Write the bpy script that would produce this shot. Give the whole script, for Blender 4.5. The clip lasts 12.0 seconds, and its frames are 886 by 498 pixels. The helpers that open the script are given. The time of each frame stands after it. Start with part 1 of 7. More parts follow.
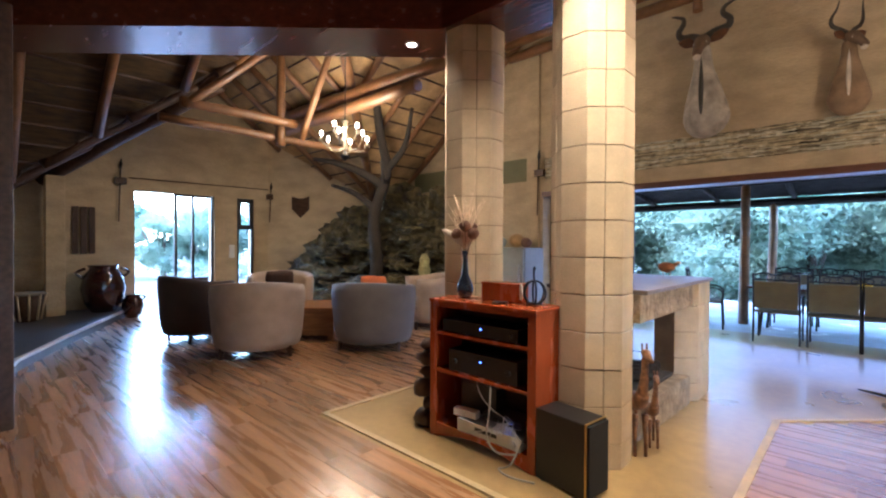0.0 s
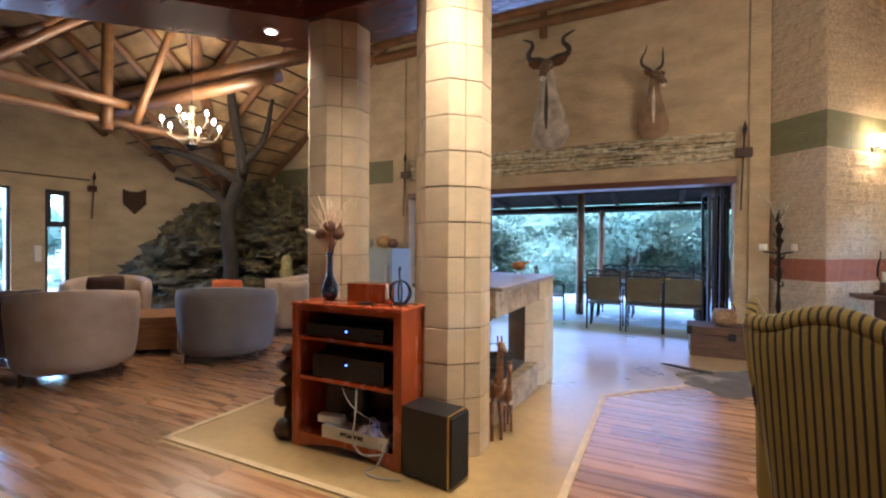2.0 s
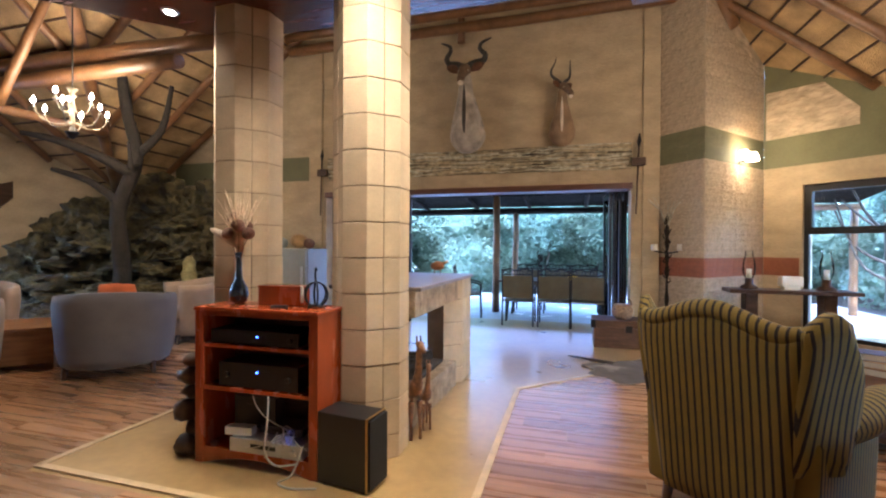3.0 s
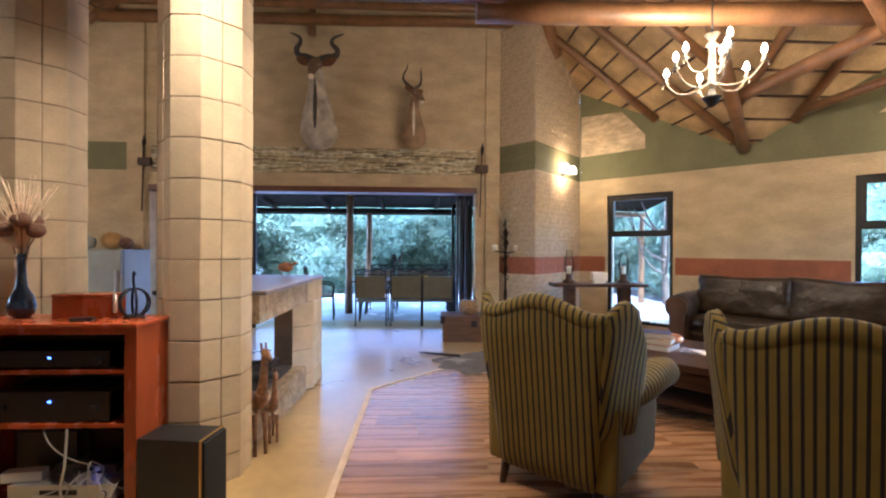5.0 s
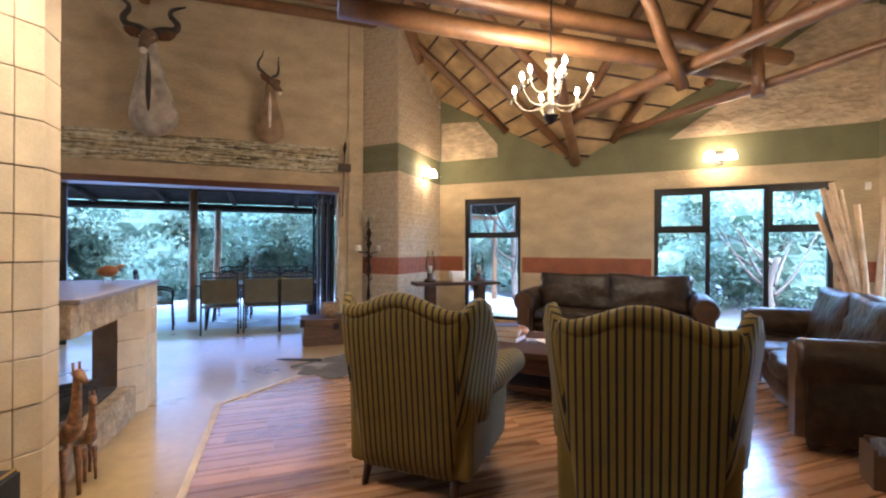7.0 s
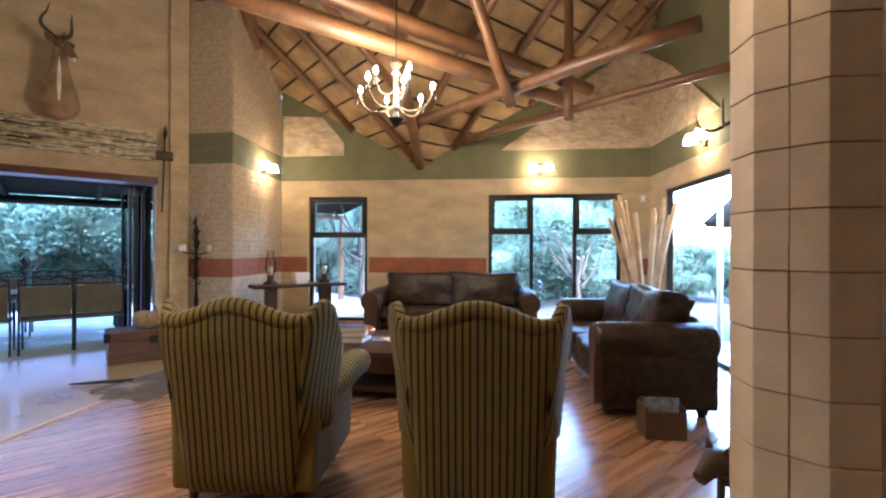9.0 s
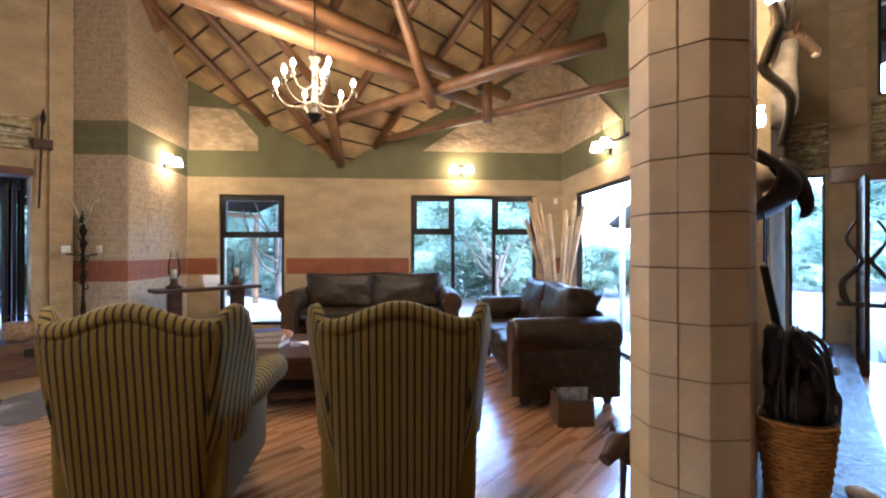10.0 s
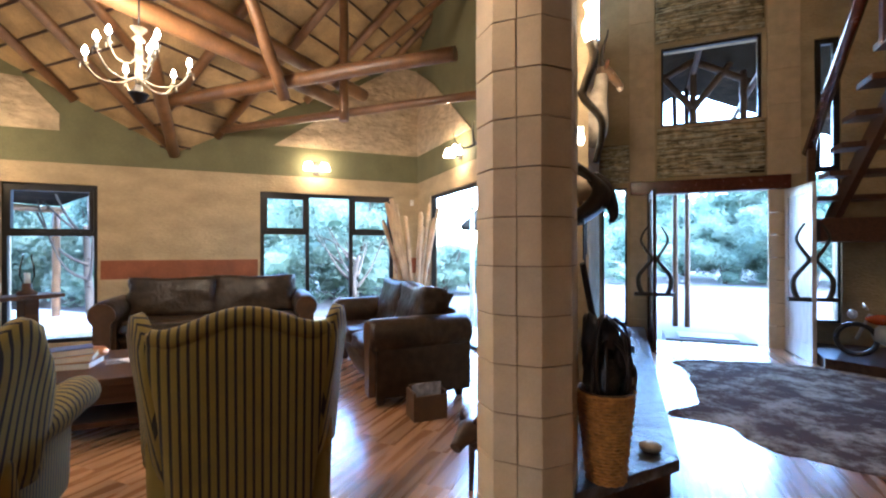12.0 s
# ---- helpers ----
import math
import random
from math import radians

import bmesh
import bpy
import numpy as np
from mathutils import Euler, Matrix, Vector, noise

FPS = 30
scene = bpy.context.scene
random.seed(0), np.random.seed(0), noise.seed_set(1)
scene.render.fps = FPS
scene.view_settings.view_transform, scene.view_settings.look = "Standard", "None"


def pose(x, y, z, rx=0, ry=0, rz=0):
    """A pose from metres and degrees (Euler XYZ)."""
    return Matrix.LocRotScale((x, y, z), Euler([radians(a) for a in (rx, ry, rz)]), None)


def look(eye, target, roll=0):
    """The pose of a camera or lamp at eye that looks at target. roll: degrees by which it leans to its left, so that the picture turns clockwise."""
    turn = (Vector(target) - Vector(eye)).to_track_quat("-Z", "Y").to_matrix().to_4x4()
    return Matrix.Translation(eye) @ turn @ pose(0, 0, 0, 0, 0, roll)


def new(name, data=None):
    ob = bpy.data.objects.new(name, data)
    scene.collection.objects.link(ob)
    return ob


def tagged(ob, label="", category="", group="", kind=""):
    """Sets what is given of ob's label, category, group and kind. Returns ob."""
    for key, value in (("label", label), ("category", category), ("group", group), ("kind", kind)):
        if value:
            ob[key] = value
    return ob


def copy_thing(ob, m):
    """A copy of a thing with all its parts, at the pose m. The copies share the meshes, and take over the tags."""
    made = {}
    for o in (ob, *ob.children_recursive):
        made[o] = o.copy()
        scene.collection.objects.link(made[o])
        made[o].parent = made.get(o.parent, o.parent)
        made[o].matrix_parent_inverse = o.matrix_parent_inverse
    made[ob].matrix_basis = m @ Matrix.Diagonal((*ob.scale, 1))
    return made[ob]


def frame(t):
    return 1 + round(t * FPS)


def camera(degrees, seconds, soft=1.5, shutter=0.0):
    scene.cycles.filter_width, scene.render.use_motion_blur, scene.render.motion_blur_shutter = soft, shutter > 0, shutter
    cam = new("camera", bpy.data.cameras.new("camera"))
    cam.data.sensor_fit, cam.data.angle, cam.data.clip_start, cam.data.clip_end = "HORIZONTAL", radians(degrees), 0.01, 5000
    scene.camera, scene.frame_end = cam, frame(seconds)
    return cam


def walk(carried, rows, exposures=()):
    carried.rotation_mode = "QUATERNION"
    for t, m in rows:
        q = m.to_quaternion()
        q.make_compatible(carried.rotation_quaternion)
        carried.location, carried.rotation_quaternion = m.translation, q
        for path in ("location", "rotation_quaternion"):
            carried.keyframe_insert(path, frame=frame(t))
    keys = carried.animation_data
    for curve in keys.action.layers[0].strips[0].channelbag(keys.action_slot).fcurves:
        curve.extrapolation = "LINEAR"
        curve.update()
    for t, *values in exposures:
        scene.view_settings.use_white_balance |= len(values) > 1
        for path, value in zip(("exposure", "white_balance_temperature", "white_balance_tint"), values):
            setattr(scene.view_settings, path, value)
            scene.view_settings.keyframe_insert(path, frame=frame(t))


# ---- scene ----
cam = camera(89.7, 12.0, soft=2.2)
PATH = [
    (0, (-0.025, 0.026, 1.35), (-1.398, 1.48, 1.33), 0.3),
    (0.5, (-0.023, 0.028, 1.35), (-1.297, 1.57, 1.332), 0.3),
    (1, (-0.021, 0.03, 1.35), (-1.181, 1.659, 1.333), 0.3),
    (1.5, (-0.019, 0.031, 1.35), (-1.06, 1.738, 1.334), 0.3),
    (2, (-0.016, 0.032, 1.35), (-0.907, 1.823, 1.336), 0.3),
    (2.5, (-0.013, 0.034, 1.35), (-0.745, 1.895, 1.337), 0.3),
    (3, (-0.01, 0.035, 1.35), (-0.567, 1.956, 1.339), 0.3),
    (5, (0.002, 0.036, 1.35), (0.087, 2.034, 1.344), 0.3),
    (5.5, (0.004, 0.036, 1.35), (0.236, 2.023, 1.345), 0.3),
    (6, (0.007, 0.036, 1.35), (0.386, 1.999, 1.346), 0.3),
    (6.5, (0.01, 0.035, 1.35), (0.543, 1.963, 1.347), 0.3),
    (7, (0.012, 0.034, 1.35), (0.69, 1.916, 1.349), 0.3),
    (9, (0.023, 0.028, 1.35), (1.288, 1.577, 1.352), 0.2),
    (9.5, (0.025, 0.026, 1.35), (1.409, 1.47, 1.353), 0.1),
    (10, (0.027, 0.024, 1.35), (1.54, 1.332, 1.353), 0.0),
    (10.5, (0.029, 0.021, 1.35), (1.641, 1.205, 1.354), -0.0),
    (11, (0.031, 0.019, 1.35), (1.74, 1.058, 1.354), -0.1),
    (11.5, (0.032, 0.016, 1.35), (1.818, 0.917, 1.355), -0.1),
    (12, (0.033, 0.014, 1.35), (1.878, 0.787, 1.355), -0.1),
]
walk(cam, [(t, look(eye, target, roll)) for t, eye, target, roll in PATH], exposures=((0.0, 2.62, 5300, 10), (12.0, 2.53, 5300, 10)))

# world, daylight and lamps
world = bpy.data.worlds.new("hazy_sky")
world.use_nodes = True
scene.world = world
wn = world.node_tree
sky = wn.nodes.new("ShaderNodeTexSky")
sky.sky_type, sky.sun_disc = "NISHITA", False
sky.sun_elevation, sky.sun_rotation = radians(55), radians(195)
sky.ozone_density = 3.0
wn.nodes["Background"].inputs["Strength"].default_value = 1.35
wn.links.new(sky.outputs[0], wn.nodes["Background"].inputs[0])
sun = new("sun", bpy.data.lights.new("sun", "SUN"))
sun.data.energy, sun.data.angle, sun.data.color = 1.8, radians(35), (1.0, 0.95, 0.88)
sun.rotation_euler = (radians(35), 0, radians(-15))
WARM = (1.0, 0.69, 0.39)


def lamp(kind, place, power, size=0.04, color=WARM, target=None, cone=None, blend=0.5):
    d = bpy.data.lights.new("lamp_" + kind.lower(), kind)
    d.energy, d.color = power, color
    if kind != "AREA":
        d.shadow_soft_size = size
    else:
        d.shape, d.size, d.size_y = "RECTANGLE", size[0], size[1]
    if cone:
        d.spot_size, d.spot_blend = radians(cone), blend
    ob = new("lamp", d)
    ob.matrix_world = look(place, target) if target else Matrix.Translation(place)
    return ob


# daylight that comes in through the wide openings
SKYLIGHT = (0.40, 0.52, 1.0)
lamp("AREA", (-1.75, 7.66, 1.12), 8.5, (5.0, 2.1), SKYLIGHT, (-1.75, 0.0, 0.9))
lamp("AREA", (5.8, 1.98, 1.15), 0.9, (2.6, 2.1), SKYLIGHT, (2.8, 4.98, 0.9))
lamp("AREA", (-10.36, 2.94, 1.2), 1.5, (1.4, 2.2), SKYLIGHT, (-6.0, 2.94, 0.9))


# ---- mesh helpers ----
def box(bm, x0, y0, z0, x1, y1, z1, bevel=0.0, m=None):
    g = bmesh.ops.create_cube(bm, size=1)
    vs = g["verts"]
    for v in vs:
        v.co = Vector((x0 + (v.co.x + 0.5) * (x1 - x0), y0 + (v.co.y + 0.5) * (y1 - y0), z0 + (v.co.z + 0.5) * (z1 - z0)))
    if bevel:
        es = list({e for v in vs for e in v.link_edges})
        r = bmesh.ops.bevel(bm, geom=es, offset=bevel, segments=2, affect="EDGES", profile=0.7)
        vs = list({v for f in r["faces"] for v in f.verts} | {v for v in vs if v.is_valid})
    if m is not None:
        bmesh.ops.transform(bm, matrix=m, verts=vs)
    return vs


def prism(bm, poly, z0, z1, bevel=0.0):
    """A polygon in plan pulled up from z0 to z1."""
    lo = [bm.verts.new((x, y, z0)) for x, y in poly]
    hi = [bm.verts.new((x, y, z1)) for x, y in poly]
    n = len(poly)
    fs = [bm.faces.new(lo[::-1]), bm.faces.new(hi)]
    fs += [bm.faces.new((lo[i], lo[(i + 1) % n], hi[(i + 1) % n], hi[i])) for i in range(n)]
    bmesh.ops.recalc_face_normals(bm, faces=fs)
    if bevel:
        bmesh.ops.bevel(bm, geom=list({e for f in fs for e in f.edges}), offset=bevel, segments=2, affect="EDGES", profile=0.7)
    return lo + hi


def tube(bm, pts, radii, seg=10, wobble=0.0, seed=0):
    """A round bar through points, with a radius at each."""
    pts = [Vector(p) for p in pts]
    if not isinstance(radii, (list, tuple)):
        radii = [radii] * len(pts)
    rng = random.Random(seed)
    rings, up = [], None
    for i, p in enumerate(pts):
        d = (pts[min(i + 1, len(pts) - 1)] - pts[max(i - 1, 0)]).normalized()
        a = up if up is not None else (Vector((0, 0, 1)) if abs(d.z) < 0.9 else Vector((1, 0, 0)))
        s = d.cross(a).normalized()
        up = s.cross(d).normalized()
        ring = []
        for k in range(seg):
            w = 2 * math.pi * k / seg
            r = radii[i] * (1 + wobble * (rng.random() - 0.5))
            ring.append(bm.verts.new(p + (math.cos(w) * s + math.sin(w) * up) * r))
        rings.append(ring)
    for a, b in zip(rings, rings[1:]):
        for k in range(seg):
            f = bm.faces.new((a[k], a[(k + 1) % seg], b[(k + 1) % seg], b[k]))
            f.smooth = True
    bm.faces.new(rings[0][::-1])
    bm.faces.new(rings[-1])
    return [v for r in rings for v in r]


def lathe(bm, profile, seg=24, at=(0, 0, 0), closed=True):
    """A turned shape: (radius, height) from bottom to top."""
    rings = [[bm.verts.new((at[0] + r * math.cos(2 * math.pi * k / seg), at[1] + r * math.sin(2 * math.pi * k / seg), at[2] + z)) for k in range(seg)] for r, z in profile]
    for a, b in zip(rings, rings[1:]):
        for k in range(seg):
            f = bm.faces.new((a[k], a[(k + 1) % seg], b[(k + 1) % seg], b[k]))
            f.smooth = True
    if closed:
        bm.faces.new(rings[0][::-1])
        bm.faces.new(rings[-1])
    return [v for r in rings for v in r]


def blob(bm, at, size, sub=2, rough=0.0, scale=2.0, seed=0.0, m=None):
    """A rounded lump, uneven if rough."""
    g = bmesh.ops.create_icosphere(bm, subdivisions=sub, radius=1)
    for v in g["verts"]:
        d = v.co.normalized()
        k = 1 + rough * noise.noise(d * scale + Vector((seed, seed * 1.7, 3.1)))
        v.co = Vector((d.x * size[0] * k, d.y * size[1] * k, d.z * size[2] * k))
        if m is not None:
            v.co = m @ v.co
        v.co += Vector(at)
    for f in {f for v in g["verts"] for f in v.link_faces}:
        f.smooth = True
    return g["verts"]


def smooth_path(pts, n=6):
    """A soft curve through points."""
    pts = [Vector(p) for p in pts]
    out = []
    for i in range(len(pts) - 1):
        p0, p1, p2, p3 = pts[max(i - 1, 0)], pts[i], pts[i + 1], pts[min(i + 2, len(pts) - 1)]
        for k in range(n):
            t = k / n
            out.append(0.5 * ((2 * p1) + (p2 - p0) * t + (2 * p0 - 5 * p1 + 4 * p2 - p3) * t * t + (3 * p1 - p0 - 3 * p2 + p3) * t ** 3))
    out.append(pts[-1])
    return out


def mesh_of(bm, name, material):
    me = bpy.data.meshes.new(name)
    bm.normal_update()
    bm.to_mesh(me)
    bm.free()
    me.materials.append(material)
    return me


def thing(name, label, category, at=(0, 0, 0), turn=0.0, group="", kind=""):
    """An empty at a thing's base, to carry its parts."""
    ob = new(name)
    ob.empty_display_size = 0.1
    ob.matrix_world = pose(at[0], at[1], at[2], 0, 0, turn)
    return tagged(ob, label, category, group, kind)


def part(name, bm, material, parent, label=""):
    ob = new(name, mesh_of(bm, name, material))
    ob.parent = parent
    return tagged(ob, label) if label else ob


def solid(name, bm, material, label="", category="", group="", kind="", at=None, turn=0.0):
    """A top-level thing of one mesh."""
    ob = new(name, mesh_of(bm, name, material))
    if at is not None:
        ob.matrix_world = pose(at[0], at[1], at[2], 0, 0, turn)
    return tagged(ob, label, category, group, kind)


def bm_new():
    return bmesh.new()


# ---- materials ----
def mat(name, color, rough=0.6, metal=0.0, vary=0.25, scale=6.0, fine=60.0, bump=0.15, dist=0.01, tint=None, stretch=None, rand=0.0, coat=0.0, spec=0.5, sheen=0.0, coat_rough=0.12):
    """A surface with broad stains and fine grain, in object metres."""
    m = bpy.data.materials.new(name)
    m.use_nodes = True
    nt = m.node_tree
    N, L = nt.nodes, nt.links
    b = N["Principled BSDF"]
    co = N.new("ShaderNodeTexCoord")
    mp = N.new("ShaderNodeMapping")
    L.new(co.outputs["Object"], mp.inputs[0])
    if stretch:
        mp.inputs["Scale"].default_value = stretch
    n1 = N.new("ShaderNodeTexNoise")
    n1.inputs["Scale"].default_value, n1.inputs["Detail"].default_value = scale, 5
    n2 = N.new("ShaderNodeTexNoise")
    n2.inputs["Scale"].default_value, n2.inputs["Detail"].default_value = fine, 4
    L.new(mp.outputs[0], n1.inputs[0])
    L.new(mp.outputs[0], n2.inputs[0])
    dark = [c * (1 - vary) for c in color]
    lite = [min(1, c * (1 + vary)) for c in (tint or color)]
    r = N.new("ShaderNodeValToRGB")
    r.color_ramp.elements[0].position, r.color_ramp.elements[1].position = 0.3, 0.7
    r.color_ramp.elements[0].color, r.color_ramp.elements[1].color = (*dark, 1), (*lite, 1)
    L.new(n1.outputs[0], r.inputs[0])
    mx = N.new("ShaderNodeMixRGB")
    mx.blend_type, mx.inputs[0].default_value = "OVERLAY", 0.5 * min(1, vary * 2)
    L.new(r.outputs[0], mx.inputs[1])
    L.new(n2.outputs[0], mx.inputs[2])
    out = mx.outputs[0]
    if rand:
        oi = N.new("ShaderNodeObjectInfo")
        hs = N.new("ShaderNodeHueSaturation")
        mr = N.new("ShaderNodeMapRange")
        mr.inputs["To Min"].default_value, mr.inputs["To Max"].default_value = 1 - rand, 1 + rand
        L.new(oi.outputs["Random"], mr.inputs["Value"])
        L.new(mr.outputs[0], hs.inputs["Value"])
        L.new(out, hs.inputs["Color"])
        out = hs.outputs[0]
    L.new(out, b.inputs["Base Color"])
    rr = N.new("ShaderNodeMapRange")
    rr.inputs["To Min"].default_value, rr.inputs["To Max"].default_value = max(0.02, rough - 0.08), min(1, rough + 0.08)
    L.new(n1.outputs[0], rr.inputs["Value"])
    L.new(rr.outputs[0], b.inputs["Roughness"])
    b.inputs["Metallic"].default_value = metal
    b.inputs["Coat Weight"].default_value = coat
    b.inputs["Coat Roughness"].default_value = coat_rough
    b.inputs["Specular IOR Level"].default_value = spec
    b.inputs["Sheen Weight"].default_value = sheen
    if bump:
        bp = N.new("ShaderNodeBump")
        bp.inputs["Strength"].default_value, bp.inputs["Distance"].default_value = bump, dist
        L.new(n2.outputs[0], bp.inputs["Height"])
        L.new(bp.outputs[0], b.inputs["Normal"])
    return m


def glow(name, color, strength):
    m = bpy.data.materials.new(name)
    m.use_nodes = True
    b = m.node_tree.nodes["Principled BSDF"]
    b.inputs["Base Color"].default_value = (*color, 1)
    b.inputs["Emission Color"].default_value = (*color, 1)
    b.inputs["Emission Strength"].default_value = strength
    return m


def glass_mat(name, rough=0.0, tint=(1, 1, 1)):
    m = bpy.data.materials.new(name)
    m.use_nodes = True
    nt = m.node_tree
    b = nt.nodes["Principled BSDF"]
    nt.nodes.remove(b)
    tr = nt.nodes.new("ShaderNodeBsdfTransparent")
    gl = nt.nodes.new("ShaderNodeBsdfGlossy")
    gl.inputs["Roughness"].default_value = rough
    tr.inputs[0].default_value = (*tint, 1)
    fr = nt.nodes.new("ShaderNodeFresnel")
    fr.inputs[0].default_value = 1.3
    mx = nt.nodes.new("ShaderNodeMixShader")
    nt.links.new(fr.outputs[0], mx.inputs[0])
    nt.links.new(tr.outputs[0], mx.inputs[1])
    nt.links.new(gl.outputs[0], mx.inputs[2])
    nt.links.new(mx.outputs[0], nt.nodes["Material Output"].inputs[0])
    return m


def stripe_mat(name, a, c, pitch, width, axis=0):
    """Woven stripes across one axis of the thing."""
    m = mat(name, a, 0.9, vary=0.12, scale=9, fine=260, bump=0.3, dist=0.002, sheen=0.02)
    nt = m.node_tree
    b = nt.nodes["Principled BSDF"]
    src = b.inputs["Base Color"].links[0].from_socket
    co = nt.nodes.new("ShaderNodeAttribute")
    co.attribute_name = "stripe"
    mul = nt.nodes.new("ShaderNodeMath")
    mul.operation, mul.inputs[1].default_value = "DIVIDE", pitch
    fr = nt.nodes.new("ShaderNodeMath")
    fr.operation = "FRACT"
    lt = nt.nodes.new("ShaderNodeMath")
    lt.operation, lt.inputs[1].default_value = "LESS_THAN", width
    mx = nt.nodes.new("ShaderNodeMixRGB")
    mx.inputs[2].default_value = (*c, 1)
    nt.links.new(co.outputs["Fac"], mul.inputs[0])
    nt.links.new(mul.outputs[0], fr.inputs[0])
    nt.links.new(fr.outputs[0], lt.inputs[0])
    nt.links.new(lt.outputs[0], mx.inputs[0])
    nt.links.new(src, mx.inputs[1])
    nt.links.new(mx.outputs[0], b.inputs["Base Color"])
    return m


PLASTER = mat("sand_plaster", (0.46, 0.355, 0.21), 0.88, vary=0.16, scale=2.2, fine=22, bump=0.5, dist=0.03, stretch=(1, 1, 2.2))
GREEN = mat("sage_green_paint", (0.155, 0.148, 0.072), 0.85, vary=0.12, scale=3, fine=30, bump=0.3, dist=0.015)
RUST = mat("rust_red_paint", (0.26, 0.085, 0.035), 0.8, vary=0.2, scale=4, fine=30, bump=0.25)
ROUGHSTONE = mat("rough_sandstone", (0.50, 0.39, 0.25), 0.9, vary=0.24, scale=5, fine=9, bump=0.7, dist=0.06, stretch=(1, 1, 1.8))
BLOCK = mat("sandstone_block", (0.57, 0.44, 0.275), 0.8, vary=0.12, scale=7, fine=90, bump=0.18, dist=0.006, rand=0.05)
MORTAR = mat("dark_mortar", (0.20, 0.14, 0.09), 0.95, vary=0.2, bump=0.3)
# coarse brown thatch, darkened in colour for the shade over the west corner
THATCH_SHADE_BROWN = mat("coarse_shade_brown_thatch", (0.085, 0.048, 0.016), 0.95, vary=0.5, scale=4, fine=60, bump=1.0, dist=0.04, stretch=(5, 1, 1))
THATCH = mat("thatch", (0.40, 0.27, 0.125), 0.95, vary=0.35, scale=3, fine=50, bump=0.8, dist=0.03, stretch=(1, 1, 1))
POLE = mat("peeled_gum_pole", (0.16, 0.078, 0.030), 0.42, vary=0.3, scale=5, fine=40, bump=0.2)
BARK = mat("grey_bark", (0.024, 0.018, 0.012), 0.9, vary=0.4, scale=6, fine=25, bump=0.8, dist=0.03)
ROCK = mat("dark_rock", (0.040, 0.032, 0.019), 0.85, vary=0.6, scale=5, fine=9, bump=1.0, dist=0.12, tint=(0.085, 0.070, 0.028))
SCREED = mat("polished_screed", (0.43, 0.285, 0.115), 0.3, vary=0.2, scale=1.6, fine=14, bump=0.03, coat=1.0, coat_rough=0.2)
VARNISH = mat("red_varnished_wood", (0.10, 0.026, 0.012), 0.25, vary=0.25, scale=3, fine=60, bump=0.04, stretch=(1, 6, 6), coat=0.3)
CHERRY = mat("cherry_wood", (0.32, 0.058, 0.013), 0.26, vary=0.14, scale=3, fine=50, bump=0.03, stretch=(4, 4, 1), coat=0.3)
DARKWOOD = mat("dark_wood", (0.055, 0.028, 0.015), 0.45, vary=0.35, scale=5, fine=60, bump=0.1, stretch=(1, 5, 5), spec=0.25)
# near-black matte wood; on the veranda poles its darkness stands in for shade
MATTE_DARK = mat("matte_dark_wood", (0.022, 0.016, 0.011), 0.9, vary=0.3, scale=5, fine=40, bump=0.2, spec=0.05)
BLACKFRAME = mat("dark_bronze_frame", (0.02, 0.018, 0.016), 0.4, metal=0.3, vary=0.2, bump=0.03)
STRIPWOOD = mat("pale_wood_strip", (0.55, 0.41, 0.23), 0.4, vary=0.2, scale=8, fine=60, bump=0.05)
REED = mat("grey_reed", (0.52, 0.48, 0.34), 0.85, vary=0.4, scale=12, fine=70, bump=0.5)
GLASS = glass_mat("window_glass")
LEATHER = mat("brown_leather", (0.029, 0.017, 0.009), 0.36, vary=0.5, scale=9, fine=16, bump=0.5, dist=0.02, spec=0.3)
LEATHER_FRONT = mat("tan_brown_leather", (0.060, 0.029, 0.012), 0.36, vary=0.3, scale=9, fine=30, bump=0.3, dist=0.01)
BLACK = mat("black_plastic", (0.012, 0.012, 0.013), 0.4, vary=0.2, bump=0.02)
IRON = mat("wrought_iron", (0.02, 0.018, 0.016), 0.5, metal=0.5, vary=0.3, bump=0.1)
SUEDE_TAN = mat("taupe_suede", (0.40, 0.30, 0.22), 0.85, vary=0.12, scale=5, fine=120, bump=0.12, sheen=0.15)
SUEDE_DARK = mat("dark_brown_suede", (0.045, 0.026, 0.019), 0.8, vary=0.2, scale=5, fine=120, bump=0.12, sheen=0.15)
SUEDE_GREY = mat("grey_suede", (0.12, 0.105, 0.105), 0.85, vary=0.12, scale=5, fine=120, bump=0.12, sheen=0.15)
STRIPE = stripe_mat("striped_wing_chair_cloth", (0.150, 0.098, 0.011), (0.009, 0.005, 0.003), 0.034, 0.34)
GROUND = mat("pale_gravel_ground", (0.075, 0.072, 0.07), 0.95, vary=0.2, scale=0.7, fine=12, bump=0.4)
LEAF = mat("bushveld_leaf", (0.19, 0.26, 0.195), 0.9, spec=0.05, vary=0.15, scale=1.2, fine=8, bump=0, rand=0.2)
nt = LEAF.node_tree
thin = nt.nodes.new("ShaderNodeBsdfTranslucent")
leaf_mix = nt.nodes.new("ShaderNodeMixShader")
leaf_mix.inputs[0].default_value = 0.6
nt.links.new(nt.nodes["Principled BSDF"].inputs["Base Color"].links[0].from_socket, thin.inputs[0])
nt.links.new(nt.nodes["Principled BSDF"].outputs[0], leaf_mix.inputs[1])
nt.links.new(thin.outputs[0], leaf_mix.inputs[2])
nt.links.new(leaf_mix.outputs[0], nt.nodes["Material Output"].inputs[0])
TWIG = mat("twig", (0.075, 0.058, 0.043), 0.9, vary=0.3)

# ---- roof heights: two crossing ridges and a lower west wing ----
PITCH = 0.767
RX, RY, RZ = -1.7, -0.06, 7.64
WY, WZ = 3.6, 4.72


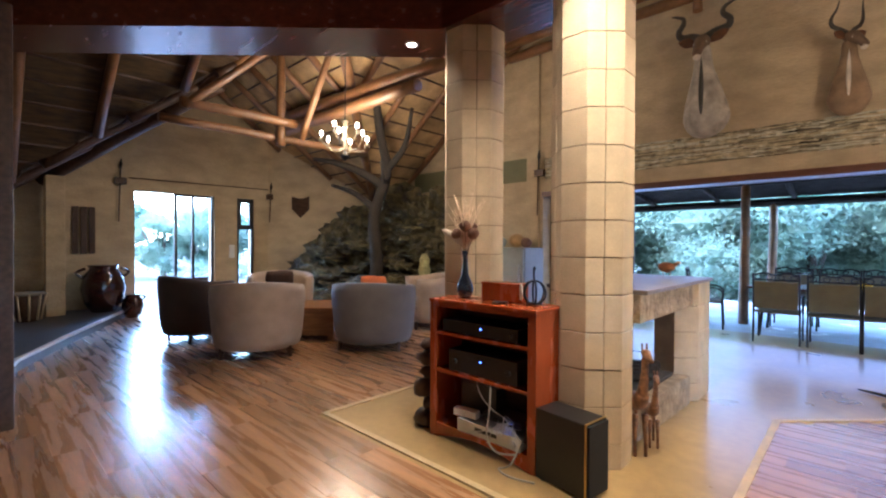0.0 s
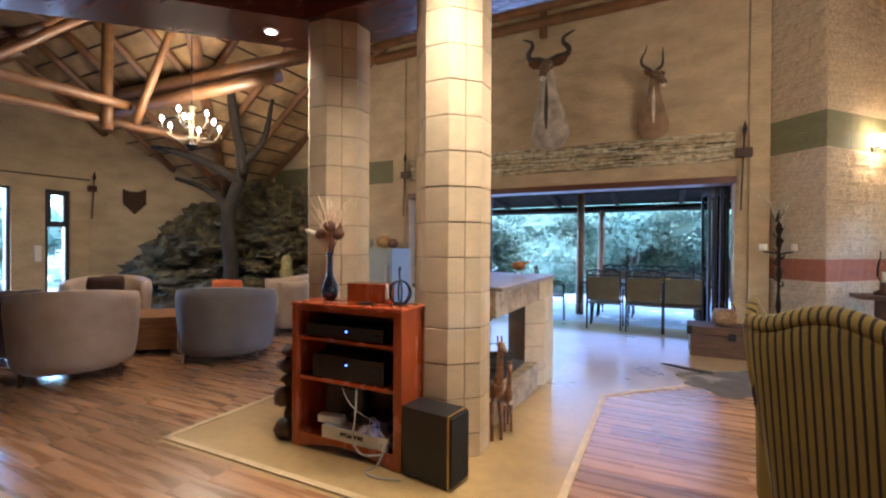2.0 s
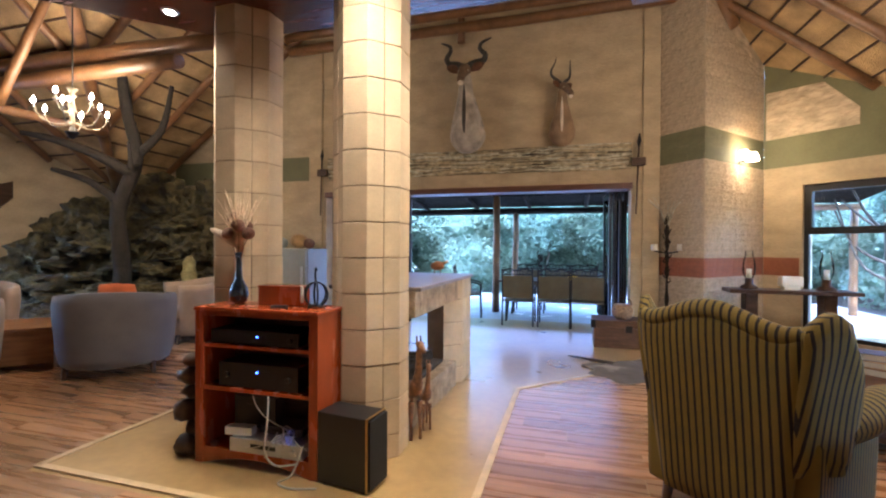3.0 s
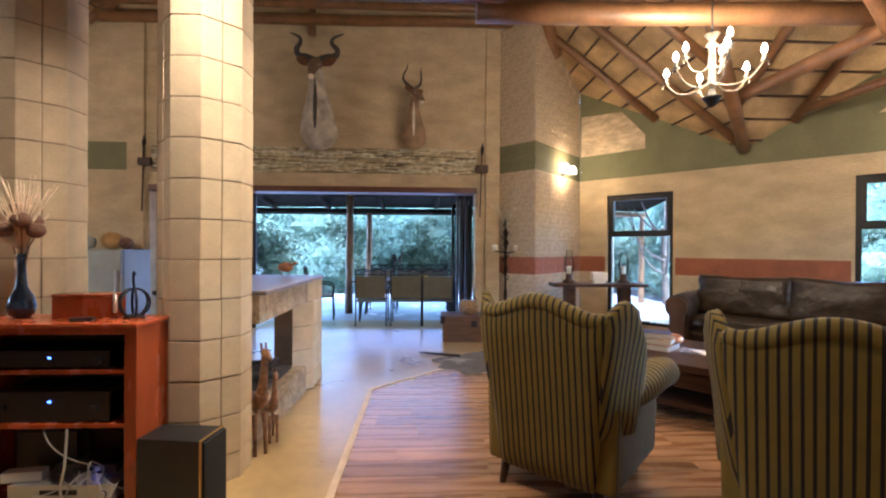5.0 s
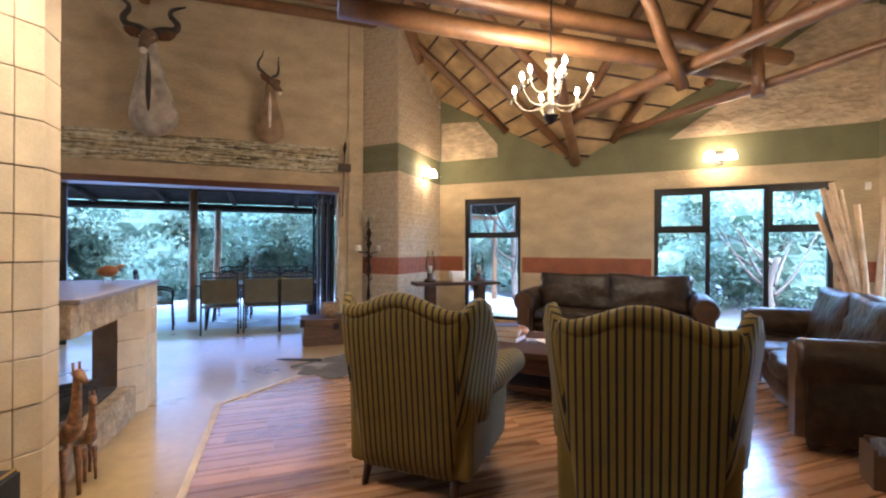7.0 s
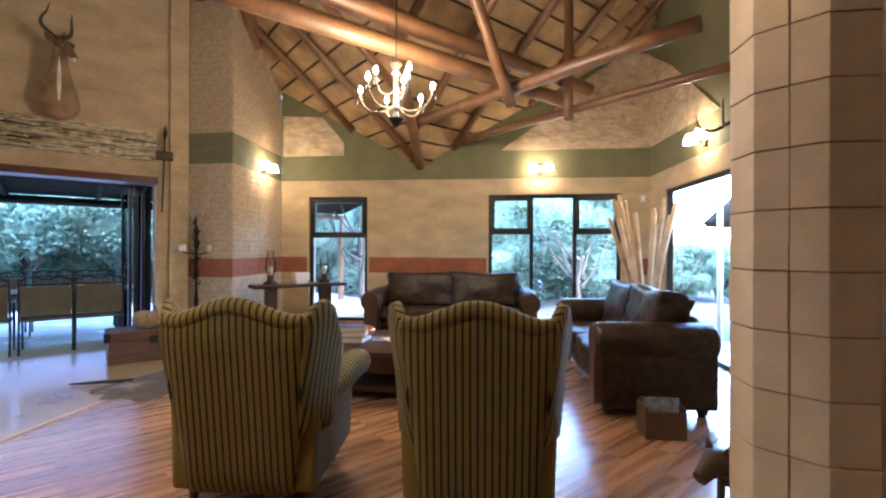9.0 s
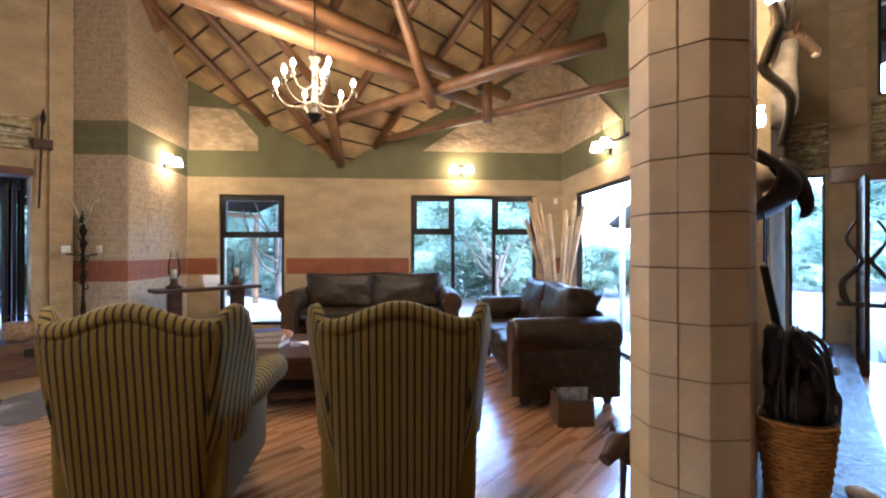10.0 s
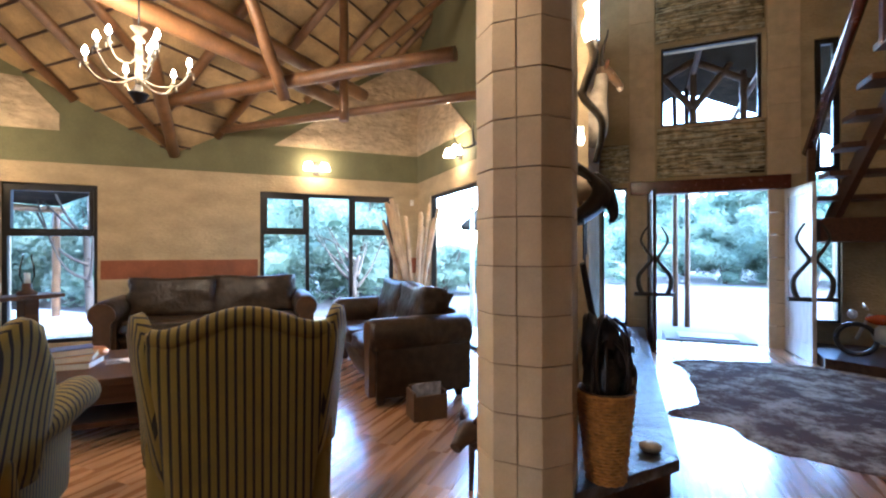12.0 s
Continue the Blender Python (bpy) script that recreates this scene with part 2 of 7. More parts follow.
def roof_z(x, y):
    a = RZ - PITCH * abs(x - RX)
    b = RZ - PITCH * abs(y - RY) if x > RX else -1
    c = WZ - PITCH * abs(y - WY) if x < RX else -1
    return max(a, b, c)


def wall(name, a, b, thick, openings, material, label, top=None, z0=0.0, step=0.5):
    """A wall from a to b in plan, thickened to its right-hand side, cut by openings (s0, s1, z0, z1), up to the roof or to top."""
    a, b = Vector(a), Vector(b)
    d = b - a
    ln = d.length
    d.normalize()
    nrm = Vector((d.y, -d.x)) * thick
    cuts = {0.0, ln}
    for o in openings:
        cuts |= {o[0], o[1]}
    n = max(1, int(ln / step))
    cuts |= {ln * k / n for k in range(1, n) if all(not (o[0] - 0.02 < ln * k / n < o[1] + 0.02) for o in openings)}
    cuts = sorted(cuts)
    bm = bm_new()

    def cell(s0, s1, za0, za1, zb0, zb1):
        pa, pb = a + d * s0, a + d * s1
        v = [bm.verts.new((p.x + q.x, p.y + q.y, z)) for q in (Vector((0, 0)), nrm) for p, z in ((pa, za0), (pb, zb0), (pb, zb1), (pa, za1))]
        for f in ((0, 1, 2, 3), (7, 6, 5, 4), (0, 4, 5, 1), (2, 6, 7, 3), (0, 3, 7, 4), (1, 5, 6, 2)):
            bm.faces.new([v[i] for i in f])

    def head(s):
        p = a + d * s
        return (top if top is not None else roof_z(p.x, p.y) + 0.05)

    for s0, s1 in zip(cuts, cuts[1:]):
        mid = (s0 + s1) / 2
        inside = sorted((o for o in openings if o[0] - 1e-6 <= mid <= o[1] + 1e-6), key=lambda o: o[2])
        low = z0
        for o in inside:
            if o[2] > low + 1e-4:
                cell(s0, s1, low, o[2], low, o[2])
            low = o[3]
        cell(s0, s1, low, head(s0), low, head(s1))
    bmesh.ops.remove_doubles(bm, verts=bm.verts, dist=1e-5)
    bmesh.ops.recalc_face_normals(bm, faces=bm.faces)
    return solid(name, bm, material, label, "wall", kind="structure")


def on(a, b, s, off=0.0):
    """A plan point s metres along a wall from a to b, off metres into the room (its left-hand side)."""
    d = (Vector(b) - Vector(a)).normalized()
    return Vector(a) + d * s + Vector((-d.y, d.x)) * off


# plan corners, walking the walls with the room on the left-hand side
N0, N1 = (1.22, 7.30), (-7.85, 7.30)      # north wall, east end to west end
S0, S1 = (7.31, 3.56), (2.83, 8.04)      # sofa wall
D0, D1 = (4.20, 0.45), (7.31, 3.56)      # sliding-door wall
H0, H1 = (2.2, 0.45), (7.40, 0.45)       # hall side wall, faces south
E0, E1 = (7.40, -6.0), (7.40, 0.45)      # entrance wall
W0, W1 = (-10.3, 4.85), (-10.3, -0.06)     # west wall

# ---- shell ----
bm = bm_new()
box(bm, -10.3, -6, -0.2, 7.4, 8.3, 0.0)
floor_ob = solid("floor", bm, SCREED, "polished ochre cement screed floor", "floor", kind="structure")
bm = bm_new()
prism(bm, [(-300, -300), (300, -300), (300, 300), (-300, 300)], -0.4, -0.22)
solid("ground", bm, GROUND, "pale bare gravel ground outside the lodge", "ground", kind="structure")

NOPEN = (0.38, 5.57, 0.0, 2.28)
wall("wall_north", N0, N1, 0.32, [NOPEN], PLASTER, "sand plaster gable wall with a wide opening to the terrace")
SOFA_OPEN = [(0.45, 2.645, 0.08, 2.29), (4.766, 5.827, 0.08, 2.27)]
wall("wall_sofa", S0, S1, 0.3, SOFA_OPEN, PLASTER, "sand plaster lounge wall with two dark framed windows")
SLIDE_OPEN = (0.9, 3.77, 0.0, 2.26)
wall("wall_slider", D0, D1, 0.13, [SLIDE_OPEN], PLASTER, "sand plaster lounge wall with a tall glass door")
wall("wall_hall", H1, H0, 0.22, [], PLASTER, "sand plaster hall wall hung with trophies", top=4.6)
E_OPEN = [(3.46, 3.74, 0.38, 4.15), (4.12, 5.65, 0.0, 2.19), (4.32, 5.575, 3.18, 4.35), (6.05, 6.41, 0.2, 2.3)]
wall("wall_entrance", E0, E1, 0.3, E_OPEN, PLASTER, "sand plaster entrance wall with open double doors")
W_OPEN = [(0.32, 0.71, 0.08, 2.37), (1.19, 2.65, 0.0, 2.37)]
wall("wall_west", W0, W1, 0.3, W_OPEN, PLASTER, "sand plaster gable wall with a sliding glass door")
wall("wall_northwest", (-7.85, 7.3), (-10.3, 4.85), 0.3, [], PLASTER, "sand plaster wall behind the rock garden")
# unseen closing walls, added to keep daylight from leaking in
wall("wall_south", (-9.1, -6), (7.4, -6), 0.3, [], PLASTER, "plain sand plaster wall, unseen, added to close the room")
wall("wall_southwest", (-9.1, -0.06), (-9.1, -6.0), 0.3, [], PLASTER, "plain sand plaster wall, unseen, added to close the room")
wall("wall_westreturn", (-10.3, -0.06), (-9.1, -0.06), 0.3, [], PLASTER, "plain sand plaster wall, unseen, added to close the room")


def roof_slab(name, poly, zf, label, material=None):
    bm = bm_new()
    lo = [bm.verts.new((x, y, zf(x, y))) for x, y in poly]
    hi = [bm.verts.new((x, y, zf(x, y) + 0.3)) for x, y in poly]
    n = len(poly)
    bm.faces.new(lo[::-1])
    bm.faces.new(hi)
    for i in range(n):
        bm.faces.new((lo[i], lo[(i + 1) % n], hi[(i + 1) % n], hi[i]))
    bmesh.ops.triangulate(bm, faces=bm.faces[:])
    bmesh.ops.recalc_face_normals(bm, faces=bm.faces)
    return solid(name, bm, material or THATCH, label, "ceiling", kind="structure")


TL = "thatched roof seen from below, straw tied over battens"
zE = lambda x, y: RZ - PITCH * (x - RX)
zN = lambda x, y: RZ - PITCH * (y - RY)
zW = lambda x, y: RZ - PITCH * (RX - x)
zS = lambda x, y: RZ - PITCH * (RY - y)
zWN = lambda x, y: WZ - PITCH * (y - WY)
zWS = lambda x, y: WZ - PITCH * (WY - y)
JX = RX - (RZ - WZ) / PITCH
roof_slab("ceiling_thatch_east", [(RX, RY), (4.95, 6.59), (3.34, 8.2), (RX, 8.2)], zE, TL)
roof_slab("ceiling_thatch_north", [(RX, RY), (7.9, RY), (7.9, 3.64), (4.95, 6.59)], zN, TL)
roof_slab("ceiling_thatch_west", [(RX, 8.2), (JX - 4.6, 8.2), (JX, WY), (RX, WY)], zW, TL)
roof_slab("ceiling_thatch_southwest", [(RX, WY), (JX, WY), (JX - WY + RY, RY), (JX - WY + RY, -6.3), (RX, -6.3)], zW, "coarse brown thatch over the west side, shade put into its colour", THATCH_SHADE_BROWN)
roof_slab("ceiling_thatch_wing_north", [(JX, WY), (JX - 4.6, 8.2), (-10.9, 8.2), (-10.9, WY)], zWN, TL)
roof_slab("ceiling_thatch_wing_south", [(JX, WY), (-10.9, WY), (-10.9, RY), (JX - WY + RY, RY)], zWS, "coarse brown thatch over the west corner, shade put into its colour", THATCH_SHADE_BROWN)
roof_slab("ceiling_thatch_south", [(RX, RY), (RX + 6.24, RY - 6.24), (7.9, -6.3), (7.9, RY)], zS, TL)
roof_slab("ceiling_thatch_southeast", [(RX, RY), (RX, -6.3), (RX + 6.24, -6.3)], zE, TL)

# stone pillar at the north-east corner: a core faced with rough coursed blocks
pillar = thing("stone_pillar", "rough sandstone chimney pillar with painted bands", "pillar", kind="structure")
bm = bm_new()
vs = prism(bm, [(1.22, 7.3), (1.70, 6.79), (2.0, 7.13), (2.4, 7.57), (2.83, 8.05), (2.6, 8.2), (1.22, 8.2)], 0, 1)
for v in vs[7:]:
    v.co.z = roof_z(v.co.x, min(v.co.y, 8.1)) + 0.04
part("core", bm, ROUGHSTONE, pillar)


def rough_face(seed):
    """A unit block face in x and z, its front hewn uneven towards -y, with sides that run back into the core."""
    bm = bm_new()
    nx, nz = 7, 5
    g = []
    for i in range(nx):
        g.append([])
        for j in range(nz):
            edge = i in (0, nx - 1) or j in (0, nz - 1)
            p = Vector((i / (nx - 1), 0, j / (nz - 1)))
            d = 0.004 if edge else 0.013 + 0.014 * noise.noise(Vector((p.x * 3.0, seed * 3.7, p.z * 2.2)))
            w = 0.012 * noise.noise(Vector((p.x * 2.0, seed * 1.9 + 4.0, p.z * 2.0))) if edge else 0.0
            g[i].append(bm.verts.new((p.x + w, -d, p.z + w)))
    for i in range(nx - 1):
        for j in range(nz - 1):
            bm.faces.new((g[i][j], g[i + 1][j], g[i + 1][j + 1], g[i][j + 1]))
    rim = [g[i][0] for i in range(nx)] + [g[nx - 1][j] for j in range(1, nz)] + [g[i][nz - 1] for i in range(nx - 2, -1, -1)] + [g[0][j] for j in range(nz - 2, 0, -1)]
    back = [bm.verts.new((v.co.x, 0.03, v.co.z)) for v in rim]
    for i in range(len(rim)):
        j = (i + 1) % len(rim)
        bm.faces.new((rim[j], rim[i], back[i], back[j]))
    return bm


FACES = {m: [mesh_of(rough_face(k + 10 * i), "stone_block", m) for k in range(6)] for i, m in enumerate((ROUGHSTONE, GREEN, RUST))}
COURSES = [(0.235 * k, 0.235 * (k + 1)) for k in range(4)] + [(0.94, 1.21)] + [(1.21 + 0.225 * k, 1.21 + 0.225 * (k + 1)) for k in range(6)] + [(2.56, 2.78), (2.78, 3.0)] + [(3.0 + 0.24 * k, 3.24 + 0.24 * k) for k in range(8)]
rng = random.Random(15)
for p, q in (((1.22, 7.30), (1.70, 6.79)), ((1.70, 6.79), (2.83, 8.05))):
    p, q = Vector(p), Vector(q)
    ln = (q - p).length
    along = math.degrees(math.atan2(q.y - p.y, q.x - p.x))
    for c, (z0, z1) in enumerate(COURSES):
        paint = RUST if abs(z0 - 0.94) < 0.01 else GREEN if 2.5 < z0 < 2.9 else ROUGHSTONE
        cuts = [0.0]
        while cuts[-1] < ln - 0.55:
            cuts.append(cuts[-1] + rng.uniform(0.3, 0.5))
        for u0, u1 in zip(cuts, cuts[1:] + [ln]):
            w = p.lerp(q, u0 / ln)
            if z1 > roof_z(*p.lerp(q, u1 / ln)) - 0.1:
                continue
            ob = new("stone_block", rng.choice(FACES[paint]))
            ob.parent = pillar
            ob.matrix_local = pose(w.x, w.y, z0 + 0.002, 0, 0, along) @ Matrix.Diagonal((u1 - u0 - 0.002, 0.4 if paint != ROUGHSTONE else 0.8, z1 - z0 - 0.002, 1))

# loft over the camera: edge beam and inner ceiling
LO = [(-7.3, -1.4), (-2.68, 3.12), (0.55, 3.12), (2.35, 0.95), (2.35, -2.5), (-7.3, -5.5)]
LI = [(-6.9, -1.7), (-2.46, 2.58), (0.3, 2.58), (1.85, 0.75), (1.85, -2.2), (-6.9, -5.0)]
bm = bm_new()
for i in range(len(LO)):
    j = (i + 1) % len(LO)
    prism(bm, [LO[i], LO[j], LI[j], LI[i]], 3.05, 3.45)
solid("loft_edge_beam", bm, VARNISH, "glossy red-brown timber box beam along the loft edge", "beam", kind="structure")
bm = bm_new()
prism(bm, LI, 3.36, 3.44)
solid("ceiling_loft", bm, VARNISH, "dark varnished timber loft ceiling", "ceiling", kind="structure")

# ---- timber floor: planks laid along x, screed left bare round the hearth ----
PLANK = mat("laminate_plank", (0.265, 0.125, 0.052), 0.28, vary=0.36, scale=2.2, fine=26, bump=0.02, stretch=(0.5, 7, 7), rand=0.3, coat=0.8, coat_rough=0.2, tint=(0.38, 0.20, 0.092))

PLANK_FAR = PLANK.copy()
PLANK_FAR.name = "laminate_plank_far"
nt = PLANK_FAR.node_tree
oi = [n for n in nt.nodes if n.type == "OBJECT_INFO"][0]
geo = nt.nodes.new("ShaderNodeNewGeometry")
for l in list(oi.outputs["Random"].links):
    nt.links.new(geo.outputs["Random Per Island"], l.to_socket)


def wood_spans(y):
    """Where boards lie along x for a row at y."""
    right = 7.4 if y < 0.45 else min(y + 3.75, 10.87 - y)
    if y < 1.93:
        return [(-10.3, 7.4 if y < 0.45 else right)]
    left = -0.48 if y < 4.26 else y - 4.74
    out = [(-10.3, -3.14)]
    if right > left + 0.1 and y < 7.7:
        out.append((left, right))
    return out


floor_boards = thing("timber_floor", "brown laminate plank floor with a low gloss", "floor", kind="structure")
PW = 0.19
rng = random.Random(5)
plank_list = []
y = -5.9
while y < 7.2:
    yc = y + PW / 2
    for a, b in wood_spans(yc):
        x = a - rng.random() * 1.2
        while x < b:
            x0, x1 = max(x, a), min(x + 1.29, b)
            if x1 - x0 > 0.05:
                plank_list.append((x0, x1, y))
            x += 1.29
    y += PW


# pale strip that edges the boards
edge = bm_new()
for p, q in (((-3.14, 1.95), (-0.48, 1.95)), ((-3.12, 1.95), (-3.12, 7.3)), ((-0.495, 1.95), (-0.495, 4.27)), ((-0.495, 4.27), (1.6, 6.36))):
    d = (Vector(q) - Vector(p)).normalized() * 0.022
    nn = Vector((-d.y, d.x))
    prism(edge, [Vector(p) - nn, Vector(q) - nn, Vector(q) + nn, Vector(p) + nn], 0.0, 0.012)
solid("floor_trim", edge, STRIPWOOD, "pale timber edging strip between boards and screed", "trim", kind="structure")

# raised platform in the west corner
bm = bm_new()
prism(bm, [(-5.3, -0.4), (-5.65, 0.2), (-6.38, 0.34), (-7.59, 0.89), (-10.3, 2.2), (-10.3, -6), (-5.3, -6)], 0.0, 0.14)
solid("platform", bm, mat("dark_slate_platform", (0.05, 0.045, 0.04), 0.5, vary=0.3), "dark raised platform with a pale edge", "platform", kind="structure")
# nosing strip coloured white for the light that the step edge catches
bm = bm_new()
PP = [(-5.3, -0.4), (-5.65, 0.2), (-6.38, 0.34), (-7.59, 0.89), (-10.29, 2.2)]
for p, q in zip(PP, PP[1:]):
    d = (Vector(q) - Vector(p)).normalized() * 0.02
    nn = Vector((-d.y, d.x))
    prism(bm, [Vector(p) - nn, Vector(q) - nn, Vector(q) + nn, Vector(p) + nn], 0.112, 0.146)
solid("platform_trim", bm, mat("edge_light_white", (0.7, 0.7, 0.68), 0.4, vary=0.1), "nosing along the platform step, white for light on its edge", "trim", kind="structure")

# ---- painted bands on the walls ----
def band(name, a, b, z0, z1, material, label, spans=None, off=0.006, top=False):
    bm = bm_new()
    ln = (Vector(b) - Vector(a)).length
    for s0, s1 in (spans or [(0, ln)]):
        n = max(1, int((s1 - s0) / 0.25)) if top else 1
        for k in range(n):
            u0, u1 = s0 + (s1 - s0) * k / n, s0 + (s1 - s0) * (k + 1) / n
            p0, p1, q0, q1 = on(a, b, u0, -0.02), on(a, b, u1, -0.02), on(a, b, u0, off), on(a, b, u1, off)
            t0 = roof_z(*on(a, b, u0)) + 0.03 if top else z1
            t1 = roof_z(*on(a, b, u1)) + 0.03 if top else z1
            v = [bm.verts.new((p.x, p.y, z)) for p, z in ((p0, z0), (p1, z0), (q1, z0), (q0, z0), (p0, t0), (p1, t1), (q1, t1), (q0, t0))]
            for f in ((3, 2, 1, 0), (4, 5, 6, 7), (0, 1, 5, 4), (2, 3, 7, 6), (1, 2, 6, 5), (3, 0, 4, 7)):
                bm.faces.new([v[i] for i in f])
    bmesh.ops.remove_doubles(bm, verts=bm.verts, dist=1e-5)
    return solid(name, bm, material, label, "wall paint", kind="structure")


band("green_band_sofa", S0, S1, 2.56, 9, GREEN, "sage green paint above the lounge windows", top=True)
band("green_band_slider", D0, D1, 2.56, 9, GREEN, "sage green paint above the lounge door", top=True)
band("rust_band_sofa", S0, S1, 0.94, 1.21, RUST, "rust red painted band along the lounge wall", spans=[(0.0, 0.42), (2.68, 4.73), (5.86, 6.33)])
band("rust_band_slider", D0, D1, 0.94, 1.21, RUST, "rust red painted band by the lounge door", spans=[(3.82, 4.39)])
band("green_band_north", N0, N1, 2.56, 3.0, GREEN, "sage green painted band on the north wall", spans=[(5.9, 9.05)])
bm = bm_new()
prism(bm, [(1.0, 7.25), (1.23, 7.25), (1.23, 7.31), (1.0, 7.31)], 0, 4.95)
prism(bm, [(-4.68, 7.25), (-4.42, 7.25), (-4.42, 7.31), (-4.68, 7.31)], 0, 4.95)
solid("plaster_pilasters", bm, PLASTER, "plaster pilasters at the ends of the opening", "pilaster", kind="structure")


def patch(name, a, b, pts, off, label):
    """A rough stone patch left unpainted on a wall, from (s, z) corners."""
    bm = bm_new()
    lo = [bm.verts.new((*on(a, b, s, 0.0), z)) for s, z in pts]
    hi = [bm.verts.new((*on(a, b, s, off), z)) for s, z in pts]
    bm.faces.new(hi)
    n = len(pts)
    for i in range(n):
        bm.faces.new((lo[i], lo[(i + 1) % n], hi[(i + 1) % n], hi[i]))
    bmesh.ops.recalc_face_normals(bm, faces=bm.faces)
    return solid(name, bm, ROUGHSTONE, label, "stone panel", kind="structure")


patch("stone_patch_north", S0, S1, [(6.3, 3.0), (6.3, 3.72), (5.58, 3.68), (5.19, 3.23), (5.19, 3.0)], 0.02, "unpainted rough stone patch in the green gable")
patch("stone_patch_south", S0, S1, [(0.02, 3.04), (0.02, 4.58), (0.41, 4.6), (1.02, 4.21), (1.78, 3.5), (2.44, 3.04)], 0.02, "unpainted rough stone patch in the green gable")
patch("stone_patch_slider", D0, D1, [(4.38, 3.04), (2.15, 2.99), (3.52, 4.05), (4.38, 4.56)], 0.02, "unpainted rough stone patch in the green gable")

# ---- roof timbers ----
battens = bm_new()


def batten(p, q, r=0.017):
    p, q = Vector(p), Vector(q)
    tube(battens, [p, (p + q) / 2 + Vector((0, 0, -0.004)), q], r, seg=5)


def log(name, pts, r, label, seed=1, seg=12, m=None):
    pts = [Vector(p) for p in pts]
    n = 7
    line = [pts[0].lerp(pts[-1], k / n) for k in range(n + 1)] if len(pts) == 2 else smooth_path(pts, 5)
    rng = random.Random(seed)
    wig = [p + Vector((rng.uniform(-1, 1), rng.uniform(-1, 1), rng.uniform(-1, 1))) * r * 0.1 for p in line]
    wig[0], wig[-1] = line[0], line[-1]
    rad = [r * (1.06 - 0.12 * k / (len(line) - 1)) * rng.uniform(0.96, 1.04) for k in range(len(line))]
    bm = bm_new()
    tube(bm, wig, rad, seg=seg)
    return solid(name, bm, m or POLE, label, "roof pole", group="roof poles", kind="structure")


RL = "peeled brown gum pole rafter under the thatch"
seed = 10
for k in range(9):
    yy = 7.05 - 0.88 * k
    if yy < 0.3:
        break
    xe = min(10.87 - yy - 0.1, yy - 1.64)
    if xe < RX + 0.3:
        break
    log("rafter", [(RX + 0.1, yy, zE(RX + 0.1, yy) - 0.06), (xe, yy, zE(xe, yy) - 0.06)], 0.065, RL, seed + k)
for k in range(10):
    xx = 6.8 - 0.92 * k
    if xx < -1.0:
        break
    ye = min(10.87 - xx - 0.1, xx + 1.64)
    log("rafter", [(xx, RY + 0.1, zN(xx, RY + 0.1) - 0.06), (xx, ye, zN(xx, ye) - 0.06)], 0.065, RL, seed + 20 + k)
log("valley_rafter", [(1.5, 3.14, zE(1.5, 3.1) - 0.1), (4.52, 6.16, zE(4.52, 6) - 0.1)], 0.085, "thick brown gum pole valley rafter", 44)
for k in range(9):
    yy = 7.2 - 0.85 * k
    xe = JX - (yy - WY) if yy > WY else JX - (WY - yy)
    log("rafter", [(RX - 0.1, yy, zW(RX - 0.1, yy) - 0.06), (xe, yy, zW(xe, yy) - 0.06)], 0.065, RL, seed + 60 + k)
for k in range(6):
    xx = -10.1 + 0.85 * k
    yn = min(7.3, WY + (JX - xx)) if xx < JX else WY
    yn = min(yn, xx + 15.15)
    if yn > WY + 0.3:
        log("rafter", [(xx, WY, zWN(xx, WY) - 0.06), (xx, yn, zWN(xx, yn) - 0.06)], 0.065, RL, seed + 80 + k)
    ys = max(0.0, WY - (JX - xx))
    if ys < WY - 0.3:
        # darker wood than the other rafters, to imitate the corner's shade
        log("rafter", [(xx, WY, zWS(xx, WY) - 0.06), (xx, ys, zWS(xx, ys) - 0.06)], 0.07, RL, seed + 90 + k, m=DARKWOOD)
log("valley_rafter", [(JX, WY, WZ - 0.1), (-8.45, 6.54, zWN(0, 6.54) - 0.1)], 0.085, "thick brown gum pole valley rafter", 46)
for k in range(22):
    x = RX + 0.3 + 0.28 * k
    y0 = max(x + 1.64, RY)
    y1 = min(10.87 - x, 8.0)
    if y1 > y0:
        batten((x, y0, zE(x, 0) - 0.015), (x, y1, zE(x, 0) - 0.015))
    y = RY + 0.3 + 0.28 * k
    x0, x1 = max(y + RX - RY, RX), min(10.87 - y, 7.5)
    if x1 > x0:
        batten((x0, y, zN(0, y) - 0.015), (x1, y, zN(0, y) - 0.015))
for k in range(28):
    x = RX - 0.3 - 0.28 * k
    lo_y = 0.0 if x > JX else WY + (JX - x)
    if lo_y < 7.3:
        batten((x, lo_y, zW(x, 0) - 0.015), (x, 7.3, zW(x, 0) - 0.015))
    if x < JX:
        hi_y = WY - (JX - x)
        if hi_y > 0.0:
            batten((x, -1.0, zW(x, 0) - 0.015), (x, hi_y, zW(x, 0) - 0.015))
for k in range(13):
    d = 0.3 + 0.28 * k
    batten((-10.3, WY + d, WZ - PITCH * d - 0.015), (JX - d, WY + d, WZ - PITCH * d - 0.015))
    batten((-10.3, WY - d, WZ - PITCH * d - 0.015), (JX - d, WY - d, WZ - PITCH * d - 0.015))
tagged(solid("roof_battens", battens, DARKWOOD), "thin dark battens laced under the thatch", "battens", kind="stuff")

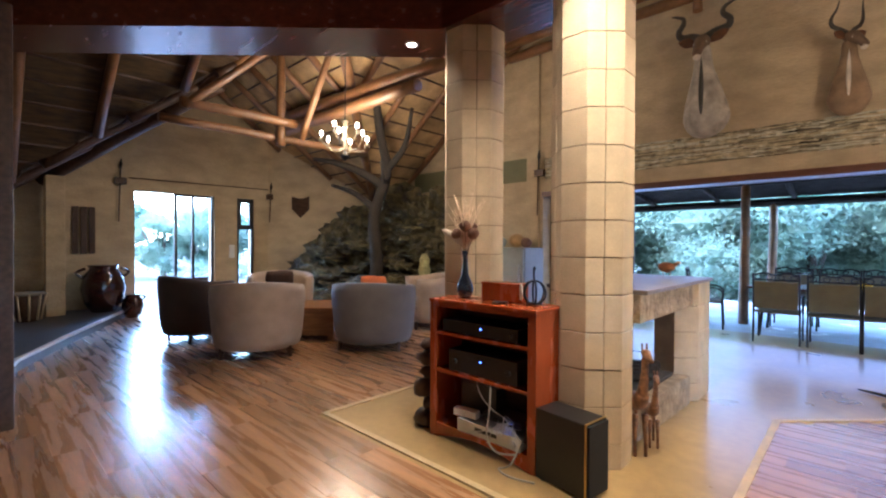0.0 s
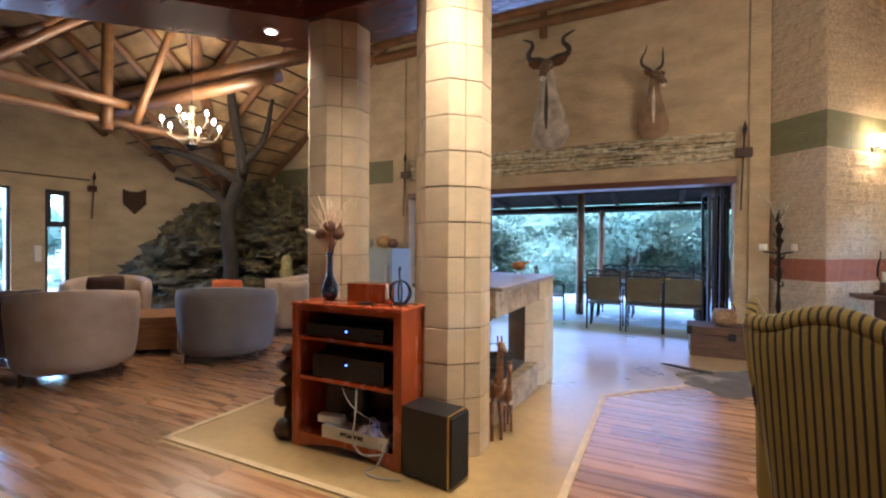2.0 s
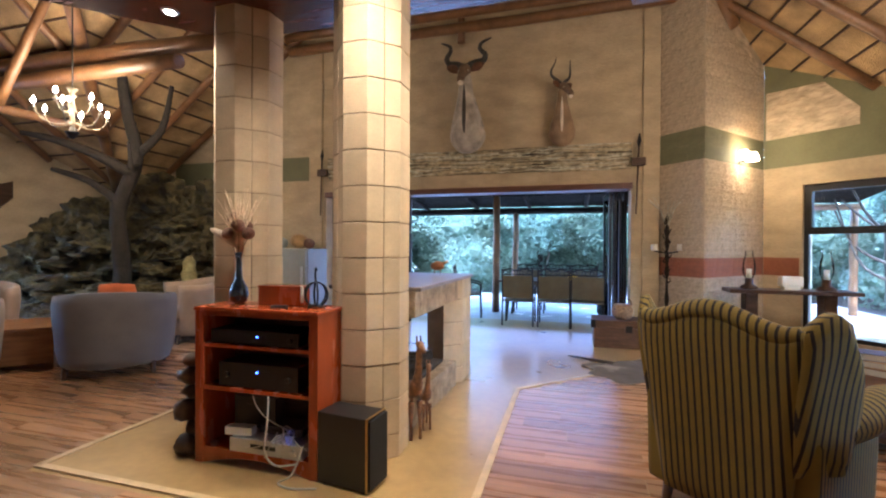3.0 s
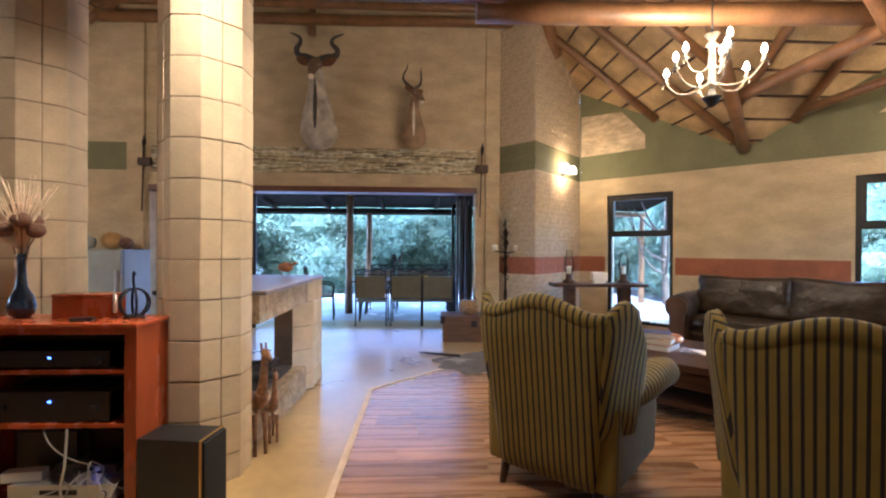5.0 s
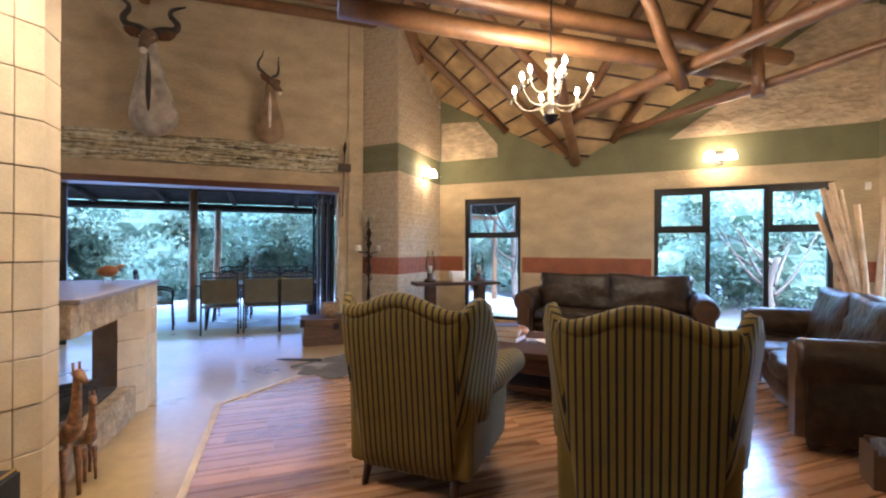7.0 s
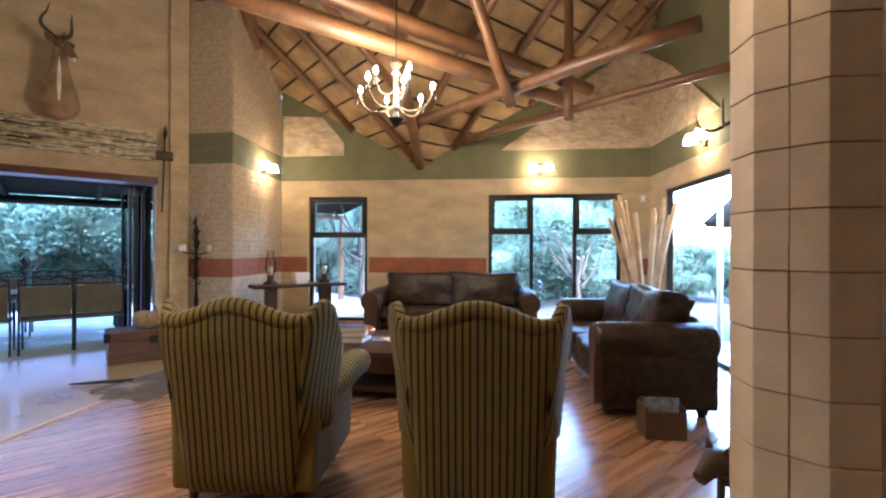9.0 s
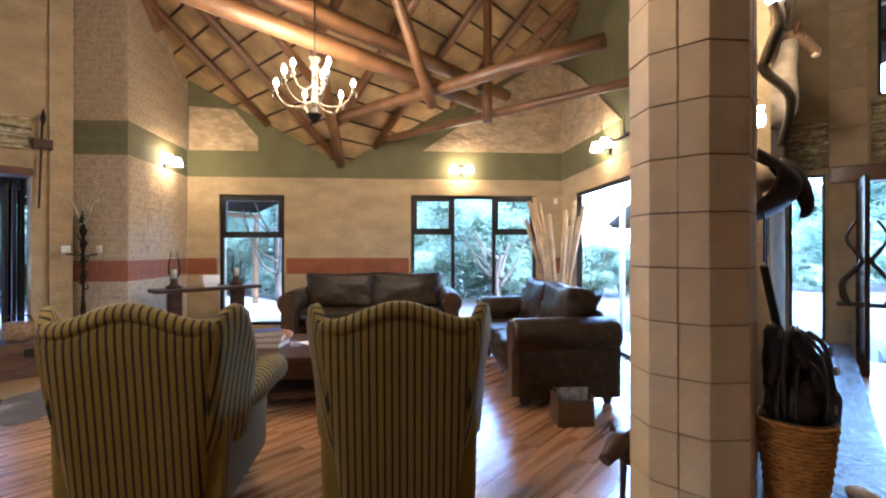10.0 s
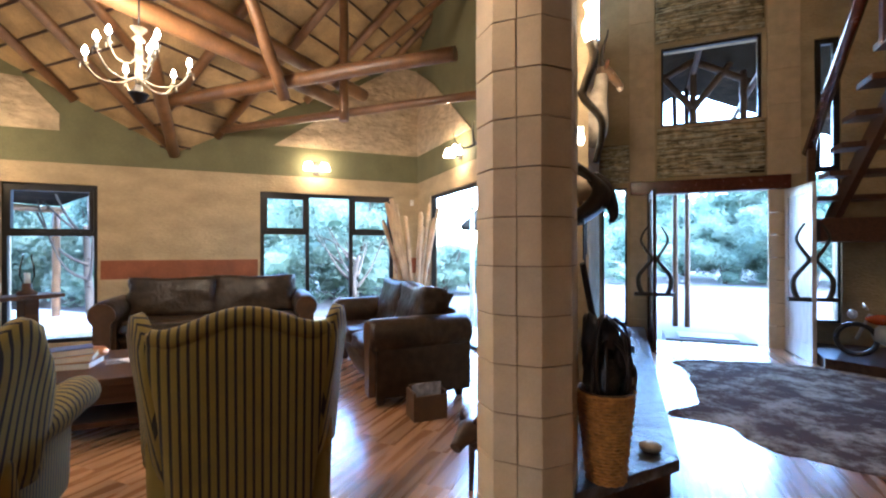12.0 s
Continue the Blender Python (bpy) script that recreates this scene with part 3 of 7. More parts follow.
LL = "heavy peeled gum pole tie beam"
log("tie_beam", [(0.46, 4.02, 3.47), (5.33, 3.85, 3.47)], 0.1, LL, 1)
log("tie_beam", [(0.69, 4.09, 3.80), (6.0, 3.86, 3.78)], 0.1, LL, 2)
log("tie_beam", [(4.0, 5.75, 3.3), (4.15, 1.6, 3.3)], 0.075, LL, 3)
log("tie_beam", [(4.95, 5.7, 3.17), (5.0, 1.35, 3.17)], 0.055, LL, 4)
log("king_post", [(4.85, 3.42, 3.02), (4.85, 3.42, 4.9)], 0.06, "upright gum pole king post", 5)
log("roof_strut", [(4.02, 3.64, 3.08), (2.75, 3.3, 4.5)], 0.065, "slanting gum pole strut", 6)
log("roof_strut", [(4.9, 3.6, 3.5), (5.3, 2.2, 4.6)], 0.05, "slanting gum pole strut", 7)
log("tie_beam", [(-5.0, 7.12, 4.9), (2.3, 7.12, 4.96)], 0.085, LL, 8)
log("tie_beam", [(-5.0, 7.0, 5.1), (1.4, 7.0, 5.1)], 0.07, LL, 9)
log("roof_strut", [(-1.78, 7.15, 4.7), (-1.78, 7.15, 5.6)], 0.06, "upright gum pole above the trophies", 10)
log("roof_strut", [(2.15, 7.35, 4.55), (1.7, 6.5, 5.2)], 0.12, "thick sawn gum pole end", 11)
log("tie_beam", [(-8.52, 4.27, 3.81), (-3.96, 4.42, 3.81)], 0.1, LL, 12)
log("tie_beam", [(-8.4, 4.2, 3.53), (-4.56, 4.3, 3.57)], 0.095, LL, 13)
log("tie_beam", [(-6.85, 2.0, 3.3), (-6.8, 3.7, 3.3)], 0.07, LL, 14)
log("tie_beam", [(-7.1, 1.8, 3.1), (-7.1, 5.3, 3.1)], 0.06, LL, 15)
log("king_post", [(-7.0, 3.52, 2.95), (-7.0, 3.52, 4.6)], 0.07, "upright gum pole king post", 16)
log("roof_strut", [(-6.7, 3.72, 3.05), (-5.9, 3.8, 4.4)], 0.055, "slanting gum pole strut", 17)
log("roof_strut", [(-6.85, 2.05, 3.25), (-6.5, 3.3, 4.45)], 0.06, "slanting gum pole strut", 18)
log("roof_strut", [(-8.0, 2.4, 3.6), (-5.6, 2.9, 4.3)], 0.06, "slanting gum pole strut", 19)
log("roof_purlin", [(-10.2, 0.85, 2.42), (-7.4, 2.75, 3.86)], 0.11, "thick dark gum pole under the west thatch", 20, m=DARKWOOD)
bm = bm_new()
box(bm, -4.75, -0.28, 0.0, -4.45, 0.235, 3.05, 0.02)
solid("loft_post", bm, DARKWOOD, "dark timber post under the loft edge", "post", kind="structure")

# ---- windows and doors ----
def glazed(name, a, b, s0, s1, z0, z1, mull, trans, label, fr=0.055, deep=0.07, back=0.12, skip=()):
    """A dark framed window in a wall opening: uprights at mull, rails (s0, s1, z) at trans, one pane a field."""
    w = thing(name, label, "window", kind="structure")

    def bar(nm, u0, u1, v0, v1, d0=0.0, d1=deep):
        bm = bm_new()
        p, q, r, t = on(a, b, u0, -back + d1), on(a, b, u1, -back + d1), on(a, b, u1, -back + d0), on(a, b, u0, -back + d0)
        prism(bm, [p, q, r, t], v0, v1)
        return part(nm, bm, BLACKFRAME, w)

    bar("window_frame", s0, s0 + fr, z0, z1)
    bar("window_frame", s1 - fr, s1, z0, z1)
    bar("window_frame", s0 + fr, s1 - fr, z1 - fr, z1)
    bar("window_frame", s0 + fr, s1 - fr, z0, z0 + fr)
    for m in mull:
        bar("mullion", m - fr / 2, m + fr / 2, z0 + fr, z1 - fr, 0.004, deep + 0.004)
    for u0, u1, z in trans:
        bar("transom", u0, u1, z - fr / 2, z + fr / 2, 0.008, deep + 0.008)
    for u0, u1, z in trans:
        lo, hi = max(u0, s0 + fr), min(u1 - fr / 2, s1 - fr) if u1 < s1 - fr else s1 - fr
        if u0 > s0 + fr:
            lo = u0 + fr / 2
        for a0, a1, b0, b1 in ((lo, lo + 0.045, z + fr / 2, z1 - fr), (hi - 0.045, hi, z + fr / 2, z1 - fr), (lo + 0.045, hi - 0.045, z1 - fr - 0.045, z1 - fr), (lo + 0.045, hi - 0.045, z + fr / 2, z + fr / 2 + 0.045)):
            bar("casement_frame", a0, a1, b0, b1, 0.012, deep + 0.02)
    edges = [s0 + fr] + sorted(mull) + [s1 - fr]
    for u0, u1 in zip(edges, edges[1:]):
        bm = bm_new()
        prism(bm, [on(a, b, u0, -back + 0.03), on(a, b, u1, -back + 0.03), on(a, b, u1, -back + 0.036), on(a, b, u0, -back + 0.036)], z0 + fr, z1 - fr)
        if (u0, u1) not in skip:
            g = part("pane", bm, GLASS, w)
            g.visible_shadow = False
        else:
            bm.free()
    return w


glazed("window_1", S0, S1, 4.766, 5.827, 0.08, 2.27, [], [(4.8, 5.8, 1.58)], "tall dark framed window with a hinged top light")
glazed("window_2", S0, S1, 0.45, 2.645, 0.08, 2.29, [1.2, 1.92], [(0.5, 1.2, 1.64), (1.92, 2.6, 1.64)], "wide dark framed window with two top lights", fr=0.06)
glazed("window_3", W0, W1, 0.32, 0.71, 0.08, 2.37, [], [(0.34, 0.7, 1.7)], "narrow dark framed window by the sliding door")
glazed("door_1", W0, W1, 1.19, 1.95, 0.0, 2.37, [1.6], [], "dark framed sliding glass door standing half open", fr=0.05)
sdw = glazed("door_2", D0, D1, 0.9, 3.77, 0.0, 2.26, [], [], "dark framed sliding glass door standing open", fr=0.05, back=0.10)
for c in list(sdw.children):
    if c.name.startswith("pane"):
        bpy.data.objects.remove(c)
glazed("window_4", E0, E1, 4.32, 5.575, 3.18, 4.35, [], [], "high dark framed window over the entrance doors", fr=0.035)
glazed("window_5", E0, E1, 6.05, 6.41, 0.2, 2.3, [], [], "narrow dark framed side window", fr=0.03)
glazed("window_6", E0, E1, 3.46, 3.74, 0.38, 4.15, [], [(3.47, 3.73, 2.4)], "tall narrow window beside the stair", fr=0.03)

# terrace doors: folded open at one end, two leaves closed at the other
def folding_leaf(at, turn, label, group):
    leaf = thing("folding_door", label, "door", at, turn, group=group)
    for nm, c in (("stile", (0.0, -0.02, 0.0, 0.07, 0.02, 2.235)), ("stile", (0.71, -0.02, 0.0, 0.78, 0.02, 2.235)), ("rail", (0.07, -0.02, 2.155, 0.71, 0.02, 2.235)), ("rail", (0.07, -0.02, 0.0, 0.71, 0.02, 0.1))):
        bm = bm_new()
        box(bm, *c, bevel=0.004)
        part(nm, bm, BLACKFRAME, leaf)
    bm = bm_new()
    box(bm, 0.07, -0.004, 0.1, 0.71, 0.004, 2.155)
    part("pane", bm, GLASS, leaf).visible_shadow = False


for k in range(4):
    folding_leaf((0.80 - 0.075 * k, 7.62, 0), 90 + (3 if k % 2 else -3), "dark framed folding glass door leaf, folded open", "folded terrace doors")
for k in range(2):
    folding_leaf((-4.36 + 0.785 * k, 7.59, 0), 0, "dark framed folding glass door leaf, closed", "closed terrace doors")
bm = bm_new()
box(bm, -4.36, 7.255, 2.235, 0.86, 7.62, 2.33, 0.01)
solid("opening_lintel", bm, mat("lintel_wood", (0.10, 0.035, 0.018), 0.45, vary=0.3, stretch=(1, 6, 6)), "dark red timber lintel over the terrace opening", "lintel", kind="structure")

# ---- terrace and surroundings ----
bm = bm_new()
prism(bm, [(-12, 7.62), (2.6, 7.62), (2.6, 8.6), (6, 8.6), (6, 13), (-12, 13)], -0.2, -0.006)
solid("terrace", bm, mat("terrace_screed", (0.55, 0.54, 0.56), 0.25, vary=0.15, scale=1.5, fine=14, bump=0.03), "smooth grey cement terrace floor", "terrace", kind="structure")
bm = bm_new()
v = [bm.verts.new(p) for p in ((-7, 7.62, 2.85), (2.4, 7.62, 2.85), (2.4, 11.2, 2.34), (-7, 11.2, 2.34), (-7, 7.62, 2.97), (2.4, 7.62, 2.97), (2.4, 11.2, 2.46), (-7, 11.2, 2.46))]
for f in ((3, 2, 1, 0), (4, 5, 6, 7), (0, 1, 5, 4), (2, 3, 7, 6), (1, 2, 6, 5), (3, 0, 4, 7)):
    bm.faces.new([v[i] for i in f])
# near-black colour and low specular put the veranda's shade into the thatch
solid("ceiling_terrace", bm, mat("shade_dark_veranda_thatch", (0.018, 0.014, 0.010), 0.95, vary=0.3, bump=0.5, spec=0.02), "thatch veranda ceiling, shade put into its dark colour", "ceiling", kind="structure")
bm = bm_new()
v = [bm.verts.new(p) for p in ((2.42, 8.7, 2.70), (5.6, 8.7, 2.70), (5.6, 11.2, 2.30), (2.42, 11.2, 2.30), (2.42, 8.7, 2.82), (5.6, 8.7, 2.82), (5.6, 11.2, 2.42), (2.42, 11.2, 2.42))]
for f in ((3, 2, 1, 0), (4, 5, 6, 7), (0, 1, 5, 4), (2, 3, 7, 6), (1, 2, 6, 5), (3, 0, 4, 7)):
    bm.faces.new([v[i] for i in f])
solid("ceiling_veranda_end", bm, bpy.data.materials["shade_dark_veranda_thatch"], "thatch end of the veranda ceiling, shade put into its dark colour", "ceiling", kind="structure")
log("veranda_beam", [(2.42, 11.0, 2.2), (5.6, 11.0, 2.2)], 0.07, "dark gum pole veranda beam", 213)
log("veranda_post", [(5.45, 11.0, -0.2), (5.47, 11.0, 2.2)], 0.07, "round gum pole veranda post", 214)
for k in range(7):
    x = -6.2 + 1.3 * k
    log("veranda_rafter", [(x, 7.65, 2.78), (x, 11.15, 2.28)], 0.05, "gum pole veranda rafter, shade put into its dark colour", 200 + k, m=MATTE_DARK)
log("veranda_beam", [(-7, 9.28, 2.47), (2.4, 9.28, 2.47)], 0.08, "dark gum pole veranda beam", 210, m=MATTE_DARK)
log("veranda_beam", [(-7, 11.0, 2.22), (2.4, 11.0, 2.22)], 0.08, "dark gum pole veranda beam", 211, m=MATTE_DARK)
for i, (x, yv, r) in enumerate(((-1.54, 9.28, 0.075), (-1.35, 11.0, 0.075), (-5.5, 9.28, 0.075), (2.2, 11.0, 0.07))):
    log("veranda_post", [(x, yv, -0.01), (x + 0.02, yv, 2.45 if yv < 10 else 2.2)], r, "round gum pole veranda post", 220 + i)

# bushes and thorn trees outside
def leaf_crown(n, size, seed, leaf=0.10):
    rng = random.Random(seed)
    verts, faces = [], []
    clumps = [(Vector((rng.gauss(0, 0.42), rng.gauss(0, 0.42), rng.uniform(-0.75, 0.8))), rng.uniform(0.2, 0.42)) for _ in range(34)]
    for _ in range(n):
        c, r = rng.choice(clumps)
        d = Vector((rng.gauss(0, 1), rng.gauss(0, 1), rng.gauss(0, 1))).normalized() * r * rng.random() ** 0.4
        p = c + d
        p = Vector((p.x * size[0], p.y * size[1], p.z * size[2]))
        a = Vector((rng.gauss(0, 1), rng.gauss(0, 1), rng.gauss(0, 1))).normalized()
        b = a.orthogonal().normalized()
        s = leaf * rng.uniform(0.6, 1.5)
        k = len(verts)
        verts += [p - a * s, p + b * s * 0.5, p + a * s, p - b * s * 0.5]
        faces.append((k, k + 1, k + 2, k + 3))
    core = bm_new()
    bmesh.ops.create_icosphere(core, subdivisions=2, radius=1)
    for c, r in clumps:
        k = len(verts)
        for v in core.verts:
            q = c + v.co * r * (0.46 + 0.35 * noise.noise(v.co * 2.3 + c * 5.0))
            verts.append(Vector((q.x * size[0], q.y * size[1], q.z * size[2])))
        faces += [tuple(k + v.index for v in f.verts) for f in core.faces]
    core.free()
    me = bpy.data.meshes.new("crown")
    me.from_pydata([tuple(v) for v in verts], [], faces)
    me.materials.append(LEAF)
    return me


crowns = [leaf_crown(30000, (2.2, 2.2, 1.6), s, 0.038) for s in (1, 2, 3)]


def bush(x, yv, h, which, turn, name="bush", label="dense grey-green bushveld shrub"):
    t = thing(name, label, "bush" if name == "bush" else "tree", (x, yv, -0.22), turn, group="bush round the lodge")
    bm = bm_new()
    rng = random.Random(which * 7 + int(x * 10))
    for k in range(5):
        a = rng.uniform(0, 6.28)
        r = rng.uniform(0.4, 1.1)
        tube(bm, smooth_path([(0, 0, 0), (0.2 * math.cos(a), 0.2 * math.sin(a), h * 0.3), (r * math.cos(a), r * math.sin(a), h * 0.62), (1.4 * r * math.cos(a), 1.4 * r * math.sin(a), h * 0.9)], 4), [0.09 - 0.006 * i for i in range(13)], seg=6)
    part("trunk", bm, TWIG, t)
    c = new("crown", crowns[which % 3])
    c.parent = t
    c.location, c.scale = (0, 0, h * 0.52), (h / 3.0, h / 3.0, h / 3.0)
    return t


rng = random.Random(11)
spots = []
for k in range(15):
    spots.append((-11.5 + 1.75 * k, 17.0 + rng.uniform(-1.2, 1.8), rng.uniform(3.6, 4.8) if k < 9 else rng.uniform(2.8, 3.6)))
for k in range(9):
    spots.append((-10 + 3.0 * k, 21 + rng.uniform(-1, 2), rng.uniform(5.2, 6.6) if k < 4 else 3.8))
for k in range(9):
    u = -3.6 + 1.5 * k
    spots.append((10.6 + 0.72 * u + rng.uniform(-0.5, 0.5), 10.4 - 0.72 * u + rng.uniform(-0.6, 0.9), rng.uniform(3.0, 4.2)))
for k in range(9):
    spots.append((14.5 + rng.uniform(0, 2.0), 10 - 1.9 * k + rng.uniform(-0.5, 0.5), rng.uniform(2.0, 3.2)) if k < 3 else (22.0 + rng.uniform(0, 2), 11 - 3.0 * k, rng.uniform(2.6, 3.6)))
for k in range(8):
    spots.append((-22.0 + rng.uniform(-2, 1), -2 + 2.6 * k, rng.uniform(2.8, 4.2)))
for k in range(6):
    spots.append((27.0 + rng.uniform(0, 3), -9.5 + 2.2 * k, rng.uniform(4.2, 5.4)))
for k in range(6):
    u = -4.0 + 2.2 * k
    spots.append((13.0 + 0.72 * u, 12.8 - 0.72 * u, rng.uniform(4.2, 5.2)))
for i, (x, yv, h) in enumerate(spots):
    if 0.02 < math.atan2(yv, x) < 0.56:
        h = min(h, 0.9 + 0.05 * math.hypot(x, yv))  # low scrub past the lounge door
    bush(x, yv, h, i, rng.uniform(0, 360))

# ---- stone columns: courses of four blocks, open joints ----
def block_ring():
    """One block of a course: a quarter of a chamfered square, bevelled."""
    s, c, j = 0.1125, 0.23, 0.0025
    bm = bm_new()
    prism(bm, [(j, j), (c, j), (c, s), (s, c), (j, c)], 0.0025, 0.222, 0.005)
    return mesh_of(bm, "block", BLOCK)


BLOCK_MESH = block_ring()


def column(at, label, turn=45):
    t = thing("column", label, "column", (*at, 0), turn, group="stone columns", kind="structure")
    bm = bm_new()
    s, c = 0.108, 0.222
    prism(bm, [(c, s), (s, c), (-s, c), (-c, s), (-c, -s), (-s, -c), (s, -c), (c, -s)], 0, 3.05)
    part("mortar_core", bm, MORTAR, t)
    rng = random.Random(int(at[0] * 100))
    z = 0.153 - 0.2245
    while z < 3.0:
        for q in range(4):
            b = new("block", BLOCK_MESH)
            b.parent = t
            k = min(1.0, (3.05 - z) / 0.2245)
            lo = max(0.0, -z)
            b.matrix_local = Matrix.Translation((rng.uniform(-0.002, 0.002), rng.uniform(-0.002, 0.002), z + lo)) @ pose(0, 0, 0, 0, 0, 90 * q) @ Matrix.Diagonal((1, 1, k - lo / 0.2245, 1))
        z += 0.2245
    return t


column((-1.31, 2.78), "octagonal sandstone block column lit from above")
column((-2.37, 2.87), "octagonal sandstone block column beside the music cabinet")
column((2.25, 0.485), "octagonal sandstone block column at the hall", 0)

# ---- open hearth between the columns and its pier ----
HEARTH = mat("hearth_slab_stone", (0.36, 0.27, 0.17), 0.85, vary=0.35, scale=9, fine=26, bump=0.9, dist=0.03)
hearth = thing("fireplace", "open see-through stone fireplace with a rough slab mantel", "fireplace", (0, 0, 0))
bm = bm_new()
box(bm, -1.72, 3.0, 0.84, -1.07, 4.22, 1.03, 0.015)
part("mantel_slab", bm, HEARTH, hearth, "rough chiselled mantel edge")
bm = bm_new()
box(bm, -1.76, 3.0, 1.03, -1.03, 4.72, 1.06, 0.008)
part("mantel_top", bm, mat("mantel_top_stone", (0.22, 0.17, 0.13), 0.35, vary=0.3), hearth)
bm = bm_new()
prism(bm, [(-1.38, 4.22), (-1.2, 4.22), (-1.07, 4.35), (-1.07, 4.7), (-1.38, 4.7)], 0, 1.03)
part("pier_core", bm, MORTAR, hearth)
for k in range(5):
    z0, z1 = max(0.0, 0.153 + 0.2245 * (k - 1)) + 0.003, min(1.03, 0.153 + 0.2245 * k) - 0.003
    for poly in ([(-1.21, 4.205), (-1.055, 4.345), (-1.055, 4.40), (-1.25, 4.40)], [(-1.055, 4.405), (-1.055, 4.545), (-1.25, 4.545), (-1.25, 4.405)], [(-1.055, 4.55), (-1.055, 4.71), (-1.25, 4.71), (-1.25, 4.55)]):
        bm = bm_new()
        prism(bm, poly, z0, z1, 0.004)
        part("block", bm, BLOCK, hearth)
bm = bm_new()
prism(bm, [(-1.70, 3.0), (-1.14, 3.0), (-1.09, 4.24), (-1.70, 4.24)], 0, 0.24, 0.01)
part("plinth", bm, HEARTH, hearth)
bm = bm_new()
box(bm, -1.6, 3.2, 0.24, -1.2, 4.15, 0.27, 0.01)
part("fire_bed", bm, mat("ash", (0.05, 0.045, 0.04), 0.95, vary=0.4, bump=0.6), hearth, "dark ash bed")
for k in range(4):
    bm = bm_new()
    a = 0.5 * k
    tube(bm, [(-1.5 + 0.03 * k, 3.45 + 0.1 * k, 0.31 + 0.02 * k), (-1.25, 3.75 + 0.06 * k, 0.31 + 0.015 * k)], [0.045, 0.04], seg=8, wobble=0.2, seed=k)
    solid("firewood", bm, BARK, "split firewood log on the ash bed", "firewood", group="logs in the hearth")

# ---- music cabinet ----
cab = thing("music_cabinet", "red cherry wood open cabinet holding music equipment", "cabinet", (-1.835, 2.43, 0))
def cabpart(nm, c, m=CHERRY, bev=0.006, label=""):
    bm = bm_new()
    box(bm, *c, bevel=bev)
    return part(nm, bm, m, cab, label)
cabpart("side_panel", (-0.425, -0.15, 0.02, -0.39, 0.15, 0.945))
cabpart("side_panel", (0.39, -0.15, 0.02, 0.425, 0.15, 0.945))
cabpart("top", (-0.44, -0.165, 0.945, 0.44, 0.165, 0.97), bev=0.01)
cabpart("back_panel", (-0.39, 0.135, 0.08, 0.39, 0.148, 0.945), DARKWOOD, 0)
for z in (0.07, 0.455, 0.72):
    cabpart("shelf", (-0.39, -0.145, z, 0.39, 0.135, z + 0.025))
cabpart("rail", (-0.39, -0.149, 0.915, 0.39, -0.13, 0.945))
for x in (-0.405, 0.405):
    cabpart("stile", (x - 0.03, -0.156, 0.0, x + 0.03, -0.135, 0.945))
bm = bm_new()
pts = [(-0.375, 0.0)] + [(-0.375 + 0.75 * k / 12, 0.06 * math.sin(math.pi * k / 12)) for k in range(1, 12)] + [(0.375, 0.0), (0.375, 0.1), (-0.375, 0.1)]
vs = [bm.verts.new((x, -0.15, z)) for x, z in pts]
f = bm.faces.new(vs)
r = bmesh.ops.extrude_face_region(bm, geom=[f])
bmesh.ops.translate(bm, verts=[v for v in r["geom"] if isinstance(v, bmesh.types.BMVert)], vec=(0, 0.018, 0))
bmesh.ops.recalc_face_normals(bm, faces=bm.faces)
part("apron", bm, CHERRY, cab, "arched apron")

LEDBLUE = glow("blue_led", (0.08, 0.16, 1.0), 2.2)
SILVER = mat("silver_plastic", (0.5, 0.5, 0.5), 0.35, metal=0.6, vary=0.08, bump=0.02)
DGREY = mat("dark_grey_plastic", (0.05, 0.05, 0.052), 0.5, vary=0.15, bump=0.02)


def hifi(name, label, at, w, d, h, body, face, led, knobs):
    t = thing(name, label, "hi-fi unit", at, group="music equipment")
    bm = bm_new()
    box(bm, -w / 2, -d / 2 + 0.01, 0.006, w / 2, d / 2, h, 0.004)
    part("case", bm, body, t)
    bm = bm_new()
    box(bm, -w / 2 - 0.002, -d / 2, 0.004, w / 2 + 0.002, -d / 2 + 0.012, h + 0.002, 0.003)
    part("front_panel", bm, face, t)
    bm = bm_new()
    box(bm, -w * 0.2, -d / 2 - 0.002, h * 0.45, w * 0.15, -d / 2 + 0.002, h * 0.75)
    part("display", bm, BLACK, t)
    if led:
        bm = bm_new()
        box(bm, led[0] - 0.007, -d / 2 - 0.005, led[1], led[0] + 0.007, -d / 2 - 0.001, led[1] + 0.007)
        part("indicator_light", bm, LEDBLUE, t, "lit blue indicator light")
    for kx in knobs:
        bm = bm_new()
        lathe(bm, [(0.018, 0), (0.018, 0.012), (0.014, 0.016)], 14)
        bmesh.ops.transform(bm, matrix=pose(kx, -d / 2, h * 0.5, 90, 0, 0), verts=bm.verts)
        part("knob", bm, face, t)
    for sx in (-1, 1):
        for sy in (-1, 1):
            bm = bm_new()
            lathe(bm, [(0.015, 0), (0.015, 0.008)], 10, (sx * w * 0.4, sy * d * 0.35, 0))
            part("foot", bm, BLACK, t)
    return t


hifi("satellite_receiver", "black receiver with a blue light in the cabinet", (-1.86, 2.42, 0.745), 0.62, 0.24, 0.085, BLACK, BLACK, (0.03, 0.05), [0.26])
hifi("amplifier", "black amplifier with a blue light in the cabinet", (-1.83, 2.42, 0.48), 0.56, 0.24, 0.15, BLACK, BLACK, (0.0, 0.10), [-0.22, 0.22])
hifi("disc_player", "silver disc player at the bottom of the cabinet", (-1.76, 2.40, 0.095), 0.5, 0.24, 0.085, SILVER, SILVER, None, [0.2])
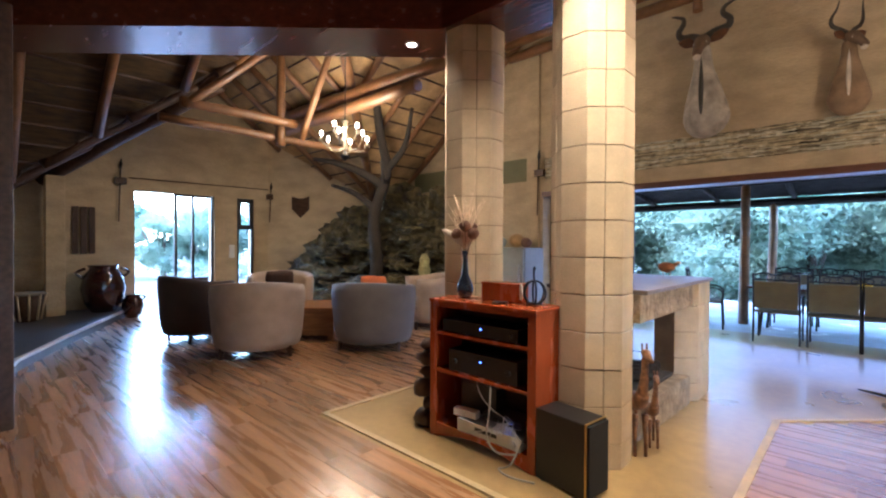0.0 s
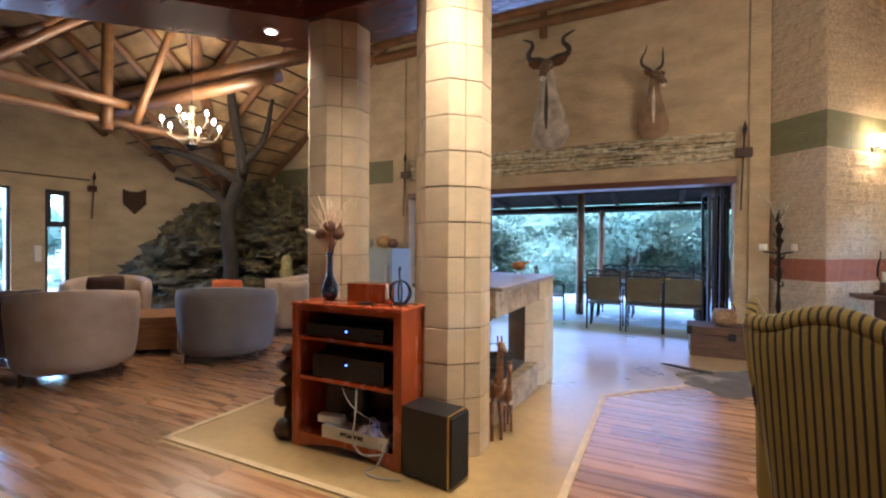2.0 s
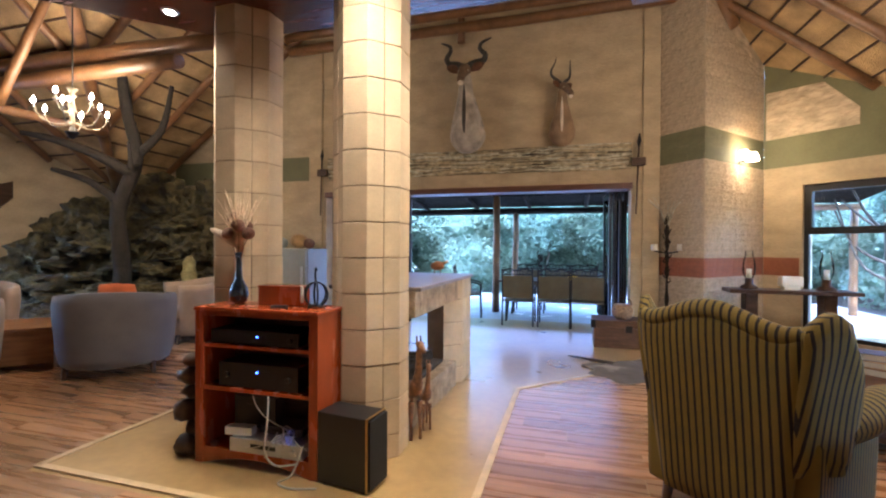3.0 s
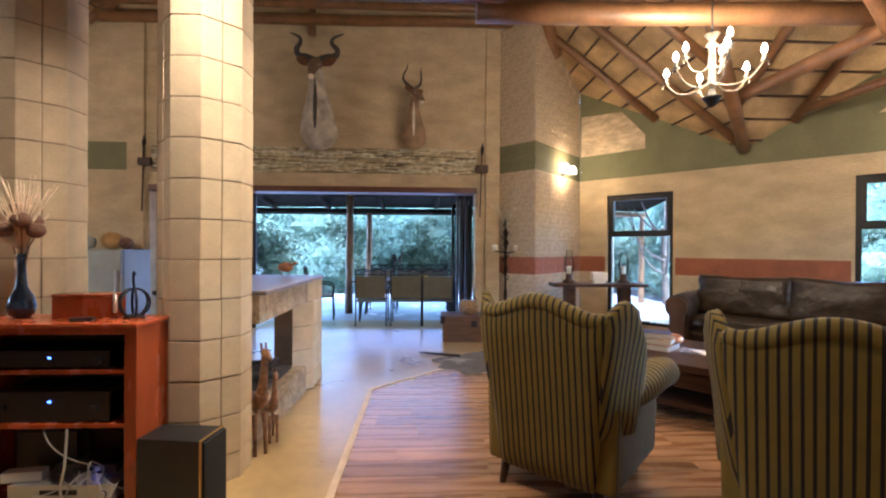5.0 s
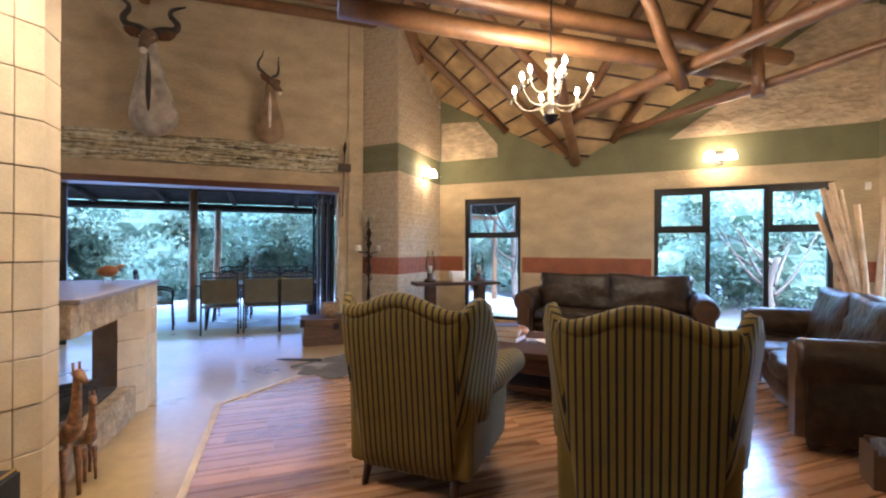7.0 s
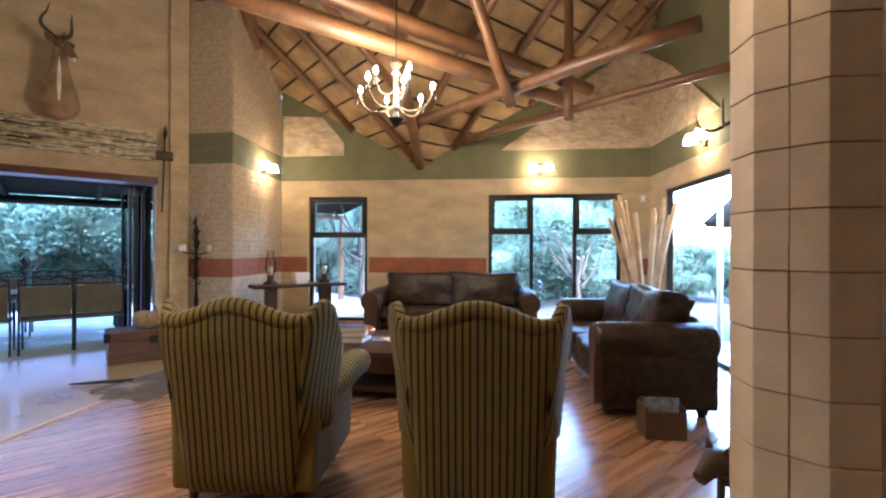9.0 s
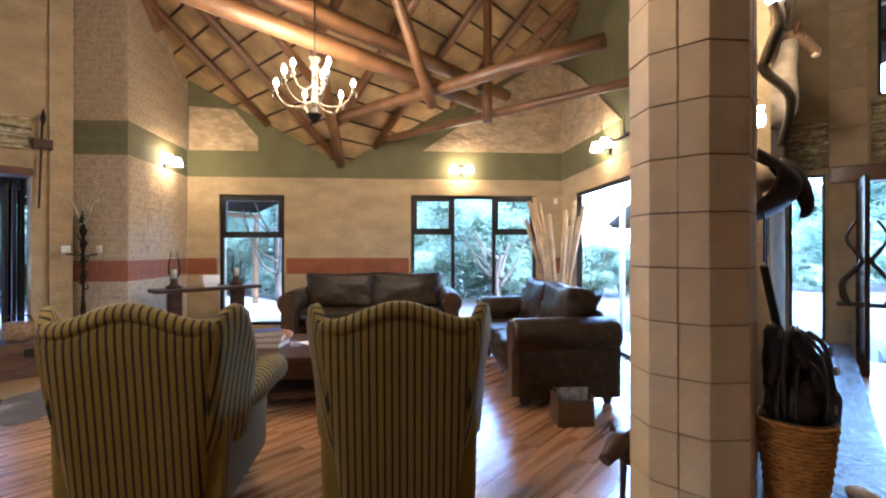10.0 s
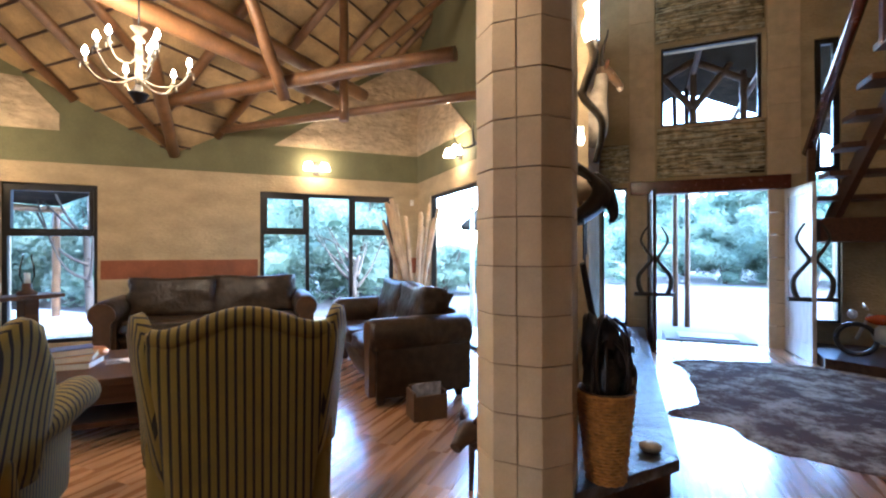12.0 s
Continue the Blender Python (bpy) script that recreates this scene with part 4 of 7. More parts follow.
hifi("router_box", "dark router box with a blue light and white cables", (-1.72, 2.46, 0.182), 0.3, 0.16, 0.05, DGREY, DGREY, (0.06, 0.02), [])
hifi("tuner", "dark tuner leaning at the back of the cabinet", (-1.95, 2.48, 0.182), 0.3, 0.1, 0.2, DGREY, BLACK, None, [])
bm = bm_new()
box(bm, -0.09, -0.03, 0, 0.09, 0.03, 0.05, 0.008)
solid("white_adapter", bm, mat("white_plastic", (0.75, 0.75, 0.73), 0.4, vary=0.05), "white plastic power strip on the disc player", "power strip", at=(-1.98, 2.34, 0.182), turn=8)
CABLE = mat("white_cable", (0.42, 0.40, 0.36), 0.5, vary=0.1)
rng = random.Random(3)
for k in range(9):
    a = Vector((-1.66 + 0.02 * (k % 3), 2.37, 0.215 + 0.01 * (k % 2)))
    e = Vector((-1.95 + 0.062 * k, 2.31 + 0.01 * (k % 3), 0.13 + 0.05 * (k % 2) + (0.3 if k == 1 else 0.1 if k in (4, 6) else 0)))
    m1 = a.lerp(e, 0.35) + Vector((0, -0.07, rng.uniform(-0.05, 0.08)))
    m2 = a.lerp(e, 0.7) + Vector((0, -0.06, rng.uniform(-0.08, 0.03)))
    bm = bm_new()
    tube(bm, smooth_path([a, m1, m2, e], 6), 0.0034, seg=6)
    solid("cable", bm, CABLE, "loose white cable in the cabinet", "cable", group="loose cables")
bm = bm_new()
tube(bm, smooth_path([(-1.74, 2.29, 0.455), (-1.72, 2.25, 0.3), (-1.73, 2.24, 0.15), (-1.65, 2.23, 0.08), (-1.52, 2.24, 0.1)], 8), 0.006, seg=6)
solid("cable", bm, CABLE, "white cable hanging down the cabinet front", "cable", group="loose cables")
bm = bm_new()
tube(bm, smooth_path([(-1.48, 2.26, 0.2), (-1.52, 2.2, 0.06), (-1.6, 2.19, 0.008), (-1.5, 2.16, 0.007), (-1.36, 2.2, 0.007)], 8), 0.006, seg=6)
solid("cable", bm, CABLE, "white cable trailing on the floor", "cable", group="loose cables")

# loudspeaker box on the floor
spk = thing("subwoofer", "black subwoofer box with a thin gold front edge", "speaker", (-1.215, 2.335, 0), -7)
bm = bm_new()
box(bm, -0.165, -0.095, 0.012, 0.165, 0.1, 0.41, 0.006)
part("case", bm, BLACK, spk)
bm = bm_new()
box(bm, 0.165, -0.09, 0.02, 0.18, 0.095, 0.4, 0.004)
part("grille", bm, mat("black_cloth", (0.015, 0.015, 0.015), 0.95, vary=0.2, fine=300), spk)
bm = bm_new()
box(bm, 0.155, -0.098, 0.012, 0.166, -0.093, 0.412)
box(bm, 0.155, -0.098, 0.41, 0.166, 0.1, 0.414)
part("gold_edge", bm, mat("brass", (0.55, 0.38, 0.13), 0.3, metal=0.9, vary=0.1), spk, "thin gold edge strip")
for sx in (-0.13, 0.13):
    for sy in (-0.07, 0.07):
        bm = bm_new()
        lathe(bm, [(0.015, 0), (0.012, 0.013)], 10, (sx, sy, 0))
        part("foot", bm, BLACK, spk)

# ---- wing chairs ----
def striped(bm, name, parent, axis):
    """A cloth part whose stripes cross the given local axis."""
    vals = [v.co[axis] + 10 for v in bm.verts]
    ob = part(name, bm, STRIPE, parent)
    at = ob.data.attributes.new("stripe", "FLOAT", "POINT")
    for i, v in enumerate(vals):
        at.data[i].value = v
    for p in ob.data.polygons:
        p.use_smooth = True
    return ob


def sheet(bm, grid, thick):
    """A padded sheet: a grid of points given a thickness along its normals and rounded rims."""
    n, m = len(grid), len(grid[0])
    def nrm(i, j):
        a = grid[min(i + 1, n - 1)][j] - grid[max(i - 1, 0)][j]
        b = grid[i][min(j + 1, m - 1)] - grid[i][max(j - 1, 0)]
        return a.cross(b).normalized()
    F, B = [], []
    for i in range(n):
        F.append([])
        B.append([])
        for j in range(m):
            e = min(i, j, n - 1 - i, m - 1 - j)
            k = thick * (0.55 if e == 0 else 0.9 if e == 1 else 1.0) / 2
            w = nrm(i, j) * k
            F[i].append(bm.verts.new(grid[i][j] + w))
            B[i].append(bm.verts.new(grid[i][j] - w))
    for i in range(n - 1):
        for j in range(m - 1):
            bm.faces.new((F[i][j], F[i + 1][j], F[i + 1][j + 1], F[i][j + 1]))
            bm.faces.new((B[i][j], B[i][j + 1], B[i + 1][j + 1], B[i + 1][j]))
    for i in range(n - 1):
        bm.faces.new((F[i][0], B[i][0], B[i + 1][0], F[i + 1][0]))
        bm.faces.new((F[i][m - 1], F[i + 1][m - 1], B[i + 1][m - 1], B[i][m - 1]))
    for j in range(m - 1):
        bm.faces.new((F[0][j], F[0][j + 1], B[0][j + 1], B[0][j]))
        bm.faces.new((F[n - 1][j], B[n - 1][j], B[n - 1][j + 1], F[n - 1][j + 1]))
    bmesh.ops.recalc_face_normals(bm, faces=bm.faces)


def wing_chair(at, turn):
    """Faces local +y; the base lies under the seat."""
    t = thing("wing_chair", "olive and black striped wingback armchair with wooden legs", "armchair", (*at, 0), turn, group="wing chairs")
    def backpt(u, v):
        # u across -1..1, v up 0..1
        half = 0.268 + 0.085 * min(1, v * 1.2)
        z = 0.13 + v * (0.915 + 0.04 * math.cos(u * math.pi * 1.15) + 0.015 * max(0, abs(u) - 0.8) * 5)
        return Vector((u * half, -0.31 - 0.10 * v - 0.02 * (1 - u * u) * v, z))
    bm = bm_new()
    sheet(bm, [[backpt(-1 + 2 * i / 16, j / 14) for j in range(15)] for i in range(17)], 0.10)
    striped(bm, "backrest", t, 0)
    bm = bm_new()
    tube(bm, [backpt(-0.97 + 1.94 * i / 24, 1.0) + Vector((0, 0.0, -0.012)) for i in range(25)], [0.030 + 0.016 * min(1, 6 * (0.5 - abs(i / 24 - 0.5)) + 0.3) for i in range(25)], seg=12)
    striped(bm, "top_roll", t, 0)
    for s in (-1, 1):
        bm = bm_new()
        def wingpt(a, v):
            # a forwards 0..1, v up 0..1
            p = backpt(s, 0.32 + 0.68 * v)
            depth = (0.10 + 0.17 * math.sin(math.pi * (0.12 + 0.76 * v))) * a
            return Vector((p.x + s * (0.095 * a - 0.004), p.y + 0.01 + depth, p.z + 0.17 * a * v - 0.16 * a ** 3 * v))
        sheet(bm, [[wingpt(-0.16 + 1.16 * i / 7, j / 10) for j in range(11)] for i in range(8)], 0.08)
        striped(bm, "wing", t, 1)
        bm = bm_new()
        path = [(s * 0.35, -0.24, 0.575), (s * 0.385, 0.03, 0.60), (s * 0.41, 0.24, 0.63), (s * 0.42, 0.40, 0.615)]
        tube(bm, smooth_path(path, 4), [0.03, 0.058, 0.07, 0.078, 0.082, 0.085, 0.087, 0.088, 0.089, 0.089, 0.088, 0.084, 0.07], seg=16)
        striped(bm, "arm_roll", t, 1)
        bm = bm_new()
        box(bm, min(s * 0.275, s * 0.40), -0.33, 0.13, max(s * 0.275, s * 0.40), 0.40, 0.57, 0.03)
        bmesh.ops.subdivide_edges(bm, edges=[e for e in bm.edges if abs((e.verts[0].co - e.verts[1].co).y) > 0.3], cuts=10)
        for v in bm.verts:
            v.co.x += s * (0.02 * math.sin(v.co.z * 5) - 0.03 - 0.06 * max(0.0, 0.45 - v.co.z))
        striped(bm, "arm_side", t, 1)
    bm = bm_new()
    box(bm, -0.275, -0.30, 0.13, 0.275, 0.30, 0.32, 0.02)
    striped(bm, "seat_base", t, 0)
    bm = bm_new()
    box(bm, -0.27, -0.28, 0.32, 0.27, 0.33, 0.45, 0.045)
    striped(bm, "seat_cushion", t, 0)
    for sx in (-0.27, 0.27):
        for sy, lean in ((-0.28, -0.05), (0.285, 0.0)):
            bm = bm_new()
            tube(bm, [(sx, sy + lean, 0), (sx, sy, 0.14)], [0.02, 0.032], seg=4)
            part("leg", bm, DARKWOOD, t)
    return t


wing_chair((0.88, 2.64), -42)
wing_chair((1.73, 1.80), -45)

# ---- leather sofas ----
def puff(bm, x0, y0, z0, x1, y1, z1, fat=0.05, cuts=5, seed=0.0, m=None, horn=0.0):
    """A stuffed cushion."""
    bmesh.ops.create_cube(bm, size=2)
    bmesh.ops.subdivide_edges(bm, edges=bm.edges[:], cuts=cuts, use_grid_fill=True)
    vs = bm.verts[:]
    cx, cy, cz = (x0 + x1) / 2, (y0 + y1) / 2, (z0 + z1) / 2
    hx, hy, hz = (x1 - x0) / 2, (y1 - y0) / 2, (z1 - z0) / 2
    for v in vs:
        c = v.co
        q = Vector((c.x * math.sqrt(max(0, 1 - c.y * c.y * 0.22 - c.z * c.z * 0.22 + c.y * c.y * c.z * c.z * 0.1)), c.y * math.sqrt(max(0, 1 - c.x * c.x * 0.22 - c.z * c.z * 0.22 + c.x * c.x * c.z * c.z * 0.1)), c.z * math.sqrt(max(0, 1 - c.x * c.x * 0.22 - c.y * c.y * 0.22 + c.x * c.x * c.y * c.y * 0.1))))
        k = 1.08 + 0.10 * noise.noise(q * 1.7 + Vector((seed, seed, seed))) + 0.07 * noise.noise(q * 4.5 + Vector((seed, 1, 2)))
        k += horn * max(0.0, abs(c.x * c.z) - 0.45) - 0.5 * horn * max(0.0, 0.5 - abs(c.x)) * max(0.0, c.z)
        p = Vector((cx + q.x * hx * k, cy + q.y * hy * k, cz + q.z * hz * k))
        v.co = m @ p if m is not None else p
    for f in {f for v in vs for f in v.link_faces}:
        f.smooth = True
    return vs


def sofa(at, turn, width, label, cushions=2):
    """Faces local -y."""
    t = thing("leather_sofa", label, "sofa", (*at, 0), turn, group="leather sofas")
    h = width / 2
    bm = bm_new()
    puff(bm, -h + 0.22, -0.40, 0.09, h - 0.22, 0.42, 0.36, cuts=4)
    part("base", bm, LEATHER, t)
    bm = bm_new()
    puff(bm, -h + 0.16, 0.20, 0.25, h - 0.16, 0.47, 0.80, cuts=5, seed=2)
    part("back_frame", bm, LEATHER, t)
    n = cushions
    w = (width - 0.52) / n
    for k in range(n):
        x = -h + 0.26 + w * k
        bm = bm_new()
        puff(bm, x, -0.46, 0.33, x + w, 0.22, 0.50, seed=3 + k)
        part("seat_cushion", bm, LEATHER, t)
        bm = bm_new()
        puff(bm, x, -0.15, 0.0, x + w, 0.15, 0.50, cuts=11, seed=7 + k, m=pose(0, 0.13, 0.48, -14, 0, 0), horn=0.26)
        part("back_cushion", bm, LEATHER, t, "creased brown leather cushion")
    for s in (-1, 1):
        bm = bm_new()
        x0, x1 = sorted((s * (h - 0.25), s * (h - 0.01)))
        box(bm, x0, -0.43, 0.08, x1, 0.46, 0.58, 0.04)
        part("arm_panel", bm, LEATHER, t)
        bm = bm_new()
        rim = [(0.135 * math.cos(math.radians(a)), 0.60 + 0.135 * math.sin(math.radians(a))) for a in range(-50, 231, 20)] + [(-0.085, 0.42), (-0.075, 0.10), (0.075, 0.10), (0.085, 0.42)]
        vs = [bm.verts.new((s * (h - 0.12) + x, -0.488, z)) for x, z in rim]
        f = bm.faces.new(vs)
        r = bmesh.ops.extrude_face_region(bm, geom=[f])
        bmesh.ops.translate(bm, verts=[v for v in r["geom"] if isinstance(v, bmesh.types.BMVert)], vec=(0, 0.06, 0))
        bmesh.ops.recalc_face_normals(bm, faces=bm.faces)
        part("arm_front", bm, LEATHER_FRONT, t, "scrolled tan-brown leather arm front")
        bm = bm_new()
        tube(bm, [(s * (h - 0.12), -0.475, 0.60), (s * (h - 0.12), -0.44, 0.60), (s * (h - 0.12), 0.0, 0.61), (s * (h - 0.12), 0.44, 0.61), (s * (h - 0.12), 0.47, 0.61)], [0.13, 0.155, 0.155, 0.15, 0.12], seg=20)
        part("arm_roll", bm, LEATHER, t)
        for y0 in (-0.36, 0.38):
            bm = bm_new()
            lathe(bm, [(0.03, 0), (0.045, 0.04), (0.045, 0.1)], 12, (s * (h - 0.12), y0, 0))
            part("foot", bm, DARKWOOD, t)
    return t


sofa((4.38, 5.16), -45, 2.5, "dark brown creased leather sofa below the lounge windows")
sofa((4.30, 2.40), -135, 2.05, "dark brown leather sofa with its arm end to the room")

# ---- tub chairs ----
def tub_chair(at, turn, cloth, label, r=0.40, h=0.78):
    """Faces local +y: a curved back that wraps round a seat."""
    t = thing("tub_chair", label, "armchair", (*at, 0), turn, group="tub chairs")
    n = 26
    grid = []
    for i in range(n + 1):
        a = math.radians(-215 + 250 * i / n)
        back = max(0.0, -math.sin(a))
        colm = []
        for j in range(9):
            v = j / 8
            rr = r * (0.90 + 0.12 * v)
            z = 0.12 + v * (h - 0.20 + 0.08 * back)
            colm.append(Vector((rr * math.cos(a), rr * math.sin(a), z)))
        grid.append(colm)
    bm = bm_new()
    sheet(bm, grid, 0.11)
    for f in bm.faces:
        f.smooth = True
    part("tub_back", bm, cloth, t)
    bm = bm_new()
    lathe(bm, [(r * 0.86, 0.12), (r * 0.87, 0.30), (r * 0.84, 0.31)], 24)
    part("seat_base", bm, cloth, t)
    bm = bm_new()
    puff(bm, -r * 0.72, -r * 0.68, 0.31, r * 0.72, r * 0.95, 0.46, seed=at[0])
    part("seat_cushion", bm, cloth, t)
    for sx in (-1, 1):
        for sy in (-1, 1):
            bm = bm_new()
            tube(bm, [(sx * r * 0.76, sy * r * 0.60, 0), (sx * r * 0.73, sy * r * 0.57, 0.13)], [0.02, 0.032], seg=4)
            part("leg", bm, DARKWOOD, t)
    return t


tub_chair((-6.88, 2.26), 5, SUEDE_DARK, "dark brown suede tub chair with its back to the boards", 0.47, 0.91)
tub_chair((-5.45, 2.46), 60, SUEDE_TAN, "taupe suede tub chair on dark tapered legs", 0.50, 0.91)
tub_chair((-4.72, 3.68), 39, SUEDE_GREY, "grey-brown suede tub chair with an orange cushion", 0.50, 0.88)
tub_chair((-6.95, 3.50), 240, SUEDE_TAN, "pale taupe suede tub chair with a patterned cushion", 0.47, 0.90)
tub_chair((-5.30, 5.25), 150, SUEDE_TAN, "taupe suede tub chair by the rock garden", 0.48, 0.88)
bm = bm_new()
puff(bm, -0.17, -0.05, 0, 0.17, 0.05, 0.3, seed=4, m=pose(0, 0, 0, -18, 0, 0))
solid("orange_cushion", bm, mat("orange_cloth", (0.62, 0.14, 0.035), 0.85, vary=0.2, fine=200), "orange scatter cushion on the grey tub chair", "cushion", at=(-5.02, 3.90, 0.60), turn=50)
pc = thing("patterned_cushion", "dark brown cushion with an orange and cream ring", "cushion", (-6.74, 3.38, 0.585), 60)
bm = bm_new()
puff(bm, -0.19, -0.05, 0, 0.19, 0.05, 0.34, seed=5, m=pose(0, 0, 0, 14, 0, 0))
part("cover", bm, mat("brown_cloth", (0.06, 0.03, 0.02), 0.85, vary=0.2, fine=200), pc)
for rr, mm, yy in ((0.10, mat("cream_cloth", (0.6, 0.5, 0.38), 0.85), -0.066), (0.075, mat("orange_ring", (0.62, 0.14, 0.035), 0.85), -0.070), (0.03, mat("dark_dot", (0.04, 0.02, 0.015), 0.85), -0.074)):
    bm = bm_new()
    lathe(bm, [(rr, 0), (rr * 0.96, 0.012)], 20)
    bmesh.ops.transform(bm, matrix=pose(0, yy + 0.01 - 0.02, 0.17, 104, 0, 0), verts=bm.verts)
    part("ring", bm, mm, pc)

# ---- tables ----
def box_parts(t, rows, m):
    for nm, c, bev in rows:
        bm = bm_new()
        box(bm, *c, bevel=bev)
        part(nm, bm, m, t)


TABLEWOOD = mat("brown_polished_wood", (0.045, 0.020, 0.010), 0.38, vary=0.35, scale=4, fine=50, bump=0.06, stretch=(1, 6, 6), coat=0.0, spec=0.15)
ct = thing("coffee_table", "large dark polished wooden coffee table", "coffee table", (2.48, 3.72, 0), -45)
box_parts(ct, [("tabletop", (-0.74, -0.60, 0.405, 0.74, 0.48, 0.46), 0.014), ("apron", (-0.70, -0.56, 0.27, 0.70, -0.53, 0.405), 0.004), ("apron", (-0.70, -0.53, 0.27, -0.67, 0.41, 0.405), 0.004), ("apron", (0.67, -0.53, 0.27, 0.70, 0.41, 0.405), 0.004), ("apron", (-0.70, 0.41, 0.27, 0.70, 0.44, 0.405), 0.004), ("shelf", (-0.66, -0.52, 0.10, 0.66, 0.4, 0.14), 0.004)] + [("leg", (sx * 0.66 - 0.055, sy - 0.055, 0.0, sx * 0.66 + 0.055, sy + 0.055, 0.405), 0.012) for sx in (-1, 1) for sy in (-0.52, 0.4)], TABLEWOOD)
st = thing("side_table", "brown wooden chest table between the tub chairs", "table", (-5.95, 3.55, 0), 40)
box_parts(st, [("tabletop", (-0.42, -0.42, 0.42, 0.42, 0.42, 0.46), 0.01), ("body", (-0.38, -0.38, 0.06, 0.38, 0.38, 0.42), 0.01)] + [("leg", (sx * 0.34 - 0.04, sy * 0.34 - 0.04, 0.0, sx * 0.34 + 0.04, sy * 0.34 + 0.04, 0.06), 0.004) for sx in (-1, 1) for sy in (-1, 1)], mat("honey_wood", (0.28, 0.13, 0.05), 0.4, vary=0.3, scale=4, fine=50, stretch=(1, 6, 6)))
co = thing("console_table", "dark wooden console table against the stone pillar", "console table", (2.66, 6.76, 0), -2)
box_parts(co, [("tabletop", (-0.70, -0.2, 0.77, 0.70, 0.2, 0.82), 0.01), ("leg", (-0.50, -0.1, 0.05, -0.36, 0.1, 0.77), 0.01), ("leg", (0.34, -0.1, 0.05, 0.48, 0.1, 0.77), 0.01), ("foot", (-0.56, -0.2, 0.0, -0.30, 0.2, 0.05), 0.01), ("foot", (0.28, -0.2, 0.0, 0.54, 0.2, 0.05), 0.01), ("stretcher", (-0.36, -0.03, 0.2, 0.34, 0.03, 0.28), 0.006)], DARKWOOD)
tr = thing("storage_trunk", "old brown wooden trunk with iron corners", "trunk", (0.72, 6.62, 0), 0)
TRUNKWOOD = mat("worn_trunk_wood", (0.10, 0.048, 0.022), 0.6, vary=0.45, scale=5, fine=40, bump=0.3, stretch=(1, 5, 5))
box_parts(tr, [("body", (-0.44, -0.24, 0.0, 0.44, 0.24, 0.27), 0.008), ("lid", (-0.455, -0.255, 0.275, 0.455, 0.255, 0.37), 0.012)], TRUNKWOOD)
box_parts(tr, [("corner_iron", (sx * 0.45 - 0.03, -0.262, 0.27, sx * 0.45 + 0.03 if sx < 0 else 0.462, -0.2, 0.375), 0.002) for sx in (-1, 1)] + [("latch", (-0.04, -0.265, 0.22, 0.04, -0.24, 0.31), 0.003)], IRON)

# ---- lamps that the place has, and two added fill downlights ----
BULB = glow("lit_bulb", (1.0, 0.88, 0.7), 22)
SHADE = glow("lit_glass_shade", (1.0, 0.82, 0.55), 2.6)
CREAM = mat("cream_iron", (0.20, 0.165, 0.11), 0.5, vary=0.2, bump=0.1)


def chandelier(at, top, label, power):
    t = thing("chandelier", label, "chandelier", at, 12, group="chandeliers")
    bm = bm_new()
    lathe(bm, [(0.012, -0.30), (0.035, -0.28), (0.06, -0.24), (0.075, -0.22), (0.03, -0.2), (0.02, -0.14)], 18)
    part("bowl", bm, IRON, t, "dark turned bowl")
    bm = bm_new()
    lathe(bm, [(0.018, -0.2), (0.03, -0.1), (0.022, 0.0), (0.03, 0.1), (0.02, 0.18), (0.045, 0.2), (0.02, 0.24), (0.06, 0.29), (0.012, 0.31)], 16)
    part("stem", bm, CREAM, t)
    bm = bm_new()
    tube(bm, [(0, 0, 0.3), (0, 0, top - at[2])], 0.008, seg=6)
    part("chain", bm, IRON, t)
    for tier, (n, r, z) in enumerate(((6, 0.35, 0.0), (3, 0.19, 0.15))):
        for k in range(n):
            a = 2 * math.pi * k / n + 0.4 * tier
            c, s = math.cos(a), math.sin(a)
            bm = bm_new()
            prof = [(0.02, z - 0.1), (0.35 * r, z - 0.15), (0.75 * r, z - 0.13), (1.0 * r, z - 0.03), (1.08 * r, z - 0.02), (1.1 * r, z - 0.07)]
            tube(bm, smooth_path([(q * c, q * s, h) for q, h in prof], 4), 0.0065, seg=6)
            part("arm", bm, CREAM, t)
            bm = bm_new()
            lathe(bm, [(0.008, z - 0.03), (0.028, z - 0.02), (0.012, z - 0.012), (0.011, z + 0.035)], 10, (r * c, r * s, 0))
            part("candle_cup", bm, CREAM, t)
            bm = bm_new()
            lathe(bm, [(0.009, z + 0.035), (0.021, z + 0.06), (0.016, z + 0.085), (0.004, z + 0.11)], 10, (r * c, r * s, 0))
            part("bulb", bm, BULB, t, "lit candle bulb").visible_shadow = False
    lamp("POINT", (at[0], at[1], at[2] + 0.1), power, 0.34)
    return t


chandelier((2.33, 3.56, 2.80), 3.72, "lit cream iron chandelier under the lounge roof", 42)
chandelier((-5.70, 3.88, 2.90), 4.45, "lit cream iron chandelier over the tub chairs", 30)


